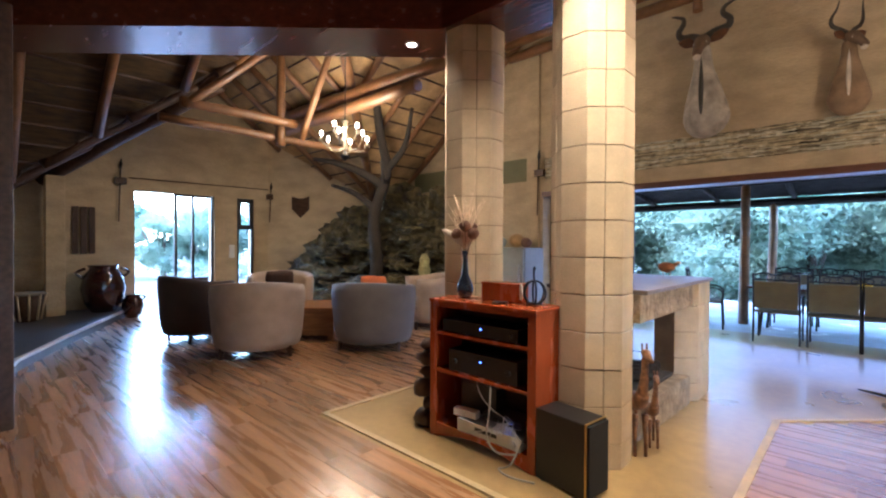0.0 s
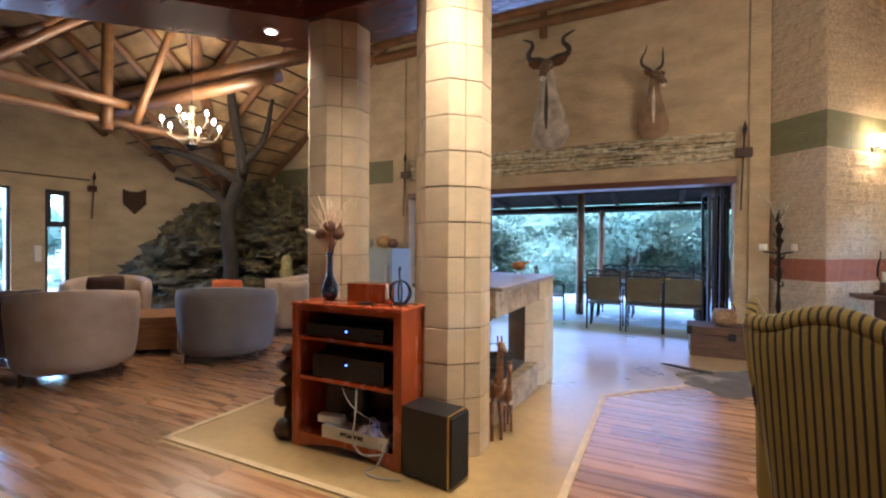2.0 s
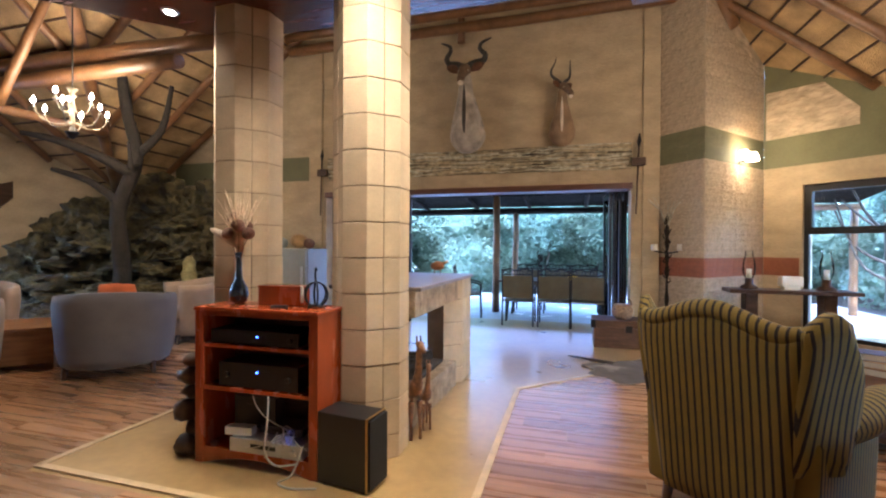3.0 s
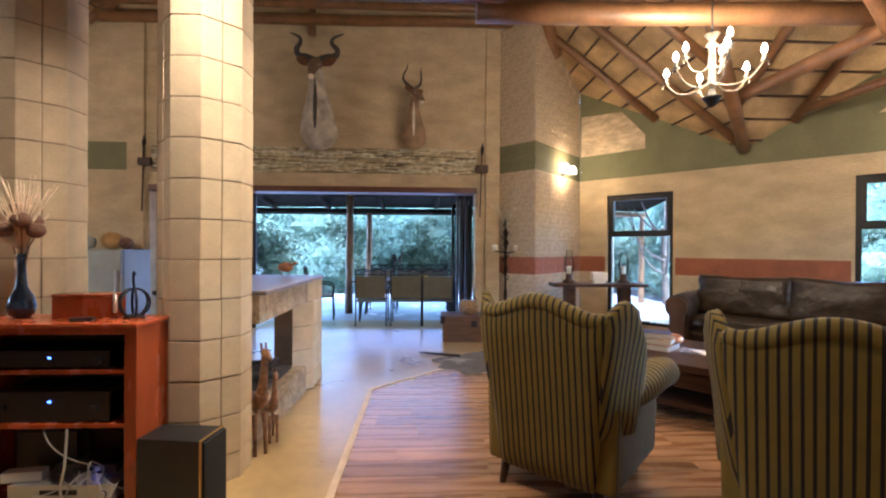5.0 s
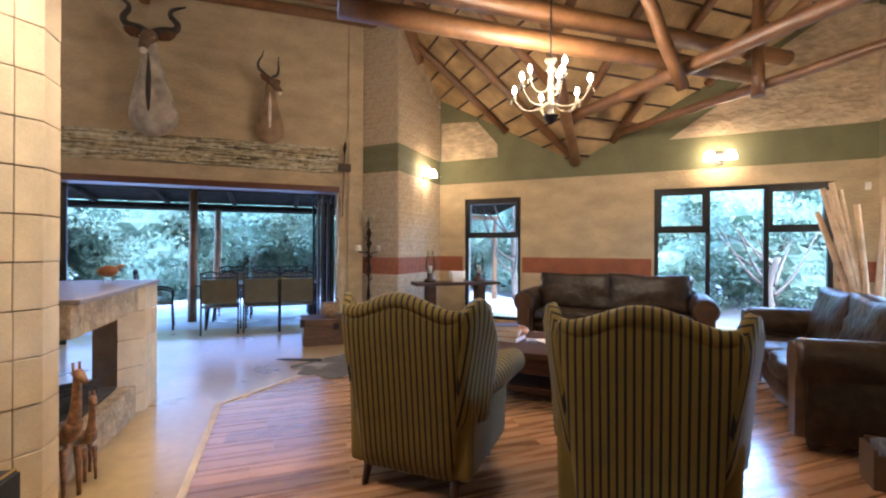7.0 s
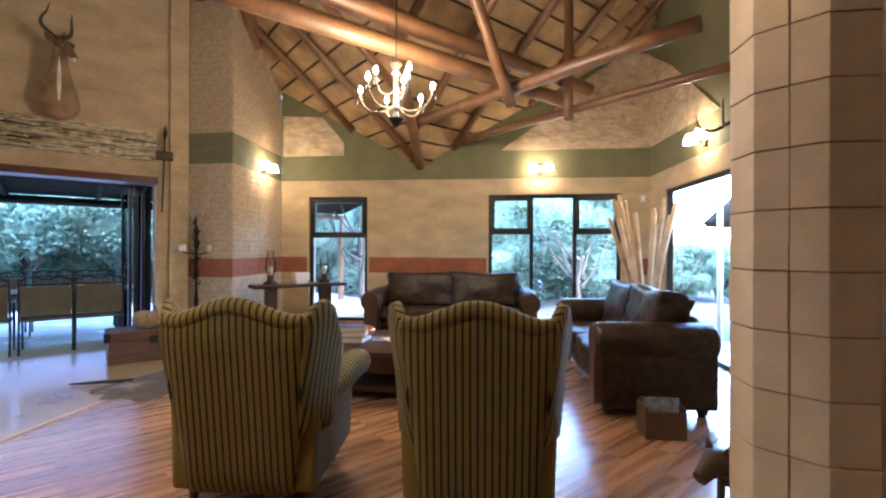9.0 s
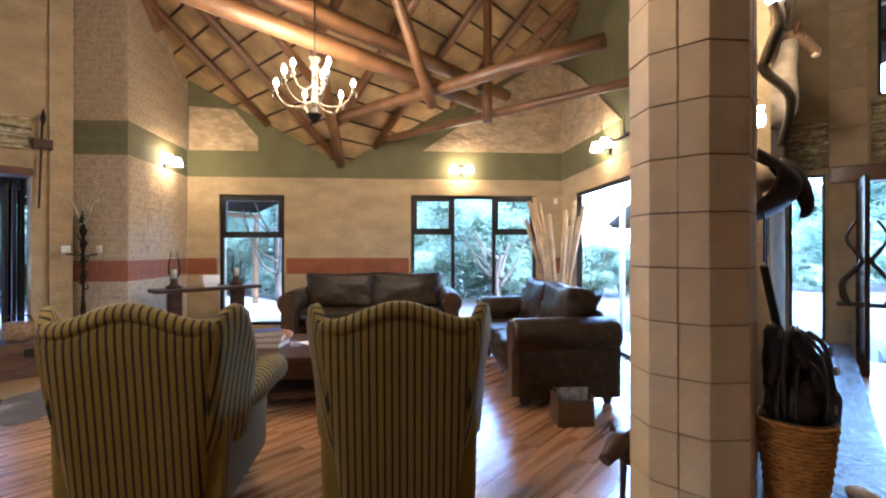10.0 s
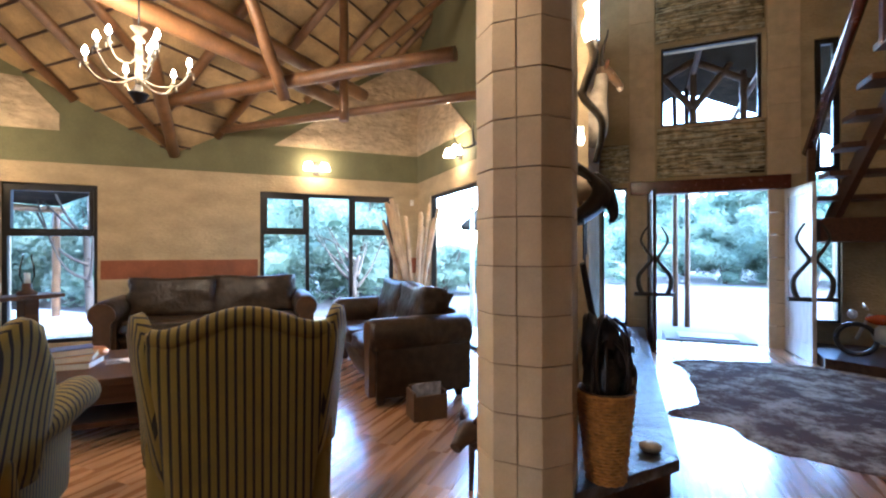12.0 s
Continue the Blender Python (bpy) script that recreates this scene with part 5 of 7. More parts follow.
def sconce(at, turn, label):
    """A two-light wall lamp; local -y is the room."""
    t = thing("wall_lamp", label, "wall lamp", at, turn, group="wall lamps")
    bm = bm_new()
    box(bm, -0.05, -0.02, -0.1, 0.05, 0.0, 0.1, 0.008)
    part("back_plate", bm, IRON, t)
    for s in (-1, 1):
        bm = bm_new()
        tube(bm, smooth_path([(0, -0.02, -0.03), (s * 0.06, -0.08, -0.07), (s * 0.13, -0.1, -0.04)], 5), 0.008, seg=6)
        part("arm", bm, IRON, t)
        bm = bm_new()
        lathe(bm, [(0.085, -0.06), (0.075, 0.0), (0.05, 0.06)], 16, (s * 0.13, -0.11, 0.02), closed=False)
        part("shade", bm, SHADE, t, "glowing white shade").visible_shadow = False
    p = pose(*at, 0, 0, turn) @ Vector((0, -0.13, 0.0))
    lamp("POINT", p, 5, 0.05)
    return t


sconce((2.33, 7.48, 2.66), 48, "lit two-shade wall lamp on the stone pillar")
q = on(S0, S1, 1.79, 0.03)
sconce((q.x, q.y, 2.70), -45, "lit two-shade wall lamp over the lounge window")
q = on(D0, D1, 2.47, 0.03)
sconce((q.x, q.y, 2.72), 225, "lit two-shade wall lamp over the lounge door")


def downlight(x, y, power, z=3.05, color=(1.0, 0.79, 0.54)):
    t = thing("downlight", "small recessed downlight in the loft timber, some added as fill", "downlight", (x, y, z), group="downlights")
    bm = bm_new()
    lathe(bm, [(0.055, -0.008), (0.06, 0.0), (0.04, 0.002)], 20)
    part("ring", bm, SILVER, t)
    bm = bm_new()
    lathe(bm, [(0.036, -0.010), (0.036, -0.007)], 16)
    part("lens", bm, glow("lit_lens", (1.0, 0.85, 0.6), 10), t, "glowing lens")
    lamp("SPOT", (x, y, z - 0.02), power, 0.04, color, target=(x, y, 0), cone=130, blend=0.8)


downlight(-2.83, 2.60, 26)
downlight(-1.0, 2.06, 52, 3.36)
# two unseen fill lamps, added for the bare floor and the hall column
downlight(-0.35, 2.86, 24)
downlight(1.55, 0.75, 7, color=WARM)

# ---- trophies on the north wall ----
HIDE_GREY = mat("grey_brown_hide", (0.40, 0.345, 0.27), 0.85, vary=0.4, scale=6, fine=120, bump=0.4, dist=0.006)
HIDE_TAN = mat("tan_hide", (0.27, 0.175, 0.095), 0.85, vary=0.3, scale=6, fine=120, bump=0.4, dist=0.006)
HORN = mat("dark_horn", (0.035, 0.028, 0.02), 0.45, vary=0.4, scale=20, fine=80, bump=0.5)


HIDE_WHITE = mat("white_hide", (0.62, 0.54, 0.42), 0.9, vary=0.2, scale=8, fine=120, bump=0.3, dist=0.005)
HIDE_FACE = mat("brown_face_hide", (0.15, 0.095, 0.055), 0.85, vary=0.3, scale=12, fine=120, bump=0.3, dist=0.004)
EAR = mat("rust_ear_hide", (0.12, 0.05, 0.022), 0.9, vary=0.3, scale=20)


def trophy(name, label, at, turn, k, hide, horn_pts, horn_r, ear=0.26, mane=True, face=0.0):
    """A plain shoulder mount: chest, neck, head, ears and horns in one shape; local -y is the room, the head turned by face."""
    bm = bm_new()

    def paint(first, index):
        bm.faces.ensure_lookup_table()
        for f in bm.faces[first:]:
            f.material_index = index

    neck = smooth_path([(0, 0.0, -1.03), (0, -0.10, -0.96), (0, -0.17, -0.74), (0, -0.25, -0.42), (0, -0.33, -0.14), (0, -0.36, 0.10)], 5)
    wide = [0.06, 0.14, 0.21, 0.255, 0.285, 0.30, 0.31, 0.315, 0.31, 0.30, 0.29, 0.275, 0.257, 0.238, 0.218, 0.198, 0.18, 0.162, 0.143, 0.132, 0.124, 0.118, 0.113, 0.108, 0.102, 0.085]
    tube(bm, [p * k for p in neck], [w * k for w in wide], seg=18)
    n = len(bm.faces)
    tube(bm, [Vector((0, p.y - 0.955 * w, p.z)) * k for p, w in list(zip(neck, wide))[5:22]], [(0.006 + 0.03 * math.sin(math.pi * i / 16)) * k for i in range(17)], seg=7)
    paint(n, 1 if mane else 3)
    n = len(bm.faces)
    for sx in (-1, 1):
        blob(bm, Vector((sx * 0.12, -0.19, -0.86)) * k, (0.13 * k, 0.13 * k, 0.13 * k), 2, 0.15)
    paint(n, 3)
    turned = Matrix.Translation(Vector((0, -0.36, 0.1)) * k) @ Matrix.Rotation(radians(face), 4, "Z")
    n = len(bm.faces)
    # a grey-brown face
    head = tube(bm, [p * k for p in smooth_path([(0, 0.06, 0.06), (0, -0.06, 0.06), (0, -0.20, -0.05), (0, -0.33, -0.19), (0, -0.36, -0.23)], 4)], [r * k for r in (0.06, 0.085, 0.1, 0.105, 0.105, 0.1, 0.094, 0.086, 0.078, 0.072, 0.067, 0.063, 0.06, 0.058, 0.055, 0.045, 0.02)], seg=14)
    paint(n, 5)
    n = len(bm.faces)
    head += tube(bm, [Vector(p) * k for p in ((0, -0.29, -0.225), (0, -0.335, -0.25), (0, -0.37, -0.25))], [0.04 * k, 0.05 * k, 0.03 * k], seg=10)
    head += tube(bm, [Vector(p) * k for p in ((-0.085, -0.165, 0.0), (0, -0.215, 0.02), (0.085, -0.165, 0.0))], [0.014 * k, 0.016 * k, 0.014 * k], seg=6)
    paint(n, 3)
    n = len(bm.faces)
    for sx in (-1, 1):
        lobe = [Vector((sx * (0.07 + ear * u), -0.02 + 0.03 * u, 0.06 + 0.10 * u)) * k for u in (0, 0.25, 0.55, 0.8, 1.0)]
        vs = tube(bm, lobe, [0.025 * k, 0.06 * k, 0.078 * k, 0.055 * k, 0.01 * k], seg=10)
        for v in vs:
            v.co.y = -0.02 * k + (v.co.y + 0.02 * k) * 0.35
        head += vs
    paint(n, 4)
    n = len(bm.faces)
    for sx in (-1, 1):
        pts = smooth_path([Vector((sx * x, y, z)) * k for x, y, z in horn_pts], 6)
        m = len(pts) - 1
        head += tube(bm, pts, [horn_r * k * (1 - 0.82 * (i / m) ** 1.3) * (1.06 if i % 2 else 0.96) for i in range(m + 1)], seg=10)
    paint(n, 1)
    bmesh.ops.transform(bm, matrix=turned, verts=head)
    for f in bm.faces:
        f.smooth = True
    ob = solid(name, bm, hide, label, "wall trophy", group="wall trophies", at=at, turn=turn)
    for m in (HORN, HIDE_TAN, HIDE_WHITE, EAR, HIDE_FACE):
        ob.data.materials.append(m)
    return ob


KUDU_HORN = [(0.045, -0.03, 0.12), (0.15, 0.04, 0.20), (0.30, 0.06, 0.24), (0.335, 0.02, 0.32), (0.26, -0.03, 0.40), (0.27, 0.0, 0.50), (0.36, 0.04, 0.57), (0.44, 0.04, 0.60)]
IMP_HORN = [(0.035, -0.02, 0.12), (0.11, 0.05, 0.22), (0.24, 0.08, 0.32), (0.27, 0.06, 0.44), (0.22, 0.0, 0.58), (0.20, -0.03, 0.72)]
trophy("kudu_trophy", "grey kudu shoulder mount with spiral horns", (-1.66, 7.28, 3.99), 0, 0.93, HIDE_GREY, KUDU_HORN, 0.06)
trophy("impala_trophy", "tan impala shoulder mount with ringed horns", (-0.17, 7.28, 3.68), 0, 0.64, HIDE_TAN, IMP_HORN, 0.045, 0.2, mane=False, face=38)

# reed screen over the opening: hundreds of thin sticks
REED_GAP = mat("dark_panel_backing", (0.02, 0.014, 0.009), 0.9, vary=0.2)
REED_DARK = mat("weathered_reed", (0.22, 0.18, 0.11), 0.85, vary=0.4, scale=12, fine=70, bump=0.5)
REED_TAN = mat("tan_reed", (0.44, 0.36, 0.21), 0.85, vary=0.4, scale=12, fine=70, bump=0.5)


def reed_panel(name, label, a, b, z0, z1, seed, off=0.03, n=260):
    t = thing(name, label, "reed panel", kind="")
    ln = (Vector(b) - Vector(a)).length
    rng = random.Random(seed)
    bm = bm_new()
    p, q = on(a, b, 0, 0.012), on(a, b, ln, 0.012)
    p2, q2 = on(a, b, 0, -0.004), on(a, b, ln, -0.004)
    prism(bm, [p, q, q2, p2], z0, z1)
    part("backing", bm, REED_GAP, t)
    bm = bm_new()
    for k in range(n):
        s0 = rng.uniform(-0.45, ln - 0.12)
        s1 = min(ln, s0 + rng.uniform(0.45, 1.0))
        s0 = max(0, s0)
        z = z0 + (z1 - z0) * ((k * 0.618034) % 1.0)
        first = len(bm.faces)
        pts = []
        for i in range(5):
            w = on(a, b, s0 + (s1 - s0) * i / 4, off + rng.uniform(-0.008, 0.014))
            pts.append((w.x, w.y, min(z1, max(z0, z + rng.uniform(-0.013, 0.013)))))
        tube(bm, pts, rng.uniform(0.008, 0.015), seg=5)
        bm.faces.ensure_lookup_table()
        for f in bm.faces[first:]:
            f.material_index = k % 3
    sticks = part("stick_layer", bm, REED, t)
    sticks.data.materials.append(REED_DARK)
    sticks.data.materials.append(REED_TAN)
    tagged(sticks, kind="stuff")
    return t


reed_panel("reed_panel", "long grey stick panel over the terrace opening", (0.84, 7.3), (-4.3, 7.3), 2.55, 2.94, 1, n=420)
reed_panel("reed_panel", "stick panel between the entrance door and high window", (7.4, -1.70), (7.4, -0.37), 2.42, 3.14, 2, n=230)
reed_panel("reed_panel", "stick panel above the high entrance window", (7.4, -1.70), (7.4, -0.35), 4.42, 5.6, 3, n=360)
reed_panel("reed_panel", "small stick panel above the side window", (7.4, 0.02), (7.4, 0.44), 2.38, 2.95, 4, n=110)

# ---- spears and hangings on the walls ----
def spear(at, turn, h, label):
    t = thing("wall_spear", label, "spear", at, turn, group="wall spears")
    bm = bm_new()
    tube(bm, [(0, -0.05, 0), (0.03, -0.06, h)], [0.012, 0.014], seg=7)
    part("shaft", bm, DARKWOOD, t)
    bm = bm_new()
    tube(bm, [(0.03, -0.06, h), (0.035, -0.06, h + 0.08), (0.04, -0.06, h + 0.2)], [0.012, 0.032, 0.004], seg=6)
    part("blade", bm, IRON, t)
    bm = bm_new()
    box(bm, -0.06, -0.07, h * 0.72, 0.13, 0.0, h * 0.72 + 0.12, 0.008)
    part("bracket", bm, DARKWOOD, t)
    return t


spear((0.90, 7.26, 1.85), 0, 1.0, "dark spear on a bracket at the opening's end")
spear((-4.42, 7.26, 1.9), 0, 1.0, "dark spear on a bracket at the opening's end")
spear((-10.28, 4.86, 1.85), 90, 0.75, "dark spear on a bracket in the west corner")
spear((-10.28, 1.93, 1.75), 90, 1.0, "dark spear on a bracket by the sliding door")
bm = bm_new()
tube(bm, [(-10.27, 2.1, 2.6), (-10.27, 4.85, 2.62)], 0.012, seg=6)
solid("curtain_rod", bm, DARKWOOD, "thin dark rod above the sliding door", "rod")
for i, yv in enumerate((1.30, 1.42, 1.54)):
    bm = bm_new()
    box(bm, -10.29, yv - 0.045, 1.15, -10.25, yv + 0.045, 2.0, 0.01)
    solid("carved_mask", bm, DARKWOOD, "tall dark carved wall panel", "carving", group="carved wall panels")
bm = bm_new()
box(bm, -10.29, 3.96, 1.03, -10.22, 4.06, 1.32, 0.015)
solid("wall_phone", bm, mat("white_wall_unit", (0.7, 0.68, 0.63), 0.4, vary=0.05), "white wall unit beside the sliding door", "wall unit")
q = on((-7.85, 7.3), (-10.3, 4.85), 2.68, 0.02)
bm = bm_new()
vs = [(-0.2, 0.25), (-0.07, 0.20), (0.07, 0.2), (0.2, 0.25), (0.2, -0.05), (0.0, -0.26), (-0.2, -0.05)]
lo = [bm.verts.new((x, -0.05, z)) for x, z in vs]
hi = [bm.verts.new((x, 0.0, z)) for x, z in vs]
bm.faces.new(lo)
bm.faces.new(hi[::-1])
for i in range(7):
    bm.faces.new((lo[i], hi[i], hi[(i + 1) % 7], lo[(i + 1) % 7]))
bmesh.ops.recalc_face_normals(bm, faces=bm.faces)
solid("hide_shield", bm, DARKWOOD, "dark hide shield on the wall above the rocks", "shield", at=(q.x, q.y, 2.22), turn=45)

# carved post with two candles and dry grass on the pillar
cp = thing("candle_sculpture", "dark carved post with two candles and dry grass", "candle holder", (1.30, 7.08, 0), 0)
bm = bm_new()
lathe(bm, [(0.14, 0), (0.12, 0.04), (0.02, 0.06), (0.02, 0.5), (0.032, 0.6), (0.018, 0.75), (0.016, 0.9), (0.036, 1.0), (0.018, 1.1), (0.03, 1.22), (0.016, 1.3), (0.038, 1.42), (0.02, 1.5), (0.042, 1.58), (0.016, 1.68), (0.03, 1.76), (0.006, 1.84)], 12)
for k in range(14):
    a, z = 2.4 * k, 0.85 + 0.07 * k
    tube(bm, smooth_path([(0.01 * math.cos(a), 0.01 * math.sin(a), z), (0.05 * math.cos(a), 0.05 * math.sin(a), z + 0.02), (0.06 * math.cos(a + 0.8), 0.06 * math.sin(a + 0.8), z + 0.07)], 3), [0.012, 0.012, 0.011, 0.01, 0.008, 0.006, 0.004], seg=5)
part("post", bm, MATTE_DARK, cp)
bm = bm_new()
tube(bm, [(-0.17, -0.02, 1.30), (0, -0.02, 1.27), (0.17, -0.02, 1.30)], 0.012, seg=6)
part("arm", bm, IRON, cp)
for s in (-1, 1):
    bm = bm_new()
    lathe(bm, [(0.045, 1.31), (0.045, 1.40)], 14, (s * 0.17, -0.02, 0))
    part("candle", bm, mat("cream_wax", (0.75, 0.7, 0.6), 0.5, vary=0.05), cp, "short cream candle")
bm = bm_new()
rng = random.Random(4)
for k in range(26):
    a = rng.uniform(0, 6.28)
    tube(bm, [(0, 0, 1.6), (0.1 * math.cos(a), 0.05 * math.sin(a), 1.9), (0.26 * math.cos(a), 0.12 * math.sin(a), 2.0 + rng.uniform(0, 0.16))], [0.004, 0.003, 0.002], seg=4)
part("dry_grass", bm, REED, cp)

# ---- things on the music cabinet ----
GLAZE = mat("dark_blue_glaze", (0.012, 0.018, 0.03), 0.15, vary=0.2, bump=0.02, coat=0.5)
DRY = mat("dried_flower", (0.62, 0.46, 0.30), 0.9, vary=0.35, scale=20, fine=90, bump=0.5)
DRYD = mat("dried_protea", (0.17, 0.085, 0.05), 0.9, vary=0.4, scale=20, fine=90, bump=0.6)
bm = bm_new()
lathe(bm, [(0.035, 0), (0.055, 0.02), (0.062, 0.06), (0.05, 0.11), (0.025, 0.16), (0.019, 0.22), (0.018, 0.30), (0.024, 0.335), (0.019, 0.33)], 24)
vz = solid("vase", bm, GLAZE, "slim dark blue glazed vase on the cabinet", "vase", at=(-2.12, 2.48, 0.97))
fl = thing("dried_flowers", "bunch of dried proteas and grasses in the vase", "dried flowers", (-2.12, 2.48, 1.28))
rng = random.Random(8)
for k in range(5):
    a = k * 1.3
    tip = Vector((0.075 * math.cos(a), 0.05 * math.sin(a), 0.13 + 0.05 * (k % 3)))
    bm = bm_new()
    tube(bm, [(0, 0, -0.1), tip * 0.5, tip], 0.004, seg=5)
    part("stem", bm, DRYD, fl)
    bm = bm_new()
    blob(bm, tip + Vector((0, 0, 0.02)), (0.042, 0.042, 0.04), 2, 0.35, 5, k)
    part("protea_head", bm, DRYD, fl)
bm = bm_new()
for k in range(60):
    a = rng.uniform(0, 6.28)
    r = rng.uniform(0.02, 0.15)
    h = rng.uniform(0.22, 0.45)
    tube(bm, [(0, 0, 0), (r * 0.4 * math.cos(a), r * 0.4 * math.sin(a), h * 0.6), (r * math.cos(a), r * math.sin(a), h)], [0.003, 0.006, 0.002], seg=4)
tagged(part("grass_plume", bm, DRY, fl), kind="stuff")
bm = bm_new()
tube(bm, smooth_path([(0, 0, 0.06), (-0.07, -0.02, 0.12), (-0.2, -0.03, 0.18)], 4), [0.012, 0.02, 0.026, 0.03, 0.03, 0.028, 0.024, 0.018, 0.006], seg=8)
part("dried_pod", bm, mat("pale_pod", (0.6, 0.5, 0.38), 0.8), fl)
bm = bm_new()
box(bm, -0.15, -0.06, 0, 0.15, 0.06, 0.11, 0.006)
rb_ = thing("wooden_box", "red wooden box on the cabinet", "box", (-1.80, 2.52, 0.97), 2)
part("body", bm, CHERRY, rb_)
bm = bm_new()
box(bm, -0.153, -0.063, 0.11, 0.153, 0.063, 0.125, 0.004)
part("lid", bm, CHERRY, rb_)
ck = thing("skeleton_clock", "black iron skeleton clock with a pale dial", "clock", (-1.535, 2.47, 0.97), -50)
bm = bm_new()
lathe(bm, [(0.05, 0), (0.05, 0.012), (0.02, 0.02)], 16)
part("base", bm, IRON, ck)
for z, r in ((0.08, 0.075),):
    for ang in (0, 60, 120):
        bm = bm_new()
        ring = [(r * math.cos(w), 0, z + r * math.sin(w)) for w in [2 * math.pi * i / 20 for i in range(21)]]
        tube(bm, ring, 0.006, seg=6)
        bmesh.ops.transform(bm, matrix=pose(0, 0, 0, 0, 0, ang), verts=bm.verts)
        part("ring", bm, IRON, ck)
bm = bm_new()
lathe(bm, [(0.05, 0), (0.052, 0.012)], 20)
bmesh.ops.transform(bm, matrix=pose(-0.02, -0.075, 0.08, 90, 0, 0), verts=bm.verts)
part("dial", bm, mat("pale_dial", (0.6, 0.58, 0.52), 0.4), ck, "pale round dial")
bm = bm_new()
tube(bm, smooth_path([(0, 0, 0.155), (-0.03, 0, 0.19), (-0.02, 0, 0.24), (0.02, 0, 0.23)], 4), 0.006, seg=6)
part("hook", bm, IRON, ck)
bm = bm_new()
box(bm, -0.05, -0.02, 0, 0.05, 0.02, 0.018, 0.005)
solid("remote_control", bm, BLACK, "small black remote control on the cabinet", "remote control", at=(-1.72, 2.36, 0.97), turn=15)
# dark carving on the floor behind the cabinet
wc = thing("wood_carving", "dark knobbly wood carving beside the cabinet", "carving", (-2.385, 2.36, 0))
for k, (x, yv, z, r) in enumerate(((0, 0, 0.06, 0.09), (0.02, 0.02, 0.17, 0.07), (-0.02, 0, 0.28, 0.085), (0.01, 0.01, 0.40, 0.065), (-0.01, 0, 0.50, 0.07), (0, 0, 0.6, 0.05))):
    bm = bm_new()
    blob(bm, (x, yv, z), (r, r, r * 0.9), 2, 0.5, 3, k)
    part("knob", bm, DARKWOOD, wc)


# ---- giraffe carvings by the hearth ----
CARVED = mat("carved_brown_wood", (0.20, 0.09, 0.035), 0.5, vary=0.6, scale=26, fine=60, bump=0.2)
def giraffe(at, turn, k, label):
    bm = bm_new()
    for x in (-0.09, 0.09):
        for yv in (-0.035, 0.035):
            tube(bm, [(x, yv, 0), (x * 0.95, yv, 0.12), (x * 0.9, yv * 0.9, 0.27)], [0.012, 0.013, 0.022], seg=7)
    tube(bm, smooth_path([(-0.12, 0, 0.30), (-0.04, 0, 0.33), (0.06, 0, 0.35), (0.12, 0, 0.42)], 4), [0.03, 0.05, 0.058, 0.06, 0.06, 0.06, 0.06, 0.058, 0.056, 0.052, 0.048, 0.044, 0.04], seg=10)
    tube(bm, smooth_path([(0.10, 0, 0.39), (0.14, 0, 0.52), (0.15, 0, 0.68)], 4), [0.042, 0.038, 0.034, 0.03, 0.027, 0.025, 0.023, 0.022, 0.022], seg=8)
    tube(bm, [(0.13, 0, 0.69), (0.17, 0, 0.695), (0.24, 0, 0.655)], [0.022, 0.028, 0.014], seg=8)
    for yv in (-0.015, 0.015):
        tube(bm, [(0.14, yv, 0.70), (0.135, yv, 0.75)], [0.006, 0.008], seg=5)
    tube(bm, [(-0.13, 0, 0.32), (-0.16, 0, 0.2)], [0.01, 0.006], seg=5)
    bmesh.ops.scale(bm, vec=(k, k, k), verts=bm.verts)
    for f in bm.faces:
        f.smooth = True
    return solid("giraffe_carving", bm, CARVED, label, "carving", group="giraffe carvings", at=(*at, 0), turn=turn)


giraffe((-1.11, 3.03), -48, 0.98, "carved brown wooden giraffe beside the hearth")
giraffe((-1.06, 3.2), -60, 0.7, "smaller carved wooden giraffe beside the hearth")
# guinea fowl ornament on the mantel
bm = bm_new()
blob(bm, (0, 0, 0.09), (0.075, 0.05, 0.05), 2)
tube(bm, [(0.06, 0, 0.11), (0.1, 0, 0.14), (0.12, 0, 0.13)], [0.02, 0.014, 0.004], seg=6)
for x in (-0.03, 0.03):
    tube(bm, [(x, 0, 0), (x, 0, 0.06)], 0.004, seg=5)
solid("metal_bird", bm, mat("rust_metal", (0.32, 0.12, 0.04), 0.6, metal=0.3, vary=0.4), "small rusty metal bird ornament on the mantel", "ornament", at=(-1.35, 4.45, 1.06), turn=10)
bm = bm_new()
lathe(bm, [(0.06, 0), (0.1, 0.02), (0.11, 0.03), (0.09, 0.025)], 20)
solid("ashtray", bm, BLACK, "flat black dish on the mantel", "dish", at=(-1.35, 3.3, 1.06))

# ---- fridge with bowls between the columns ----
fr = thing("bar_fridge", "pale grey bar fridge against the north wall", "fridge", (-4.72, 6.9, 0), 0)
bm = bm_new()
box(bm, -0.42, -0.28, 0.03, 0.42, 0.34, 1.30, 0.015)
part("body", bm, mat("grey_enamel", (0.25, 0.25, 0.22), 0.35, vary=0.08), fr)
bm = bm_new()
box(bm, -0.41, -0.325, 0.06, 0.41, -0.285, 1.28, 0.012)
d_ = part("door", bm, mat("pale_enamel", (0.29, 0.29, 0.25), 0.3, vary=0.08), fr)
bm = bm_new()
box(bm, 0.33, -0.36, 0.7, 0.36, -0.325, 1.0, 0.006)
part("handle", bm, SILVER, d_)
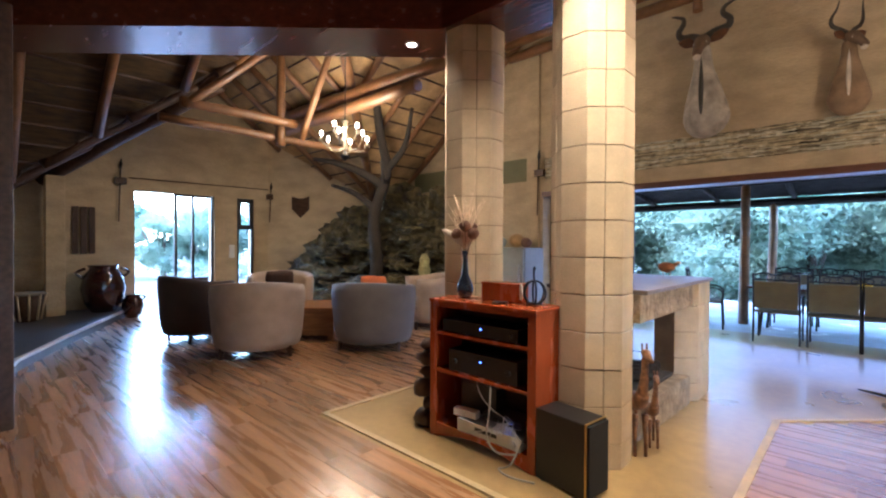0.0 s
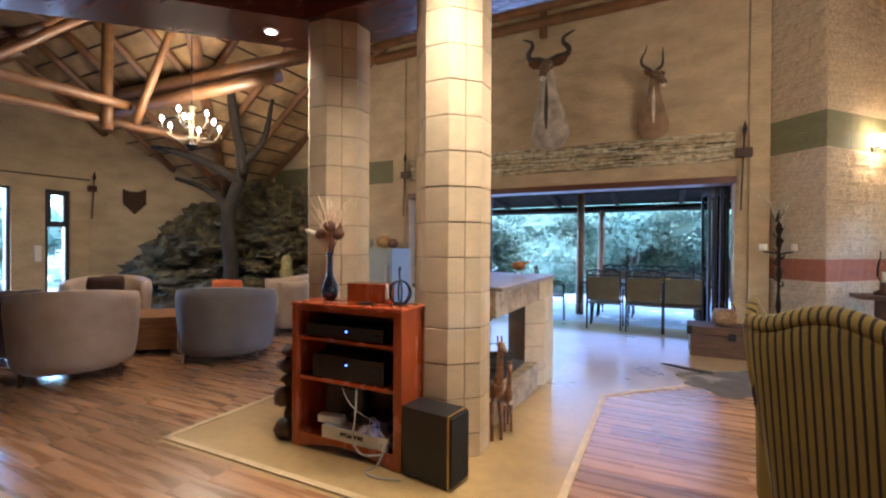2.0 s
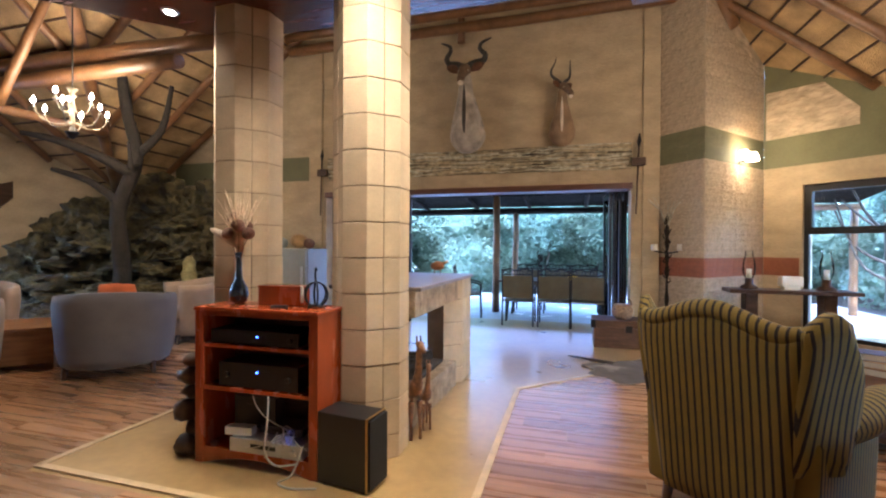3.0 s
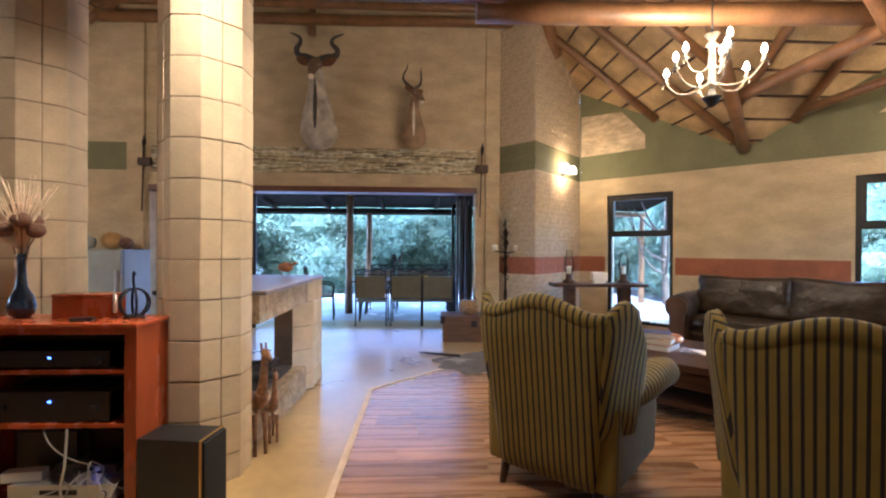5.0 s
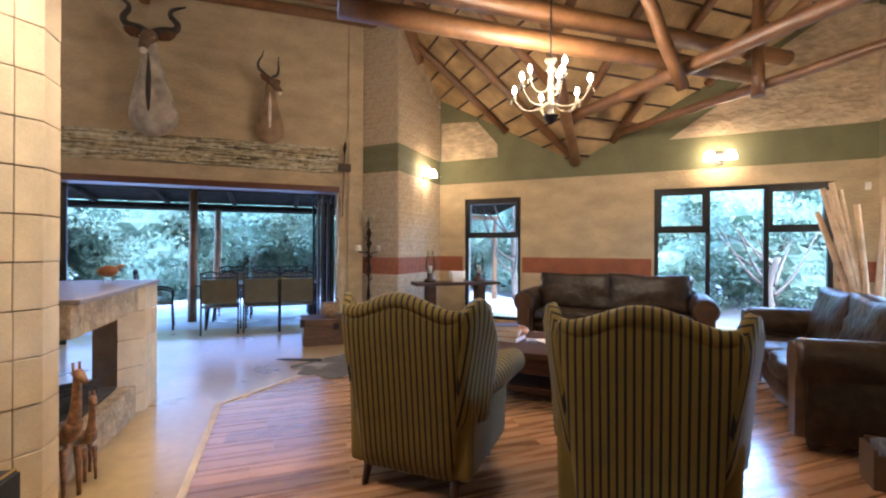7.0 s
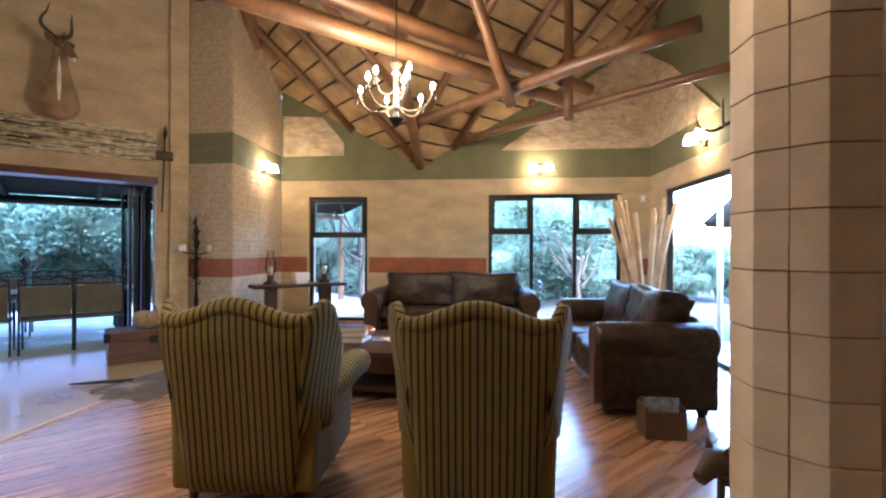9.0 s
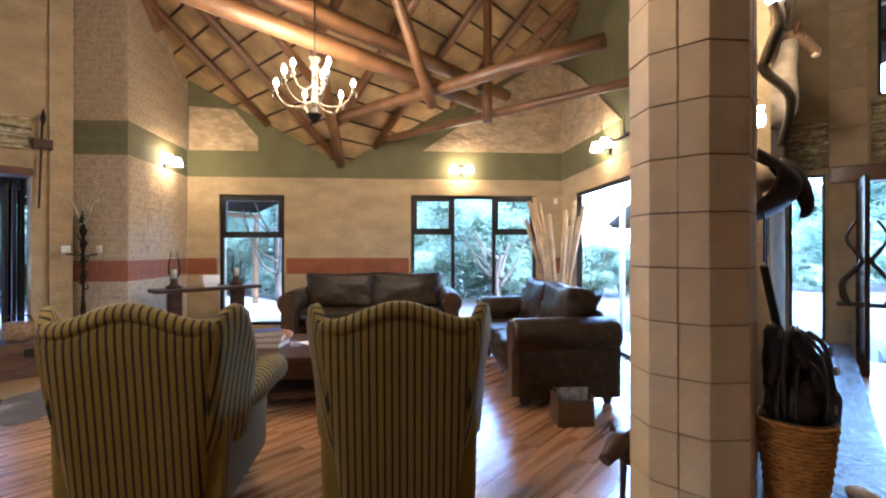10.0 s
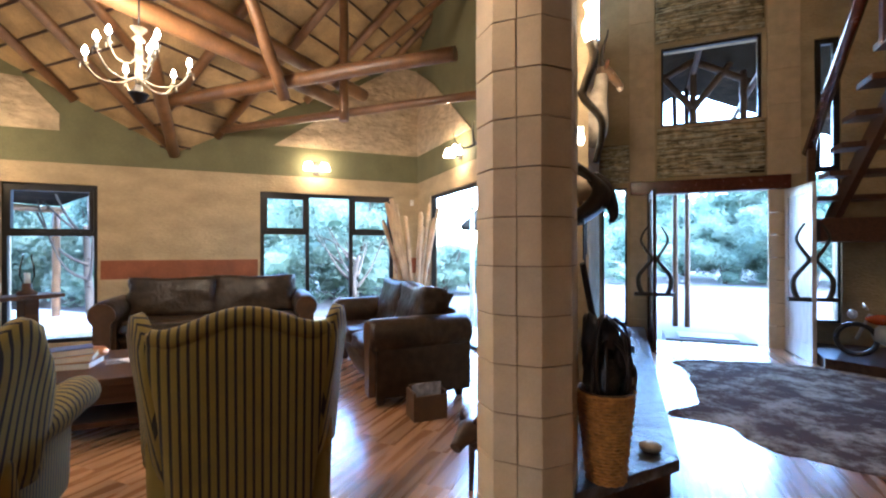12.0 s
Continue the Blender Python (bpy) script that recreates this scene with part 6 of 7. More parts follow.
for nm, lb, x, sz, m in (("gourd", "round brown gourd on the fridge", -4.62, (0.17, 0.14, 0.13), mat("gourd_skin", (0.42, 0.24, 0.08), 0.4, vary=0.35, scale=8)), ("gourd", "dark gourd on the fridge", -4.42, (0.1, 0.1, 0.09), DRYD), ("glass_jar", "clear glass jar on the fridge", -4.95, (0.09, 0.09, 0.1), mat("jar_glass", (0.35, 0.36, 0.33), 0.12, vary=0.1))):
    bm = bm_new()
    blob(bm, (0, 0, sz[2]), sz, 2, 0.08, 2, x)
    solid(nm, bm, m, lb, "gourd" if nm == "gourd" else "jar", at=(x, 6.85, 1.30))

# ---- hides on the floor ----
def hide_rug(name, label, at, turn, sx, sy, m):
    rng = random.Random(int(at[0] * 10))
    bm = bm_new()
    outline = []
    n = 44
    for k in range(n):
        a = 2 * math.pi * k / n
        legs = max(0, math.cos(2 * a - 0.2)) ** 2 * 0.35 * (0.4 + 0.6 * abs(math.cos(a)))
        r = 0.72 + 0.30 * abs(math.cos(2 * (a - 0.78))) ** 6 + 0.12 * noise.noise(Vector((math.cos(a) * 2, math.sin(a) * 2, at[0]))) + legs * 0.5
        outline.append((r * sx * math.cos(a), r * sy * math.sin(a)))
    c1 = bm.verts.new((0, 0, 0.016))
    hi = [bm.verts.new((x, y, 0.013)) for x, y in outline]
    lo = [bm.verts.new((x * 1.004, y * 1.004, 0.007)) for x, y in outline]
    for k in range(n):
        j = (k + 1) % n
        bm.faces.new((c1, hi[k], hi[j]))
        bm.faces.new((hi[k], lo[k], lo[j], hi[j]))
    bm.faces.new(lo[::-1])
    return solid(name, bm, m, label, "hide rug", at=(*at, 0), turn=turn)


def patch_mat(name, a, c, scale, cut, soft=0.04, grain=0.5):
    m = mat(name, a, 0.95, vary=0.25, scale=4, fine=140, bump=0.4, dist=0.004, spec=0.08)
    nt = m.node_tree
    b = nt.nodes["Principled BSDF"]
    src = b.inputs["Base Color"].links[0].from_socket
    n = nt.nodes.new("ShaderNodeTexNoise")
    n.inputs["Scale"].default_value, n.inputs["Detail"].default_value = scale, 10
    n.inputs["Roughness"].default_value = grain
    co_ = nt.nodes.new("ShaderNodeTexCoord")
    nt.links.new(co_.outputs["Object"], n.inputs[0])
    r = nt.nodes.new("ShaderNodeValToRGB")
    r.color_ramp.elements[0].position, r.color_ramp.elements[1].position = cut - soft, cut + soft
    mx = nt.nodes.new("ShaderNodeMixRGB")
    mx.inputs[2].default_value = (*c, 1)
    nt.links.new(n.outputs[0], r.inputs[0])
    nt.links.new(r.outputs[0], mx.inputs[0])
    nt.links.new(src, mx.inputs[1])
    nt.links.new(mx.outputs[0], b.inputs["Base Color"])
    return m


COW = patch_mat("cow_hide", (0.065, 0.034, 0.02), (0.42, 0.35, 0.27), 2.5, 0.54, 0.07, 0.76)
half = smooth_path([(1.3, 0.0, 0), (1.24, 0.45, 0), (1.0, 0.95, 0), (0.72, 0.88, 0), (0.3, 0.86, 0), (-0.3, 0.85, 0), (-0.6, 0.9, 0), (-0.92, 1.13, 0), (-1.07, 0.78, 0), (-1.3, 0.66, 0), (-1.47, 0.5, 0), (-1.56, 0.0, 0)], 5)
rim = [Vector(p) for p in half] + [Vector((p[0] + 0.05, -p[1] * 1.04, 0)) for p in list(half)[-2:0:-1]]
rim = [p * (1 + 0.05 * noise.noise(p * 4.0)) for p in rim]
bm = bm_new()
mid = bm.verts.new((0, 0, 0.016))
hi = [bm.verts.new((p.x, p.y, 0.013)) for p in rim]
lo = [bm.verts.new((p.x * 1.004, p.y * 1.004, 0.006)) for p in rim]
for k in range(len(rim)):
    j = (k + 1) % len(rim)
    bm.faces.new((mid, hi[j], hi[k]))
    bm.faces.new((hi[k], hi[j], lo[j], lo[k]))
bmesh.ops.recalc_face_normals(bm, faces=bm.faces)
solid("cow_hide", bm, COW, "brown and cream mottled cow hide on the hall floor", "hide rug", at=(5.05, -1.42, 0))
hide_rug("game_hide", "grey game hide lying at the edge of the boards", (0.75, 5.35), 35, 0.75, 0.5, patch_mat("game_hide", (0.13, 0.115, 0.10), (0.28, 0.25, 0.22), 3.0, 0.58))
bm = bm_new()
tube(bm, smooth_path([(0.45, 5.5, 0.02), (0.2, 5.6, 0.02), (-0.05, 5.72, 0.016)], 4), [0.02, 0.02, 0.019, 0.018, 0.017, 0.016, 0.014, 0.01, 0.005], seg=6)
solid("hide_tail", bm, HORN, "dark tail of the game hide", "hide rug")

# ---- dining set on the terrace ----
def dining_chair(at, turn):
    t = thing("dining_chair", "black iron dining chair with an olive sling back", "chair", (*at, -0.006), turn, group="dining chairs")
    for sx in (-0.26, 0.26):
        for nm, pts in (("leg", [(sx, -0.24, 0), (sx, -0.22, 0.44), (sx * 0.98, -0.30, 0.98)]), ("leg", [(sx, 0.24, 0), (sx, 0.22, 0.44)])):
            bm = bm_new()
            tube(bm, smooth_path(pts, 3), 0.014, seg=6)
            part(nm, bm, IRON, t)
        bm = bm_new()
        tube(bm, smooth_path([(sx, -0.24, 0.66), (sx * 1.05, 0.05, 0.68), (sx, 0.22, 0.62), (sx, 0.22, 0.44)], 4), 0.014, seg=6)
        part("arm", bm, IRON, t)
    SL = OLIVE
    bm = bm_new()
    box(bm, -0.25, -0.235, 0.42, 0.25, 0.23, 0.45, 0.01)
    part("seat", bm, SL, t)
    bm = bm_new()
    v = box(bm, -0.245, -0.012, 0.0, 0.245, 0.012, 0.38, 0.008)
    bmesh.ops.transform(bm, matrix=pose(0, -0.245, 0.49, 8, 0, 0), verts=bm.verts)
    part("backrest", bm, SL, t)
    bm = bm_new()
    tube(bm, smooth_path([(-0.26, -0.30, 0.95), (-0.13, -0.305, 0.985), (0, -0.305, 0.96), (0.13, -0.305, 0.985), (0.26, -0.30, 0.95)], 5), 0.012, seg=6)
    tube(bm, [(-0.26, -0.295, 0.89), (0.26, -0.295, 0.89)], 0.012, seg=6)
    for k in range(4):
        x = -0.2 + 0.133 * k
        ring = [(x + 0.035 * math.cos(w), -0.30, 0.925 + 0.028 * math.sin(w)) for w in [2 * math.pi * i / 12 for i in range(13)]]
        tube(bm, ring, 0.007, seg=5)
    part("crest", bm, IRON, t, "scrolled iron crest rail")
    return t


OLIVE = mat("olive_sling", (0.13, 0.11, 0.065), 0.85, vary=0.15, fine=200, bump=0.2)
dc = dining_chair((-0.90, 7.92), 0)
for x in (-0.30, 0.24):
    copy_thing(dc, pose(x, 7.92, -0.006, 0, 0, 0))
copy_thing(dc, pose(-1.95, 8.6, -0.006, 0, 0, -80))
for x in (-0.9, -0.3, 0.24):
    copy_thing(dc, pose(x, 9.55, -0.006, 0, 0, 180))
dt = thing("dining_table", "dark iron and glass dining table on the terrace", "dining table", (-0.33, 8.72, -0.006))
bm = bm_new()
box(bm, -1.0, -0.5, 0.71, 1.0, 0.5, 0.74, 0.01)
part("tabletop", bm, DARKWOOD, dt)
for sx in (-0.85, 0.85):
    for sy in (-0.4, 0.4):
        bm = bm_new()
        tube(bm, [(sx, sy, 0), (sx * 0.96, sy * 0.96, 0.35), (sx, sy, 0.71)], [0.022, 0.02, 0.025], seg=8)
        part("leg", bm, IRON, dt)
bm = bm_new()
for k in range(7):
    blob(bm, (0.05 * math.cos(k), 0.05 * math.sin(k), 0.06 + 0.012 * (k % 3)), (0.035, 0.035, 0.03), 1)
lathe(bm, [(0.04, 0), (0.1, 0.03), (0.12, 0.06)], 16)
solid("fruit_bowl", bm, mat("yellow_fruit", (0.6, 0.42, 0.03), 0.5, vary=0.2), "bowl of yellow fruit on the terrace table", "fruit bowl", at=(0.0, 8.6, 0.734))

# ---- lounge odds and ends ----
CHIMNEY = glass_mat("lamp_glass", 0.05, (0.93, 0.96, 0.96))
WAX = mat("cream_candle_wax", (0.72, 0.66, 0.55), 0.5, vary=0.05)


def hurricane(at, label):
    t = thing("hurricane_lamp", label, "lamp", at, group="hurricane lamps")
    bm = bm_new()
    lathe(bm, [(0.1, 0), (0.1, 0.03), (0.05, 0.06), (0.045, 0.14)], 16)
    part("base", bm, DARKWOOD, t)
    bm = bm_new()
    lathe(bm, [(0.045, 0.14), (0.075, 0.22), (0.07, 0.34), (0.045, 0.44), (0.05, 0.5)], 16, closed=False)
    part("glass_chimney", bm, CHIMNEY, t)
    bm = bm_new()
    lathe(bm, [(0.03, 0.14), (0.03, 0.26)], 12)
    part("candle", bm, WAX, t)
    return t


hurricane((2.22, 6.76, 0.82), "glass hurricane lamp on the console table")
hurricane((3.06, 6.74, 0.82), "glass hurricane lamp at the console table's end")
bm = bm_new()
box(bm, -0.12, -0.07, 0.04, 0.12, 0.07, 0.17, 0.03)
box(bm, -0.09, -0.05, 0, 0.09, 0.05, 0.045, 0.004)
solid("white_lantern", bm, mat("white_wax_block", (0.72, 0.68, 0.6), 0.5, vary=0.06), "white candle block on a dark stand", "candle", at=(2.68, 6.75, 0.82))
rng = random.Random(2)
BOOKC = [mat("book_cover_blue", (0.05, 0.06, 0.16), 0.5, vary=0.2), mat("book_cover_tan", (0.38, 0.25, 0.13), 0.6, vary=0.2), mat("book_cover_brown", (0.2, 0.1, 0.05), 0.6, vary=0.2)]
PAPER = mat("paper", (0.62, 0.6, 0.55), 0.8, vary=0.1)
z = 0.46
for k, (w, d, h) in enumerate(((0.36, 0.28, 0.05), (0.33, 0.25, 0.045), (0.28, 0.2, 0.05))):
    bk = thing("book", "thick hardback book in a pile on the coffee table", "book", (2.08, 3.98, z), -50 + 12 * k, group="books on the table")
    bm = bm_new()
    box(bm, -w / 2 + 0.004, -d / 2 + 0.006, 0.004, w / 2 - 0.006, d / 2 - 0.006, h - 0.004)
    part("page_block", bm, PAPER, bk)
    for zz in (0.0, h - 0.004):
        bm = bm_new()
        box(bm, -w / 2, -d / 2, zz, w / 2, d / 2, zz + 0.004)
        part("cover", bm, BOOKC[2 - k], bk)
    bm = bm_new()
    box(bm, -w / 2 - 0.004, -d / 2, 0, -w / 2, d / 2, h)
    part("spine", bm, BOOKC[2 - k], bk)
    z += h
for k in range(5):
    bm = bm_new()
    box(bm, -0.14, -0.1, 0, 0.14, 0.1, 0.006)
    solid("magazine", bm, PAPER if k % 2 else mat("glossy_print", (0.25, 0.27, 0.33), 0.25, vary=0.6, scale=14), "loose glossy magazine on the coffee table", "magazine", group="magazines on the table", at=(2.38 + 0.09 * k, 3.78 - 0.07 * k, 0.46 + 0.007 * k), turn=-30 + 25 * k)
for x, yv in ((2.32, 4.1), (2.85, 3.62)):
    bm = bm_new()
    lathe(bm, [(0.05, 0), (0.09, 0.03), (0.1, 0.06), (0.07, 0.09), (0.02, 0.1)], 18)
    solid("copper_bowl", bm, mat("copper", (0.55, 0.25, 0.12), 0.3, metal=0.8, vary=0.2), "small copper bowl with a lid on the table", "bowl", group="copper bowls", at=(x, yv, 0.46))


mg = thing("magazine_holder", "brown leather magazine holder against the sofa arm", "magazine holder", (3.31, 1.535, 0), -45)
ML = mat("tan_leather", (0.085, 0.042, 0.017), 0.5, vary=0.3, scale=8, fine=80, bump=0.2)
box_parts(mg, [("side_panel", (-0.14, -0.10, 0, -0.12, 0.10, 0.23), 0.004), ("side_panel", (0.12, -0.10, 0, 0.14, 0.10, 0.23), 0.004), ("front_panel", (-0.12, -0.10, 0, 0.12, -0.08, 0.20), 0.004), ("back_panel", (-0.12, 0.08, 0, 0.12, 0.10, 0.25), 0.004), ("bottom", (-0.12, -0.08, 0.0, 0.12, 0.08, 0.015), 0)], ML)
for k in range(4):
    bm = bm_new()
    box(bm, -0.105, -0.004, 0.015, 0.105, 0.004, 0.25 + 0.014 * k, 0)
    solid("magazine", bm, bpy.data.materials["glossy_print"], "magazine standing in the leather holder", "magazine", group="magazines in the holder", at=(3.31 - 0.024 * (k - 1.5), 1.535 - 0.024 * (k - 1.5), 0), turn=-45)

# bundle of pale poles in the lounge corner
bp = thing("pole_bundle", "tall pale peeled poles standing in a pot", "decoration", (6.18, 3.06, 0))
rng = random.Random(21)
PALE = mat("pale_peeled_wood", (0.52, 0.37, 0.22), 0.7, vary=0.25, scale=6, fine=50, bump=0.2)
bm = bm_new()
lathe(bm, [(0.16, 0), (0.22, 0.15), (0.22, 0.4), (0.17, 0.55), (0.18, 0.6)], 20)
part("pot", bm, mat("clay_pot", (0.2, 0.1, 0.05), 0.6, vary=0.3), bp)
for k in range(15):
    a = rng.uniform(0, 6.28)
    u = rng.uniform(-1, 1)
    h = rng.uniform(1.6, 2.15)
    bm = bm_new()
    ex = Vector((0.707 * u * 0.42, -0.707 * u * 0.42, 0)) + Vector((0.1 * math.cos(a), 0.1 * math.sin(a), 0))
    tube(bm, [(0.05 * math.cos(a), 0.05 * math.sin(a), 0.05), tuple(ex * 0.5 + Vector((0, 0, h * 0.55))), tuple(ex + Vector((0, 0, h)))], [0.03, 0.034, 0.03], seg=8)
    part("pole", bm, PALE, bp)
bm = bm_new()
box(bm, -0.03, -0.025, -0.05, 0.03, 0.0, 0.05, 0.006)
q = on(S0, S1, 0.12, 0.012)
solid("alarm_sensor", bm, mat("white_sensor", (0.72, 0.7, 0.66), 0.4), "small white alarm sensor in the lounge corner", "sensor", at=(q.x, q.y, 2.2), turn=-45)
q = on(D0, D1, 1.9, 0.03)
at_ = thing("horn_rack", "dark curved horns on the wall over the lounge door", "horns", (q.x, q.y, 2.75), 225)
for s in (-1, 1):
    bm = bm_new()
    tube(bm, smooth_path([(0, 0, 0), (s * 0.12, -0.12, -0.06), (s * 0.26, -0.2, 0.02), (s * 0.3, -0.22, 0.16)], 4), [0.022 - 0.0014 * i for i in range(13)], seg=7)
    part("horn", bm, HORN, at_)
bk = thing("wicker_basket", "round wicker basket on the wooden trunk", "basket", (0.66, 6.6, 0.37))
bm = bm_new()
lathe(bm, [(0.08, 0), (0.13, 0.04), (0.145, 0.12), (0.12, 0.18), (0.125, 0.2)], 20)
part("bowl", bm, mat("wicker", (0.30, 0.18, 0.08), 0.8, vary=0.4, scale=30, fine=90, bump=0.9), bk)
bm = bm_new()
tube(bm, smooth_path([(-0.12, 0, 0.18), (-0.08, 0, 0.27), (0.08, 0, 0.27), (0.12, 0, 0.18)], 4), 0.009, seg=6)
part("handle", bm, DARKWOOD, bk)

# small dark carved animal by the hall column
bm = bm_new()
blob(bm, (0, 0, 0.30), (0.17, 0.075, 0.085), 2, 0.1)
for x in (-0.1, 0.1):
    for yv in (-0.04, 0.04):
        tube(bm, [(x, yv, 0), (x * 0.9, yv, 0.27)], [0.015, 0.022], seg=6)
tube(bm, smooth_path([(0.10, 0, 0.33), (0.18, 0, 0.37), (0.25, 0, 0.35), (0.31, 0, 0.32)], 3), [0.05, 0.06, 0.066, 0.066, 0.06, 0.052, 0.045, 0.038, 0.034, 0.032], seg=10)
for s in (-1, 1):
    tube(bm, [(0.18, s * 0.04, 0.42), (0.17, s * 0.06, 0.47)], [0.02, 0.005], seg=6)
solid("boar_carving", bm, DARKWOOD, "dark carved wooden boar at the column's foot", "carving", at=(2.49, 0.775, 0), turn=166)

# ---- rock garden with a dead tree ----
rng = random.Random(31)
for k in range(110):
    s = rng.random()
    base = Vector((-9.6, 5.0)).lerp(Vector((-6.2, 7.0)), s)
    depth = rng.random()
    p = base + Vector((0.62, -0.78)) * depth * 1.1
    hh = (1 - depth) * (0.35 + 1.75 * min(1, s * 1.9)) + 0.1
    r = rng.uniform(0.16, 0.42)
    bm = bm_new()
    blob(bm, (0, 0, 0), (r, r * rng.uniform(0.7, 1.1), r * rng.uniform(0.28, 0.5)), 3, 0.75, 1.9, k * 1.3)
    for f in bm.faces:
        f.smooth = False
    solid("boulder", bm, ROCK, "dark mossy boulder piled in the rock garden", "boulder", group="rock garden boulders", at=(p.x, p.y, hh * rng.uniform(0.15, 1.0)), turn=rng.uniform(0, 360))
bm = bm_new()
for k in range(40):
    s = k / 39
    p = Vector((-9.9, 5.1)).lerp(Vector((-6.0, 7.2)), s)
    top = 0.4 + 1.95 * min(1, 2.0 * s) + 0.35 * noise.noise(Vector((s * 7, 1, 2)))
    for z in (0.15, 0.4, 0.65, 0.9):
        blob(bm, (p.x + 0.12 * math.sin(k * 2.1 + z * 9), p.y + 0.1 * math.cos(k * 1.7), top * z), (0.34, 0.30, 0.16 + 0.12 * top * 0.5), 3, 0.8, 2.4, k * 0.9 + z * 3)
for f in bm.faces:
    f.smooth = False
solid("rock_wall", bm, ROCK, "rough dark rock face behind the boulders", "rock face")
tree = thing("dead_tree", "bare grey tree trunk rising from the rocks", "tree", (-6.85, 5.35, 0))
bm = bm_new()
tube(bm, smooth_path([(0, 0, 0), (0.05, 0.0, 1.0), (-0.05, 0.02, 1.9), (0.22, 0.1, 2.7), (0.1, 0.05, 3.4), (0.35, -0.3, 4.2)], 5), [0.135 - 0.0026 * i for i in range(26)], seg=12, wobble=0.12, seed=4)
part("trunk", bm, BARK, tree)
for pts, r in (([(0.18, 0.08, 2.45), (-0.25, -0.2, 2.75), (-0.75, -0.45, 2.95), (-1.2, -0.6, 3.05)], 0.09), ([(0.0, 0.02, 2.0), (-0.5, -0.1, 2.35), (-1.1, -0.25, 2.55)], 0.08), ([(0.2, 0.1, 2.75), (0.5, 0.3, 3.2), (0.65, 0.35, 3.9)], 0.08), ([(0.25, 0.1, 2.6), (0.5, -0.2, 2.5), (0.62, -0.35, 2.85)], 0.05)):
    bm = bm_new()
    pp = smooth_path(pts, 5)
    tube(bm, pp, [r * (1 - 0.6 * i / (len(pp) - 1)) for i in range(len(pp))], seg=8, wobble=0.1)
    part("limb", bm, BARK, tree)
bm = bm_new()
lathe(bm, [(0.1, 0), (0.12, 0.1), (0.1, 0.3), (0.13, 0.42), (0.09, 0.5), (0.1, 0.62), (0.04, 0.72)], 14)
solid("stone_figure", bm, mat("mossy_stone", (0.30, 0.27, 0.12), 0.85, vary=0.4, scale=10), "pale mossy carved stone standing in the rocks", "stone ornament", at=(-6.1, 5.95, 0.45))

# ---- west corner: pots, drum, pale post ----
bm = bm_new()
prism(bm, [(-9.95, 0.85), (-9.65, 0.85), (-9.65, 1.1), (-9.95, 1.1)], 0.14, 2.45, 0.02)
solid("plaster_post", bm, PLASTER, "pale plastered post in the dark corner", "post", kind="structure")
POT = mat("dark_red_glaze", (0.035, 0.009, 0.007), 0.15, vary=0.3, bump=0.05, coat=0.4)
def pot(at, k, label):
    t = thing("glazed_pot", label, "pot", at, group="glazed pots")
    bm = bm_new()
    lathe(bm, [(0.16 * k, 0), (0.26 * k, 0.15 * k), (0.31 * k, 0.38 * k), (0.28 * k, 0.6 * k), (0.19 * k, 0.72 * k), (0.22 * k, 0.78 * k), (0.18 * k, 0.78 * k)], 26)
    part("body", bm, POT, t)
    for s in (-1, 1):
        bm = bm_new()
        tube(bm, smooth_path([(0, s * 0.28 * k, 0.58 * k), (0, s * 0.36 * k, 0.66 * k), (0, s * 0.24 * k, 0.73 * k)], 4), 0.025 * k, seg=7)
        part("handle", bm, POT, t)
pot((-9.75, 1.62, 0.14), 1.05, "large dark red glazed pot on the platform")
pot((-9.6, 2.02, 0.0), 0.55, "small dark red glazed pot by the sliding door")
pot((-9.95, 2.03, 0.0), 0.4, "little dark red glazed pot by the sliding door")
dm = thing("drum", "pale ribbed drum on the dark platform", "drum", (-9.35, 0.62, 0.14))
bm = bm_new()
lathe(bm, [(0.13, 0), (0.16, 0.1), (0.2, 0.42)], 18)
part("shell", bm, DARKWOOD, dm)
for k in range(9):
    a = 2 * math.pi * k / 9
    bm = bm_new()
    tube(bm, [(0.15 * math.cos(a), 0.15 * math.sin(a), 0.02), (0.21 * math.cos(a), 0.21 * math.sin(a), 0.42)], 0.014, seg=6)
    part("slat", bm, STRIPWOOD, dm)
bm = bm_new()
lathe(bm, [(0.22, 0.40), (0.22, 0.43), (0.2, 0.44)], 18)
part("skin", bm, CREAM, dm)

# ---- entrance hall ----
SLATE = mat("slate_plinth", (0.075, 0.082, 0.095), 0.22, vary=0.5, scale=7, fine=22, bump=0.8, dist=0.02)
pl = thing("hall_plinth", "low slate-topped plinth along the hall wall", "plinth", kind="structure")
bm = bm_new()
prism(bm, [(2.76, -0.19), (7.1, -0.14), (7.1, 0.24), (2.22, 0.24)], 0.0, 0.165)
part("brick_base", bm, TABLEWOOD, pl)
bm = bm_new()
prism(bm, [(2.715, -0.23), (7.12, -0.18), (7.12, 0.25), (2.16, 0.25)], 0.165, 0.23, 0.008)
part("slate_top", bm, SLATE, pl)
# open double doors
DOORW = mat("pale_door_wood", (0.50, 0.44, 0.40), 0.4, vary=0.15, scale=3, fine=50, stretch=(4, 4, 1))
bm = bm_new()
for z0, z1, y0, y1 in ((2.17, 2.36, -1.98, 0.0),):
    box(bm, 7.30, y0, z0, 7.42, y1, z1, 0.012)
solid("door_lintel", bm, VARNISH, "wavy-edged red-brown timber lintel over the doors", "lintel", kind="structure")
bm = bm_new()
for y0 in (-1.92, -0.34):
    box(bm, 7.36, y0, 0, 7.68, y0 + 0.09, 2.17, 0.004)
solid("door_frame", bm, TABLEWOOD, "brown timber door frame", "door frame", kind="structure")


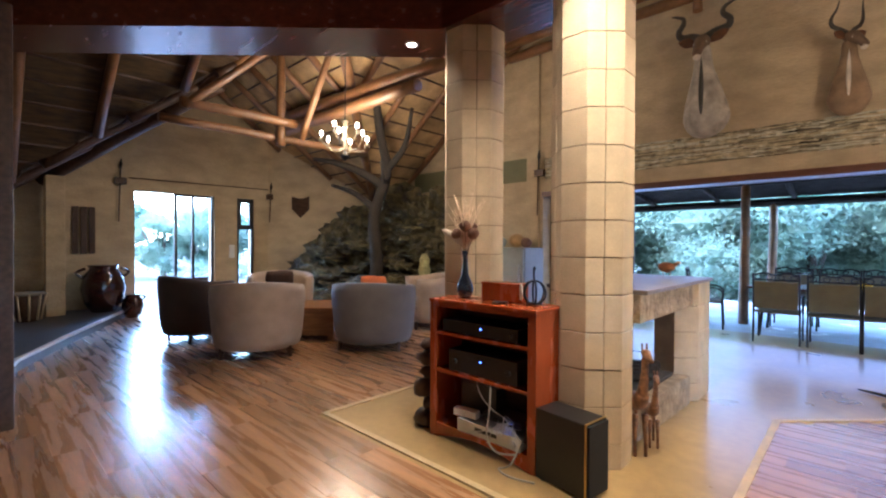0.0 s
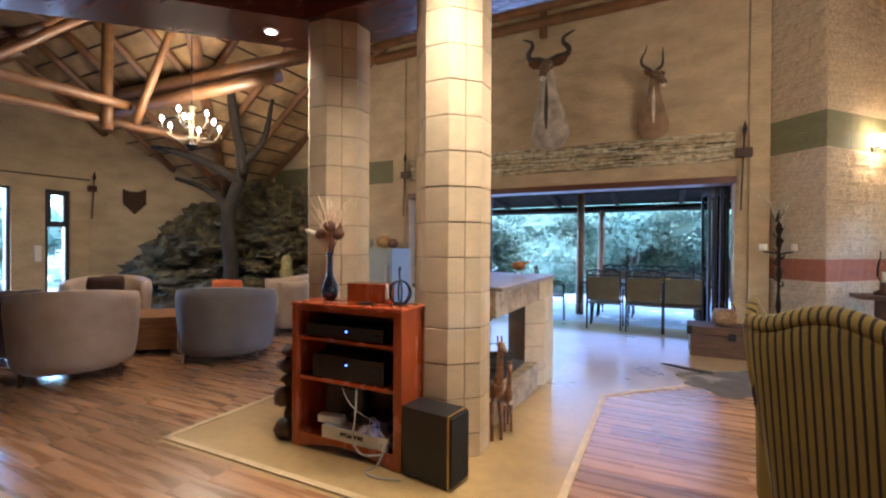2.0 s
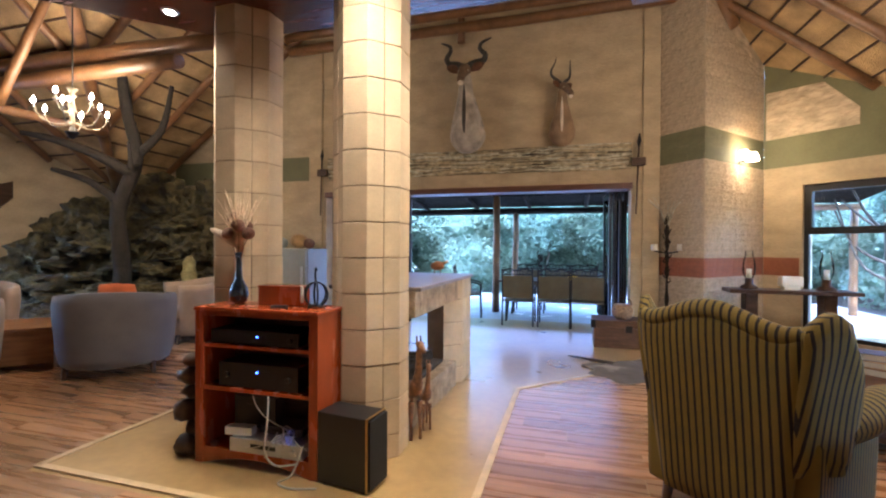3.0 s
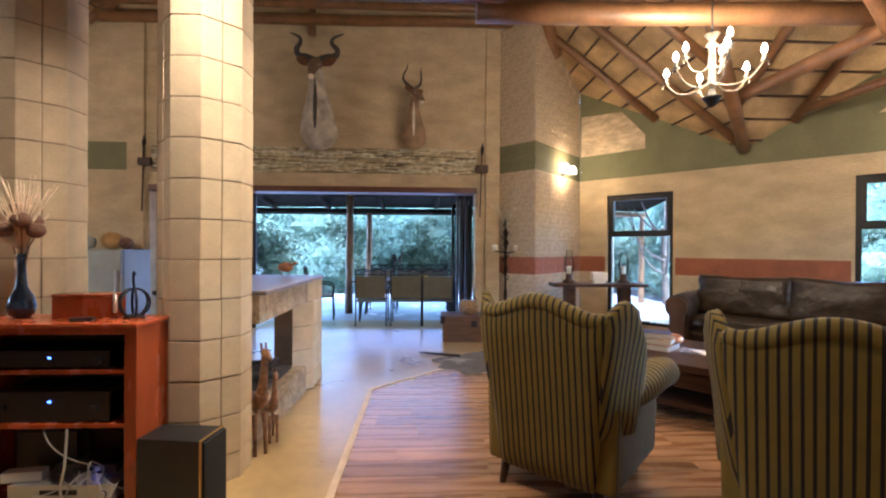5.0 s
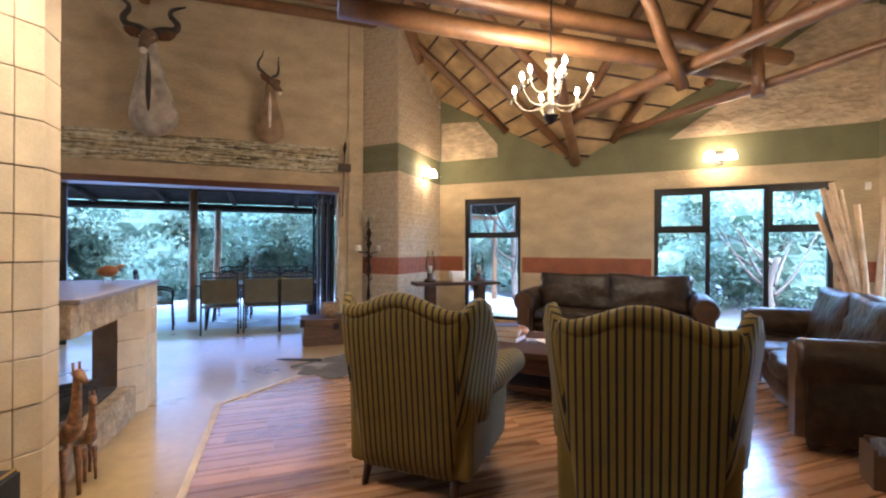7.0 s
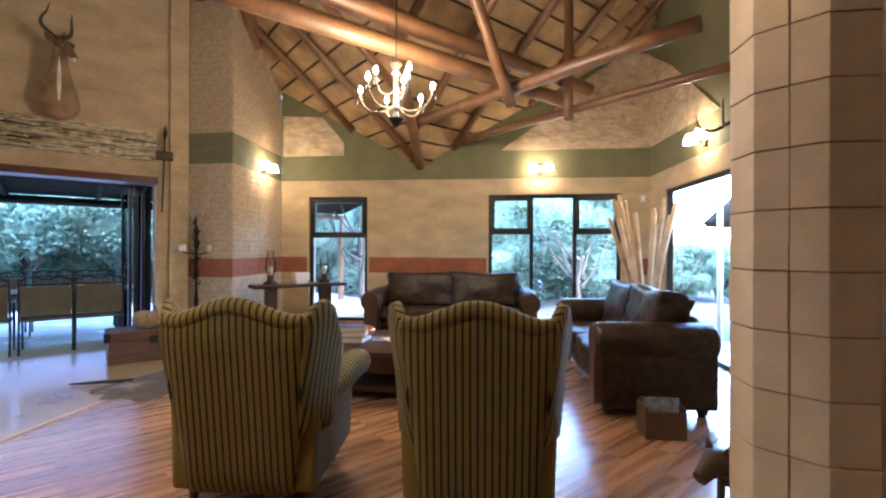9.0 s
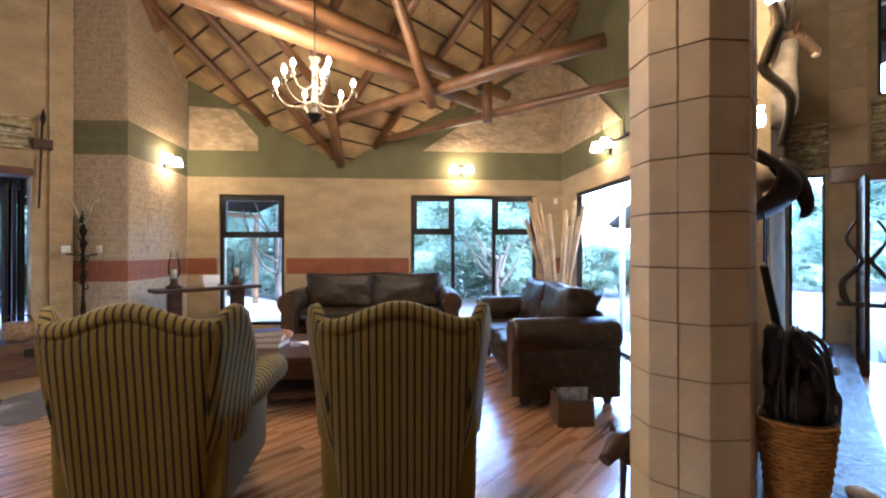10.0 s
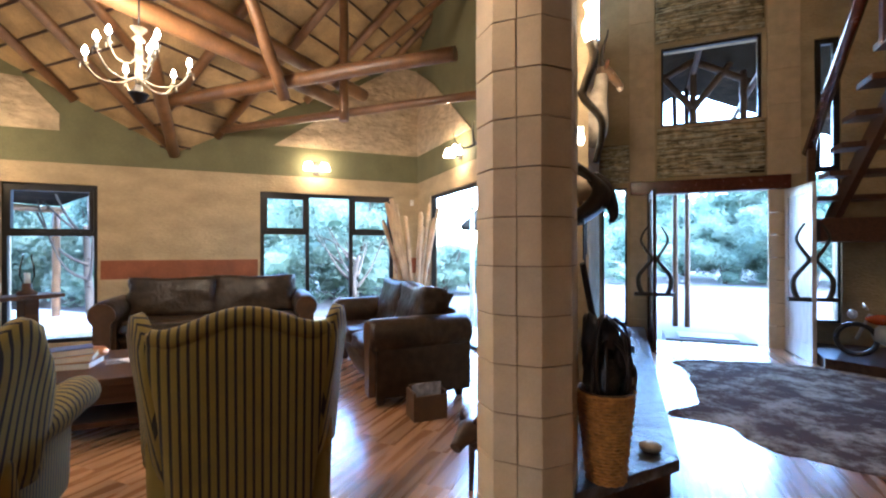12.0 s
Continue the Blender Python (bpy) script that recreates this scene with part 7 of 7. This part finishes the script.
def door_leaf(name, hinge, turn, flip, m):
    t = thing(name, "open panelled wooden door with curved horn handles", "door", hinge, turn, kind="structure")
    w = 0.80
    rows = [("stile", (0, -0.022, 0.01, 0.1, 0.022, 2.15)), ("stile", (w - 0.1, -0.022, 0.01, w, 0.022, 2.15)), ("rail", (0.1, -0.022, 0.01, w - 0.1, 0.022, 0.22)), ("rail", (0.1, -0.022, 2.03, w - 0.1, 0.022, 2.15)), ("rail", (0.1, -0.022, 0.95, w - 0.1, 0.022, 1.08)), ("panel", (0.1, -0.01, 0.22, w - 0.1, 0.01, 0.95)), ("panel", (0.1, -0.01, 1.08, w - 0.1, 0.01, 2.03))]
    for nm, c in rows:
        bm = bm_new()
        box(bm, *c, bevel=0.004)
        part(nm, bm, m, t)
    for s in (-1, 1):
        bm = bm_new()
        pts = smooth_path([(w - 0.04, s * 0.15, 0.76), (w - 0.04, s * 0.19, 0.87), (w - 0.04, s * 0.19, 1.0), (w - 0.04, s * 0.10, 1.13), (w - 0.04, s * 0.04, 1.23), (w - 0.04, s * 0.10, 1.34), (w - 0.04, s * 0.16, 1.46), (w - 0.04, s * 0.14, 1.56), (w - 0.04, s * 0.08, 1.66)], 5)
        tube(bm, pts, [0.034 - 0.022 * i / (len(pts) - 1) for i in range(len(pts))], seg=8)
        y0, y1 = sorted((s * 0.022, s * 0.25))
        box(bm, w - 0.07, y0, 0.735, w - 0.01, y1, 0.785, 0.01)
        part("door_handle", bm, HORN, t, "dark curved horn used as a handle")
    return t


door_leaf("door_3", (7.33, -1.93, 0), 184, 1, DOORW)
door_leaf("door_4", (7.33, -0.25, 0), 183, 1, TABLEWOOD)
bm = bm_new()
box(bm, 7.75, -1.7, -0.2, 8.6, -0.5, -0.02, 0.01)
solid("door_step", bm, GROUND, "pale stone doorstep", "step", kind="structure")
bm = bm_new()
box(bm, 7.85, -1.5, -0.02, 8.35, -0.7, 0.0, 0.004)
solid("door_mat", bm, DGREY, "grey doormat on the step", "doormat")
# block pilasters beside the doors
for y0, y1 in ((-2.10, -1.735), (-0.335, 0.01)):
    pil = thing("block_pilaster", "sandstone block pilaster beside the entrance doors", "pilaster", kind="structure")
    for k in range(14):
        z0, z1 = (0.0, 2.165) if k < 7 else (2.365, 5.7)
        u = (k % 7) / 7
        bm = bm_new()
        box(bm, 7.352, y0, z0 + (z1 - z0) * u + 0.006, 7.403, y1, z0 + (z1 - z0) * (u + 1 / 7), 0.006)
        part("block", bm, BLOCK, pil)
# porch outside: posts and roof timbers seen through the high window
for yv in (-0.62, -0.78):
    log("porch_post", [(10.2, yv * 1.35, -0.2), (10.2, yv * 1.35, 4.6)], 0.05, "slim gum pole porch post", 300 + int(yv * 100), m=DARKWOOD)
for k, (a, b) in enumerate((((9.6, -3.5, 3.65), (9.6, 1.6, 3.65)), ((9.6, -1.1, 4.9), (9.6, -3.3, 3.65)), ((9.6, -1.1, 4.9), (9.6, 1.3, 3.65)), ((9.6, -1.1, 3.65), (9.6, -1.1, 4.9)), ((9.6, -0.3, 3.65), (9.6, -0.3, 4.6)), ((9.6, -1.9, 3.65), (9.6, -1.9, 4.6)), ((9.6, -1.1, 4.0), (9.6, -1.8, 4.9)), ((9.6, -1.1, 4.0), (9.6, -0.4, 4.9)))):
    log("porch_truss", [a, b], 0.06, "dark gum pole porch truss", 320 + k, m=DARKWOOD)
for k in range(5):
    log("porch_rafter", [(7.7, -2.9 + 0.9 * k, 4.9 - 0.45 * abs(k - 2)), (11.0, -2.9 + 0.9 * k, 4.5 - 0.4 * abs(k - 2))], 0.05, "dark gum pole porch rafter", 340 + k, m=DARKWOOD)
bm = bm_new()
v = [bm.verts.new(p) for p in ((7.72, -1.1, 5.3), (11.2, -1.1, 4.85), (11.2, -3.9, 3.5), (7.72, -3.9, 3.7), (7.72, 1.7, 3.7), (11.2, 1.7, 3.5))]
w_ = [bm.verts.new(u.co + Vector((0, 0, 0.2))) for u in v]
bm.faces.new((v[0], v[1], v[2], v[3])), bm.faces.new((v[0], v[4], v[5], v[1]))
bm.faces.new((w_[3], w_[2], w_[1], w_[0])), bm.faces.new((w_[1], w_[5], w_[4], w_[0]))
# the porch's shade is put into this near-black thatch colour
solid("ceiling_porch", bm, mat("shade_dark_porch_thatch", (0.03, 0.025, 0.02), 0.95, vary=0.3, bump=0.5, spec=0.02), "thatch porch roof, shade put into its dark colour", "ceiling", kind="structure")

# trophies and gear on the hall wall
trophy("antelope_trophy", "grey antelope shoulder mount on the hall wall", (4.6, 0.44, 3.02), 25, 0.55, HIDE_GREY, IMP_HORN, 0.045, 0.22)
hl = thing("horn_lamp", "tall curved horn wall lamp with lit glass shades", "wall lamp", (3.42, 0.44, 2.0), 0)
bm = bm_new()
pts = smooth_path([(0.01, -0.20, -0.02), (0.01, -0.24, 0.16), (0.01, -0.235, 0.30), (0, -0.12, 0.46), (0, -0.13, 0.55), (0.01, -0.19, 0.74), (0, -0.17, 0.86)], 6)
tube(bm, pts, [0.022 + 0.014 * i / (len(pts) - 1) for i in range(len(pts))], seg=10)
part("horn", bm, HORN, hl)
bm = bm_new()
tube(bm, [(0, 0.0, 0.5), (0, -0.12, 0.5)], 0.014, seg=7)
box(bm, -0.05, -0.02, 0.42, 0.05, 0.0, 0.58, 0.006)
part("bracket", bm, IRON, hl)
for p, k in (((0, -0.165, 0.87), 1.0), ((0.10, -0.09, 0.14), 0.5)):
    bm = bm_new()
    lathe(bm, [(0.035 * k, 0), (0.058 * k, 0.06 * k), (0.055 * k, 0.12 * k), (0.03 * k, 0.18 * k), (0.028 * k, 0.22 * k), (0.045 * k, 0.26 * k)], 16, p)
    part("glass_shade", bm, SHADE, hl, "glowing glass lamp shade").visible_shadow = False
lamp("POINT", (3.42, 0.2, 3.05), 16, 0.06)
BLACKHIDE = mat("black_leather", (0.014, 0.009, 0.007), 0.4, vary=0.4, scale=12, fine=60, bump=0.4)
sd_ = thing("leather_saddle", "dark leather saddle hung on the hall wall", "saddle", (3.38, 0.445, 1.70), 0)
bm = bm_new()
grid = []
for i in range(15):
    u = -1 + 2 * i / 14
    grid.append([Vector((0.17 * (j / 8 - 0.5) * 2, -0.02 - 0.27 * math.cos(u * 1.4) * (1 - 0.3 * (2 * j / 8 - 1) ** 2), 0.03 + 0.20 * u + 0.05 * (2 * j / 8 - 1) ** 2)) for j in range(9)])
sheet(bm, grid, 0.05)
for f in bm.faces:
    f.smooth = True
part("seat", bm, BLACKHIDE, sd_)
bm = bm_new()
tube(bm, smooth_path([(0.02, -0.18, 0.18), (0.03, -0.28, 0.06), (0.02, -0.33, -0.10), (0.0, -0.30, -0.16)], 4), [0.05, 0.055, 0.06, 0.06, 0.055, 0.05, 0.045, 0.04, 0.035, 0.03, 0.025, 0.02, 0.01], seg=9)
part("pommel", bm, BLACKHIDE, sd_)
for s, ln_ in ((-0.10, 0.3), (0.02, 0.42), (0.12, 0.26)):
    bm = bm_new()
    box(bm, s - 0.02, -0.14, -0.12 - ln_, s + 0.02, -0.13, -0.05, 0.003)
    part("strap", bm, BLACKHIDE, sd_)
hat = thing("felt_hat", "pale felt hat hung on the hall wall", "hat", (3.72, 0.43, 1.83), 0)
bm = bm_new()
lathe(bm, [(0.2, 0.0), (0.19, 0.012), (0.1, 0.02), (0.095, 0.09), (0.06, 0.12), (0.0, 0.11)], 22)
bmesh.ops.transform(bm, matrix=pose(0, -0.03, 0, 80, 0, 0), verts=bm.verts)
part("brim", bm, mat("felt", (0.36, 0.27, 0.18), 0.9, vary=0.2), hat)
rf = thing("old_rifle", "old dark rifle leaning in the basket", "rifle", (2.45, 0.18, 0.5), 0)
bm = bm_new()
tube(bm, [(0.0, 0.06, 0.78), (0.25, -0.02, 0.2), (0.4, -0.06, -0.1)], [0.016, 0.02, 0.03], seg=8)
part("barrel", bm, IRON, rf)
bm = bm_new()
tube(bm, [(0.3, -0.03, 0.08), (0.42, -0.07, -0.12), (0.52, -0.1, -0.26)], [0.025, 0.035, 0.05], seg=8)
part("stock", bm, DARKWOOD, rf)
bt = thing("tall_basket", "tall tan wicker basket on the plinth", "basket", (2.36, 0.125, 0.23), 0)
WICKER = mat("tan_wicker", (0.42, 0.19, 0.04), 0.75, vary=0.35, scale=26, fine=90, bump=0.6)
rows_ = 26
bm = bm_new()
lathe(bm, [(0.08, 0), (0.10, 0.2), (0.128, 0.44), (0.12, 0.44), (0.09, 0.2), (0.07, 0.01)], 28)
part("lining", bm, DARKWOOD, bt)
for k in range(rows_):
    z = 0.008 + 0.0168 * k
    r = 0.088 + 0.046 * (z / 0.44) ** 1.1
    bm = bm_new()
    tube(bm, [((r + 0.004 * math.sin(14 * w + math.pi * k)) * math.cos(w), (r + 0.004 * math.sin(14 * w + math.pi * k)) * math.sin(w), z) for w in [2 * math.pi * i / 56 for i in range(57)]], 0.0085, seg=5)
    part("wicker_strand", bm, WICKER, bt)
bg = thing("leather_bag", "black leather saddle bags and straps heaped in the basket", "bag", (2.38, 0.12, 0.62), 0)
for k, (x, yv, z, sx, sy, sz) in enumerate(((0, 0.02, 0.10, 0.10, 0.09, 0.13), (0.06, -0.05, 0.16, 0.07, 0.06, 0.13), (-0.03, 0.07, 0.26, 0.06, 0.05, 0.15), (0.05, -0.09, 0.08, 0.05, 0.045, 0.10), (0.02, 0.0, 0.30, 0.06, 0.06, 0.10))):
    bm = bm_new()
    blob(bm, (x, yv, z), (sx, sy, sz), 3, 0.45, 3.0, k * 2.0)
    part("bag", bm, BLACKHIDE, bg)
rng = random.Random(77)
for k in range(11):
    a = rng.uniform(2.6, 5.6)
    r0 = rng.uniform(0.07, 0.11)
    c, s = math.cos(a), math.sin(a)
    h0 = rng.uniform(0.26, 0.42)
    bm = bm_new()
    tube(bm, smooth_path([(0.4 * r0 * c, 0.4 * r0 * s, h0), (r0 * c, r0 * s, h0 - 0.06), (1.25 * r0 * c, 1.25 * r0 * s, h0 - 0.2), (1.1 * r0 * c, 1.1 * r0 * s, 0.05)], 4), 0.009, seg=5)
    part("strap", bm, BLACKHIDE if k % 4 else LEATHER, bg)
for k in range(4):
    bm = bm_new()
    box(bm, -0.012, -0.004, -0.016, 0.012, 0.004, 0.016, 0.003)
    bmesh.ops.transform(bm, matrix=pose(-0.02 + 0.03 * k, -0.12 + 0.02 * (k % 2), 0.10 + 0.07 * k, 0, 0, 20 * k), verts=bm.verts)
    part("buckle", bm, SILVER, bg, "small metal buckle")
bm = bm_new()
lathe(bm, [(0.03, 0), (0.055, 0.01), (0.06, 0.03), (0.035, 0.045), (0.01, 0.05)], 18)
solid("shell_dish", bm, mat("pale_stone_dish", (0.55, 0.45, 0.33), 0.5, vary=0.3, scale=20), "small pale lidded dish on the plinth", "dish", at=(2.77, -0.09, 0.23))

# stair and dark corner beyond the doors
stair = thing("open_stair", "dark timber open-tread stair to the loft", "stair", kind="structure")
STAIRW = mat("dark_stair_wood", (0.075, 0.032, 0.016), 0.4, vary=0.3, stretch=(1, 5, 5))
for k in range(9):
    x, z = 6.72 - 0.32 * k, 1.92 + 0.245 * k
    bm = bm_new()
    box(bm, x - 0.16, -3.05, z, x + 0.16, -2.03, z + 0.06, 0.008)
    part("tread", bm, STAIRW, stair)
for y0 in (-2.95, -2.30):
    bm = bm_new()
    v = [bm.verts.new(p) for p in ((7.1, y0, 1.42), (7.1, y0, 1.68), (3.9, y0, 4.13), (3.9, y0, 3.87))]
    f = bm.faces.new(v)
    r = bmesh.ops.extrude_face_region(bm, geom=[f])
    bmesh.ops.translate(bm, verts=[u for u in r["geom"] if isinstance(u, bmesh.types.BMVert)], vec=(0, 0.07, 0))
    bmesh.ops.recalc_face_normals(bm, faces=bm.faces)
    part("stringer", bm, STAIRW, stair)
bm = bm_new()
tube(bm, [(6.95, -2.05, 2.56), (4.9, -1.94, 3.93), (4.2, -1.9, 4.40)], 0.06, seg=8)
part("handrail", bm, VARNISH, stair)
for x, z in ((6.85, 1.70), (5.1, 3.16)):
    bm = bm_new()
    box(bm, x - 0.035, -2.085, z, x + 0.035, -2.015, z + 0.98, 0.006)
    part("baluster", bm, STAIRW, stair)
bm = bm_new()
box(bm, 6.6, -3.6, 1.44, 7.38, -2.06, 1.72, 0.01)
part("landing_beam", bm, STAIRW, stair)
bm = bm_new()
box(bm, 6.62, -3.58, 0.0, 6.74, -3.46, 1.44, 0.01)
part("post", bm, STAIRW, stair)
pl2 = bm_new()
prism(pl2, [(6.35, -2.02), (7.34, -2.11), (7.34, -4.6), (5.4, -4.6), (6.0, -2.5)], 0.0, 0.12)
solid("stair_plinth", pl2, DARKWOOD, "dark curved plinth below the stair", "plinth", kind="structure")
# motorcycle model on the plinth
mc = thing("model_motorcycle", "chrome and brown model motorcycle on the plinth", "model", (6.55, -2.66, 0.12), 70)
for x in (-0.17, 0.17):
    bm = bm_new()
    tube(bm, [(x + 0.11 * math.cos(w), 0, 0.12 + 0.11 * math.sin(w)) for w in [2 * math.pi * i / 20 for i in range(21)]], 0.018, seg=7)
    part("wheel", bm, BLACK, mc)
bm = bm_new()
blob(bm, (0, 0, 0.16), (0.09, 0.05, 0.08), 2, 0.3, 4)
part("engine", bm, SILVER, mc)
bm = bm_new()
blob(bm, (0.03, 0, 0.27), (0.1, 0.04, 0.04), 2)
part("tank", bm, CHERRY, mc)
bm = bm_new()
tube(bm, [(-0.17, 0, 0.12), (-0.05, 0, 0.25), (0.1, 0, 0.3), (0.17, 0, 0.12)], 0.012, seg=6)
tube(bm, [(0.13, -0.12, 0.37), (0.11, 0, 0.34), (0.13, 0.12, 0.37)], 0.008, seg=6)
part("frame", bm, SILVER, mc)
bm = bm_new()
blob(bm, (0.19, 0, 0.3), (0.03, 0.035, 0.035), 2)
part("headlight", bm, SILVER, mc)

mc.scale = (1.6, 1.6, 1.6)

# thatched sunshade outside the lounge door
um = thing("thatched_sunshade", "small thatched sunshade outside the lounge door", "sunshade", (9.2, 2.48, -0.22))
bm = bm_new()
tube(bm, [(0, 0, 0), (0, 0, 2.7)], 0.05, seg=8)
part("pole", bm, POLE, um)
bm = bm_new()
lathe(bm, [(0.95, 2.05), (0.55, 2.45), (0.05, 2.95), (0.02, 2.9), (0.5, 2.38), (0.9, 2.0)], 28)
part("canopy", bm, THATCH_SHADE_BROWN, um)
# slim white post beside the sunshade
bm = bm_new()
tube(bm, [(0, 0, 0), (0, 0, 2.35)], 0.045, seg=12)
lathe(bm, [(0.09, 0.0), (0.09, 0.03), (0.05, 0.05)], 14)
lathe(bm, [(0.045, 2.35), (0.06, 2.37), (0.03, 2.42)], 14)
solid("white_post", bm, mat("white_post_paint", (0.75, 0.75, 0.73), 0.5, vary=0.08), "slim white post outside the lounge door", "post", at=(8.13, 2.80, -0.22))
# thin bare thorn trees near the windows
for i, (x, yv, h) in enumerate(((7.6, 9.4, 3.6), (5.9, 10.6, 3.8), (9.9, 6.6, 2.6))):
    t = thing("thorn_tree", "bare pale thorn tree outside the lounge windows", "tree", (x, yv, -0.22), 70 * i, group="thorn trees")
    rng = random.Random(50 + i)
    bm = bm_new()
    tube(bm, smooth_path([(0, 0, 0), (0.1, 0.05, h * 0.3), (-0.05, 0.1, h * 0.55)], 4), [0.09 - 0.004 * k for k in range(9)], seg=8)
    part("trunk", bm, TWIG, t)
    for k in range(9):
        a, r = rng.uniform(0, 6.28), rng.uniform(0.7, 1.5)
        z0 = h * rng.uniform(0.2, 0.5)
        bm = bm_new()
        tube(bm, smooth_path([(0, 0.05, z0), (r * 0.5 * math.cos(a), r * 0.5 * math.sin(a), z0 + 0.5), (r * math.cos(a), r * math.sin(a), h * rng.uniform(0.7, 1.0))], 4), [0.04 - 0.004 * q for q in range(9)], seg=6)
        part("limb", bm, TWIG, t)


# ---- floor planks, last ----
def plank_mesh(w, h=0.006):
    bm = bm_new()
    box(bm, 0, 0.0008, 0, w, PW - 0.0008, h)
    return mesh_of(bm, "plank", PLANK)


cand = sorted(plank_list, key=lambda p: ((p[0] + p[1]) / 2 + 0.9) ** 2 / 3.5 + (p[2] - 1.6) ** 2)
plank_meshes = {}
for x0, x1, y in cand[:300]:
    w = round(x1 - x0, 2)
    if w not in plank_meshes:
        plank_meshes[w] = plank_mesh(w)
    ob = new("plank", plank_meshes[w])
    ob.location = (x0, y, 0)
    ob.parent = floor_boards
vv, ff = [], []
for x0, x1, y in cand[300:]:
    if y < -3.2:
        continue
    k = len(vv)
    vv += [(x0 + 0.001, y + 0.0008, 0.0), (x1 - 0.001, y + 0.0008, 0.0), (x1 - 0.001, y + PW - 0.0008, 0.0), (x0 + 0.001, y + PW - 0.0008, 0.0)]
    vv += [(a, b, 0.006) for a, b, c in vv[k:k + 4]]
    ff += [tuple(k + i for i in f) for f in ((4, 5, 6, 7), (0, 1, 5, 4), (1, 2, 6, 5), (2, 3, 7, 6), (3, 0, 4, 7))]
me = bpy.data.meshes.new("far_planks")
me.from_pydata(vv, [], ff)
me.materials.append(PLANK_FAR)
ob = new("far_planks", me)
ob.parent = floor_boards
tagged(ob, kind="stuff")
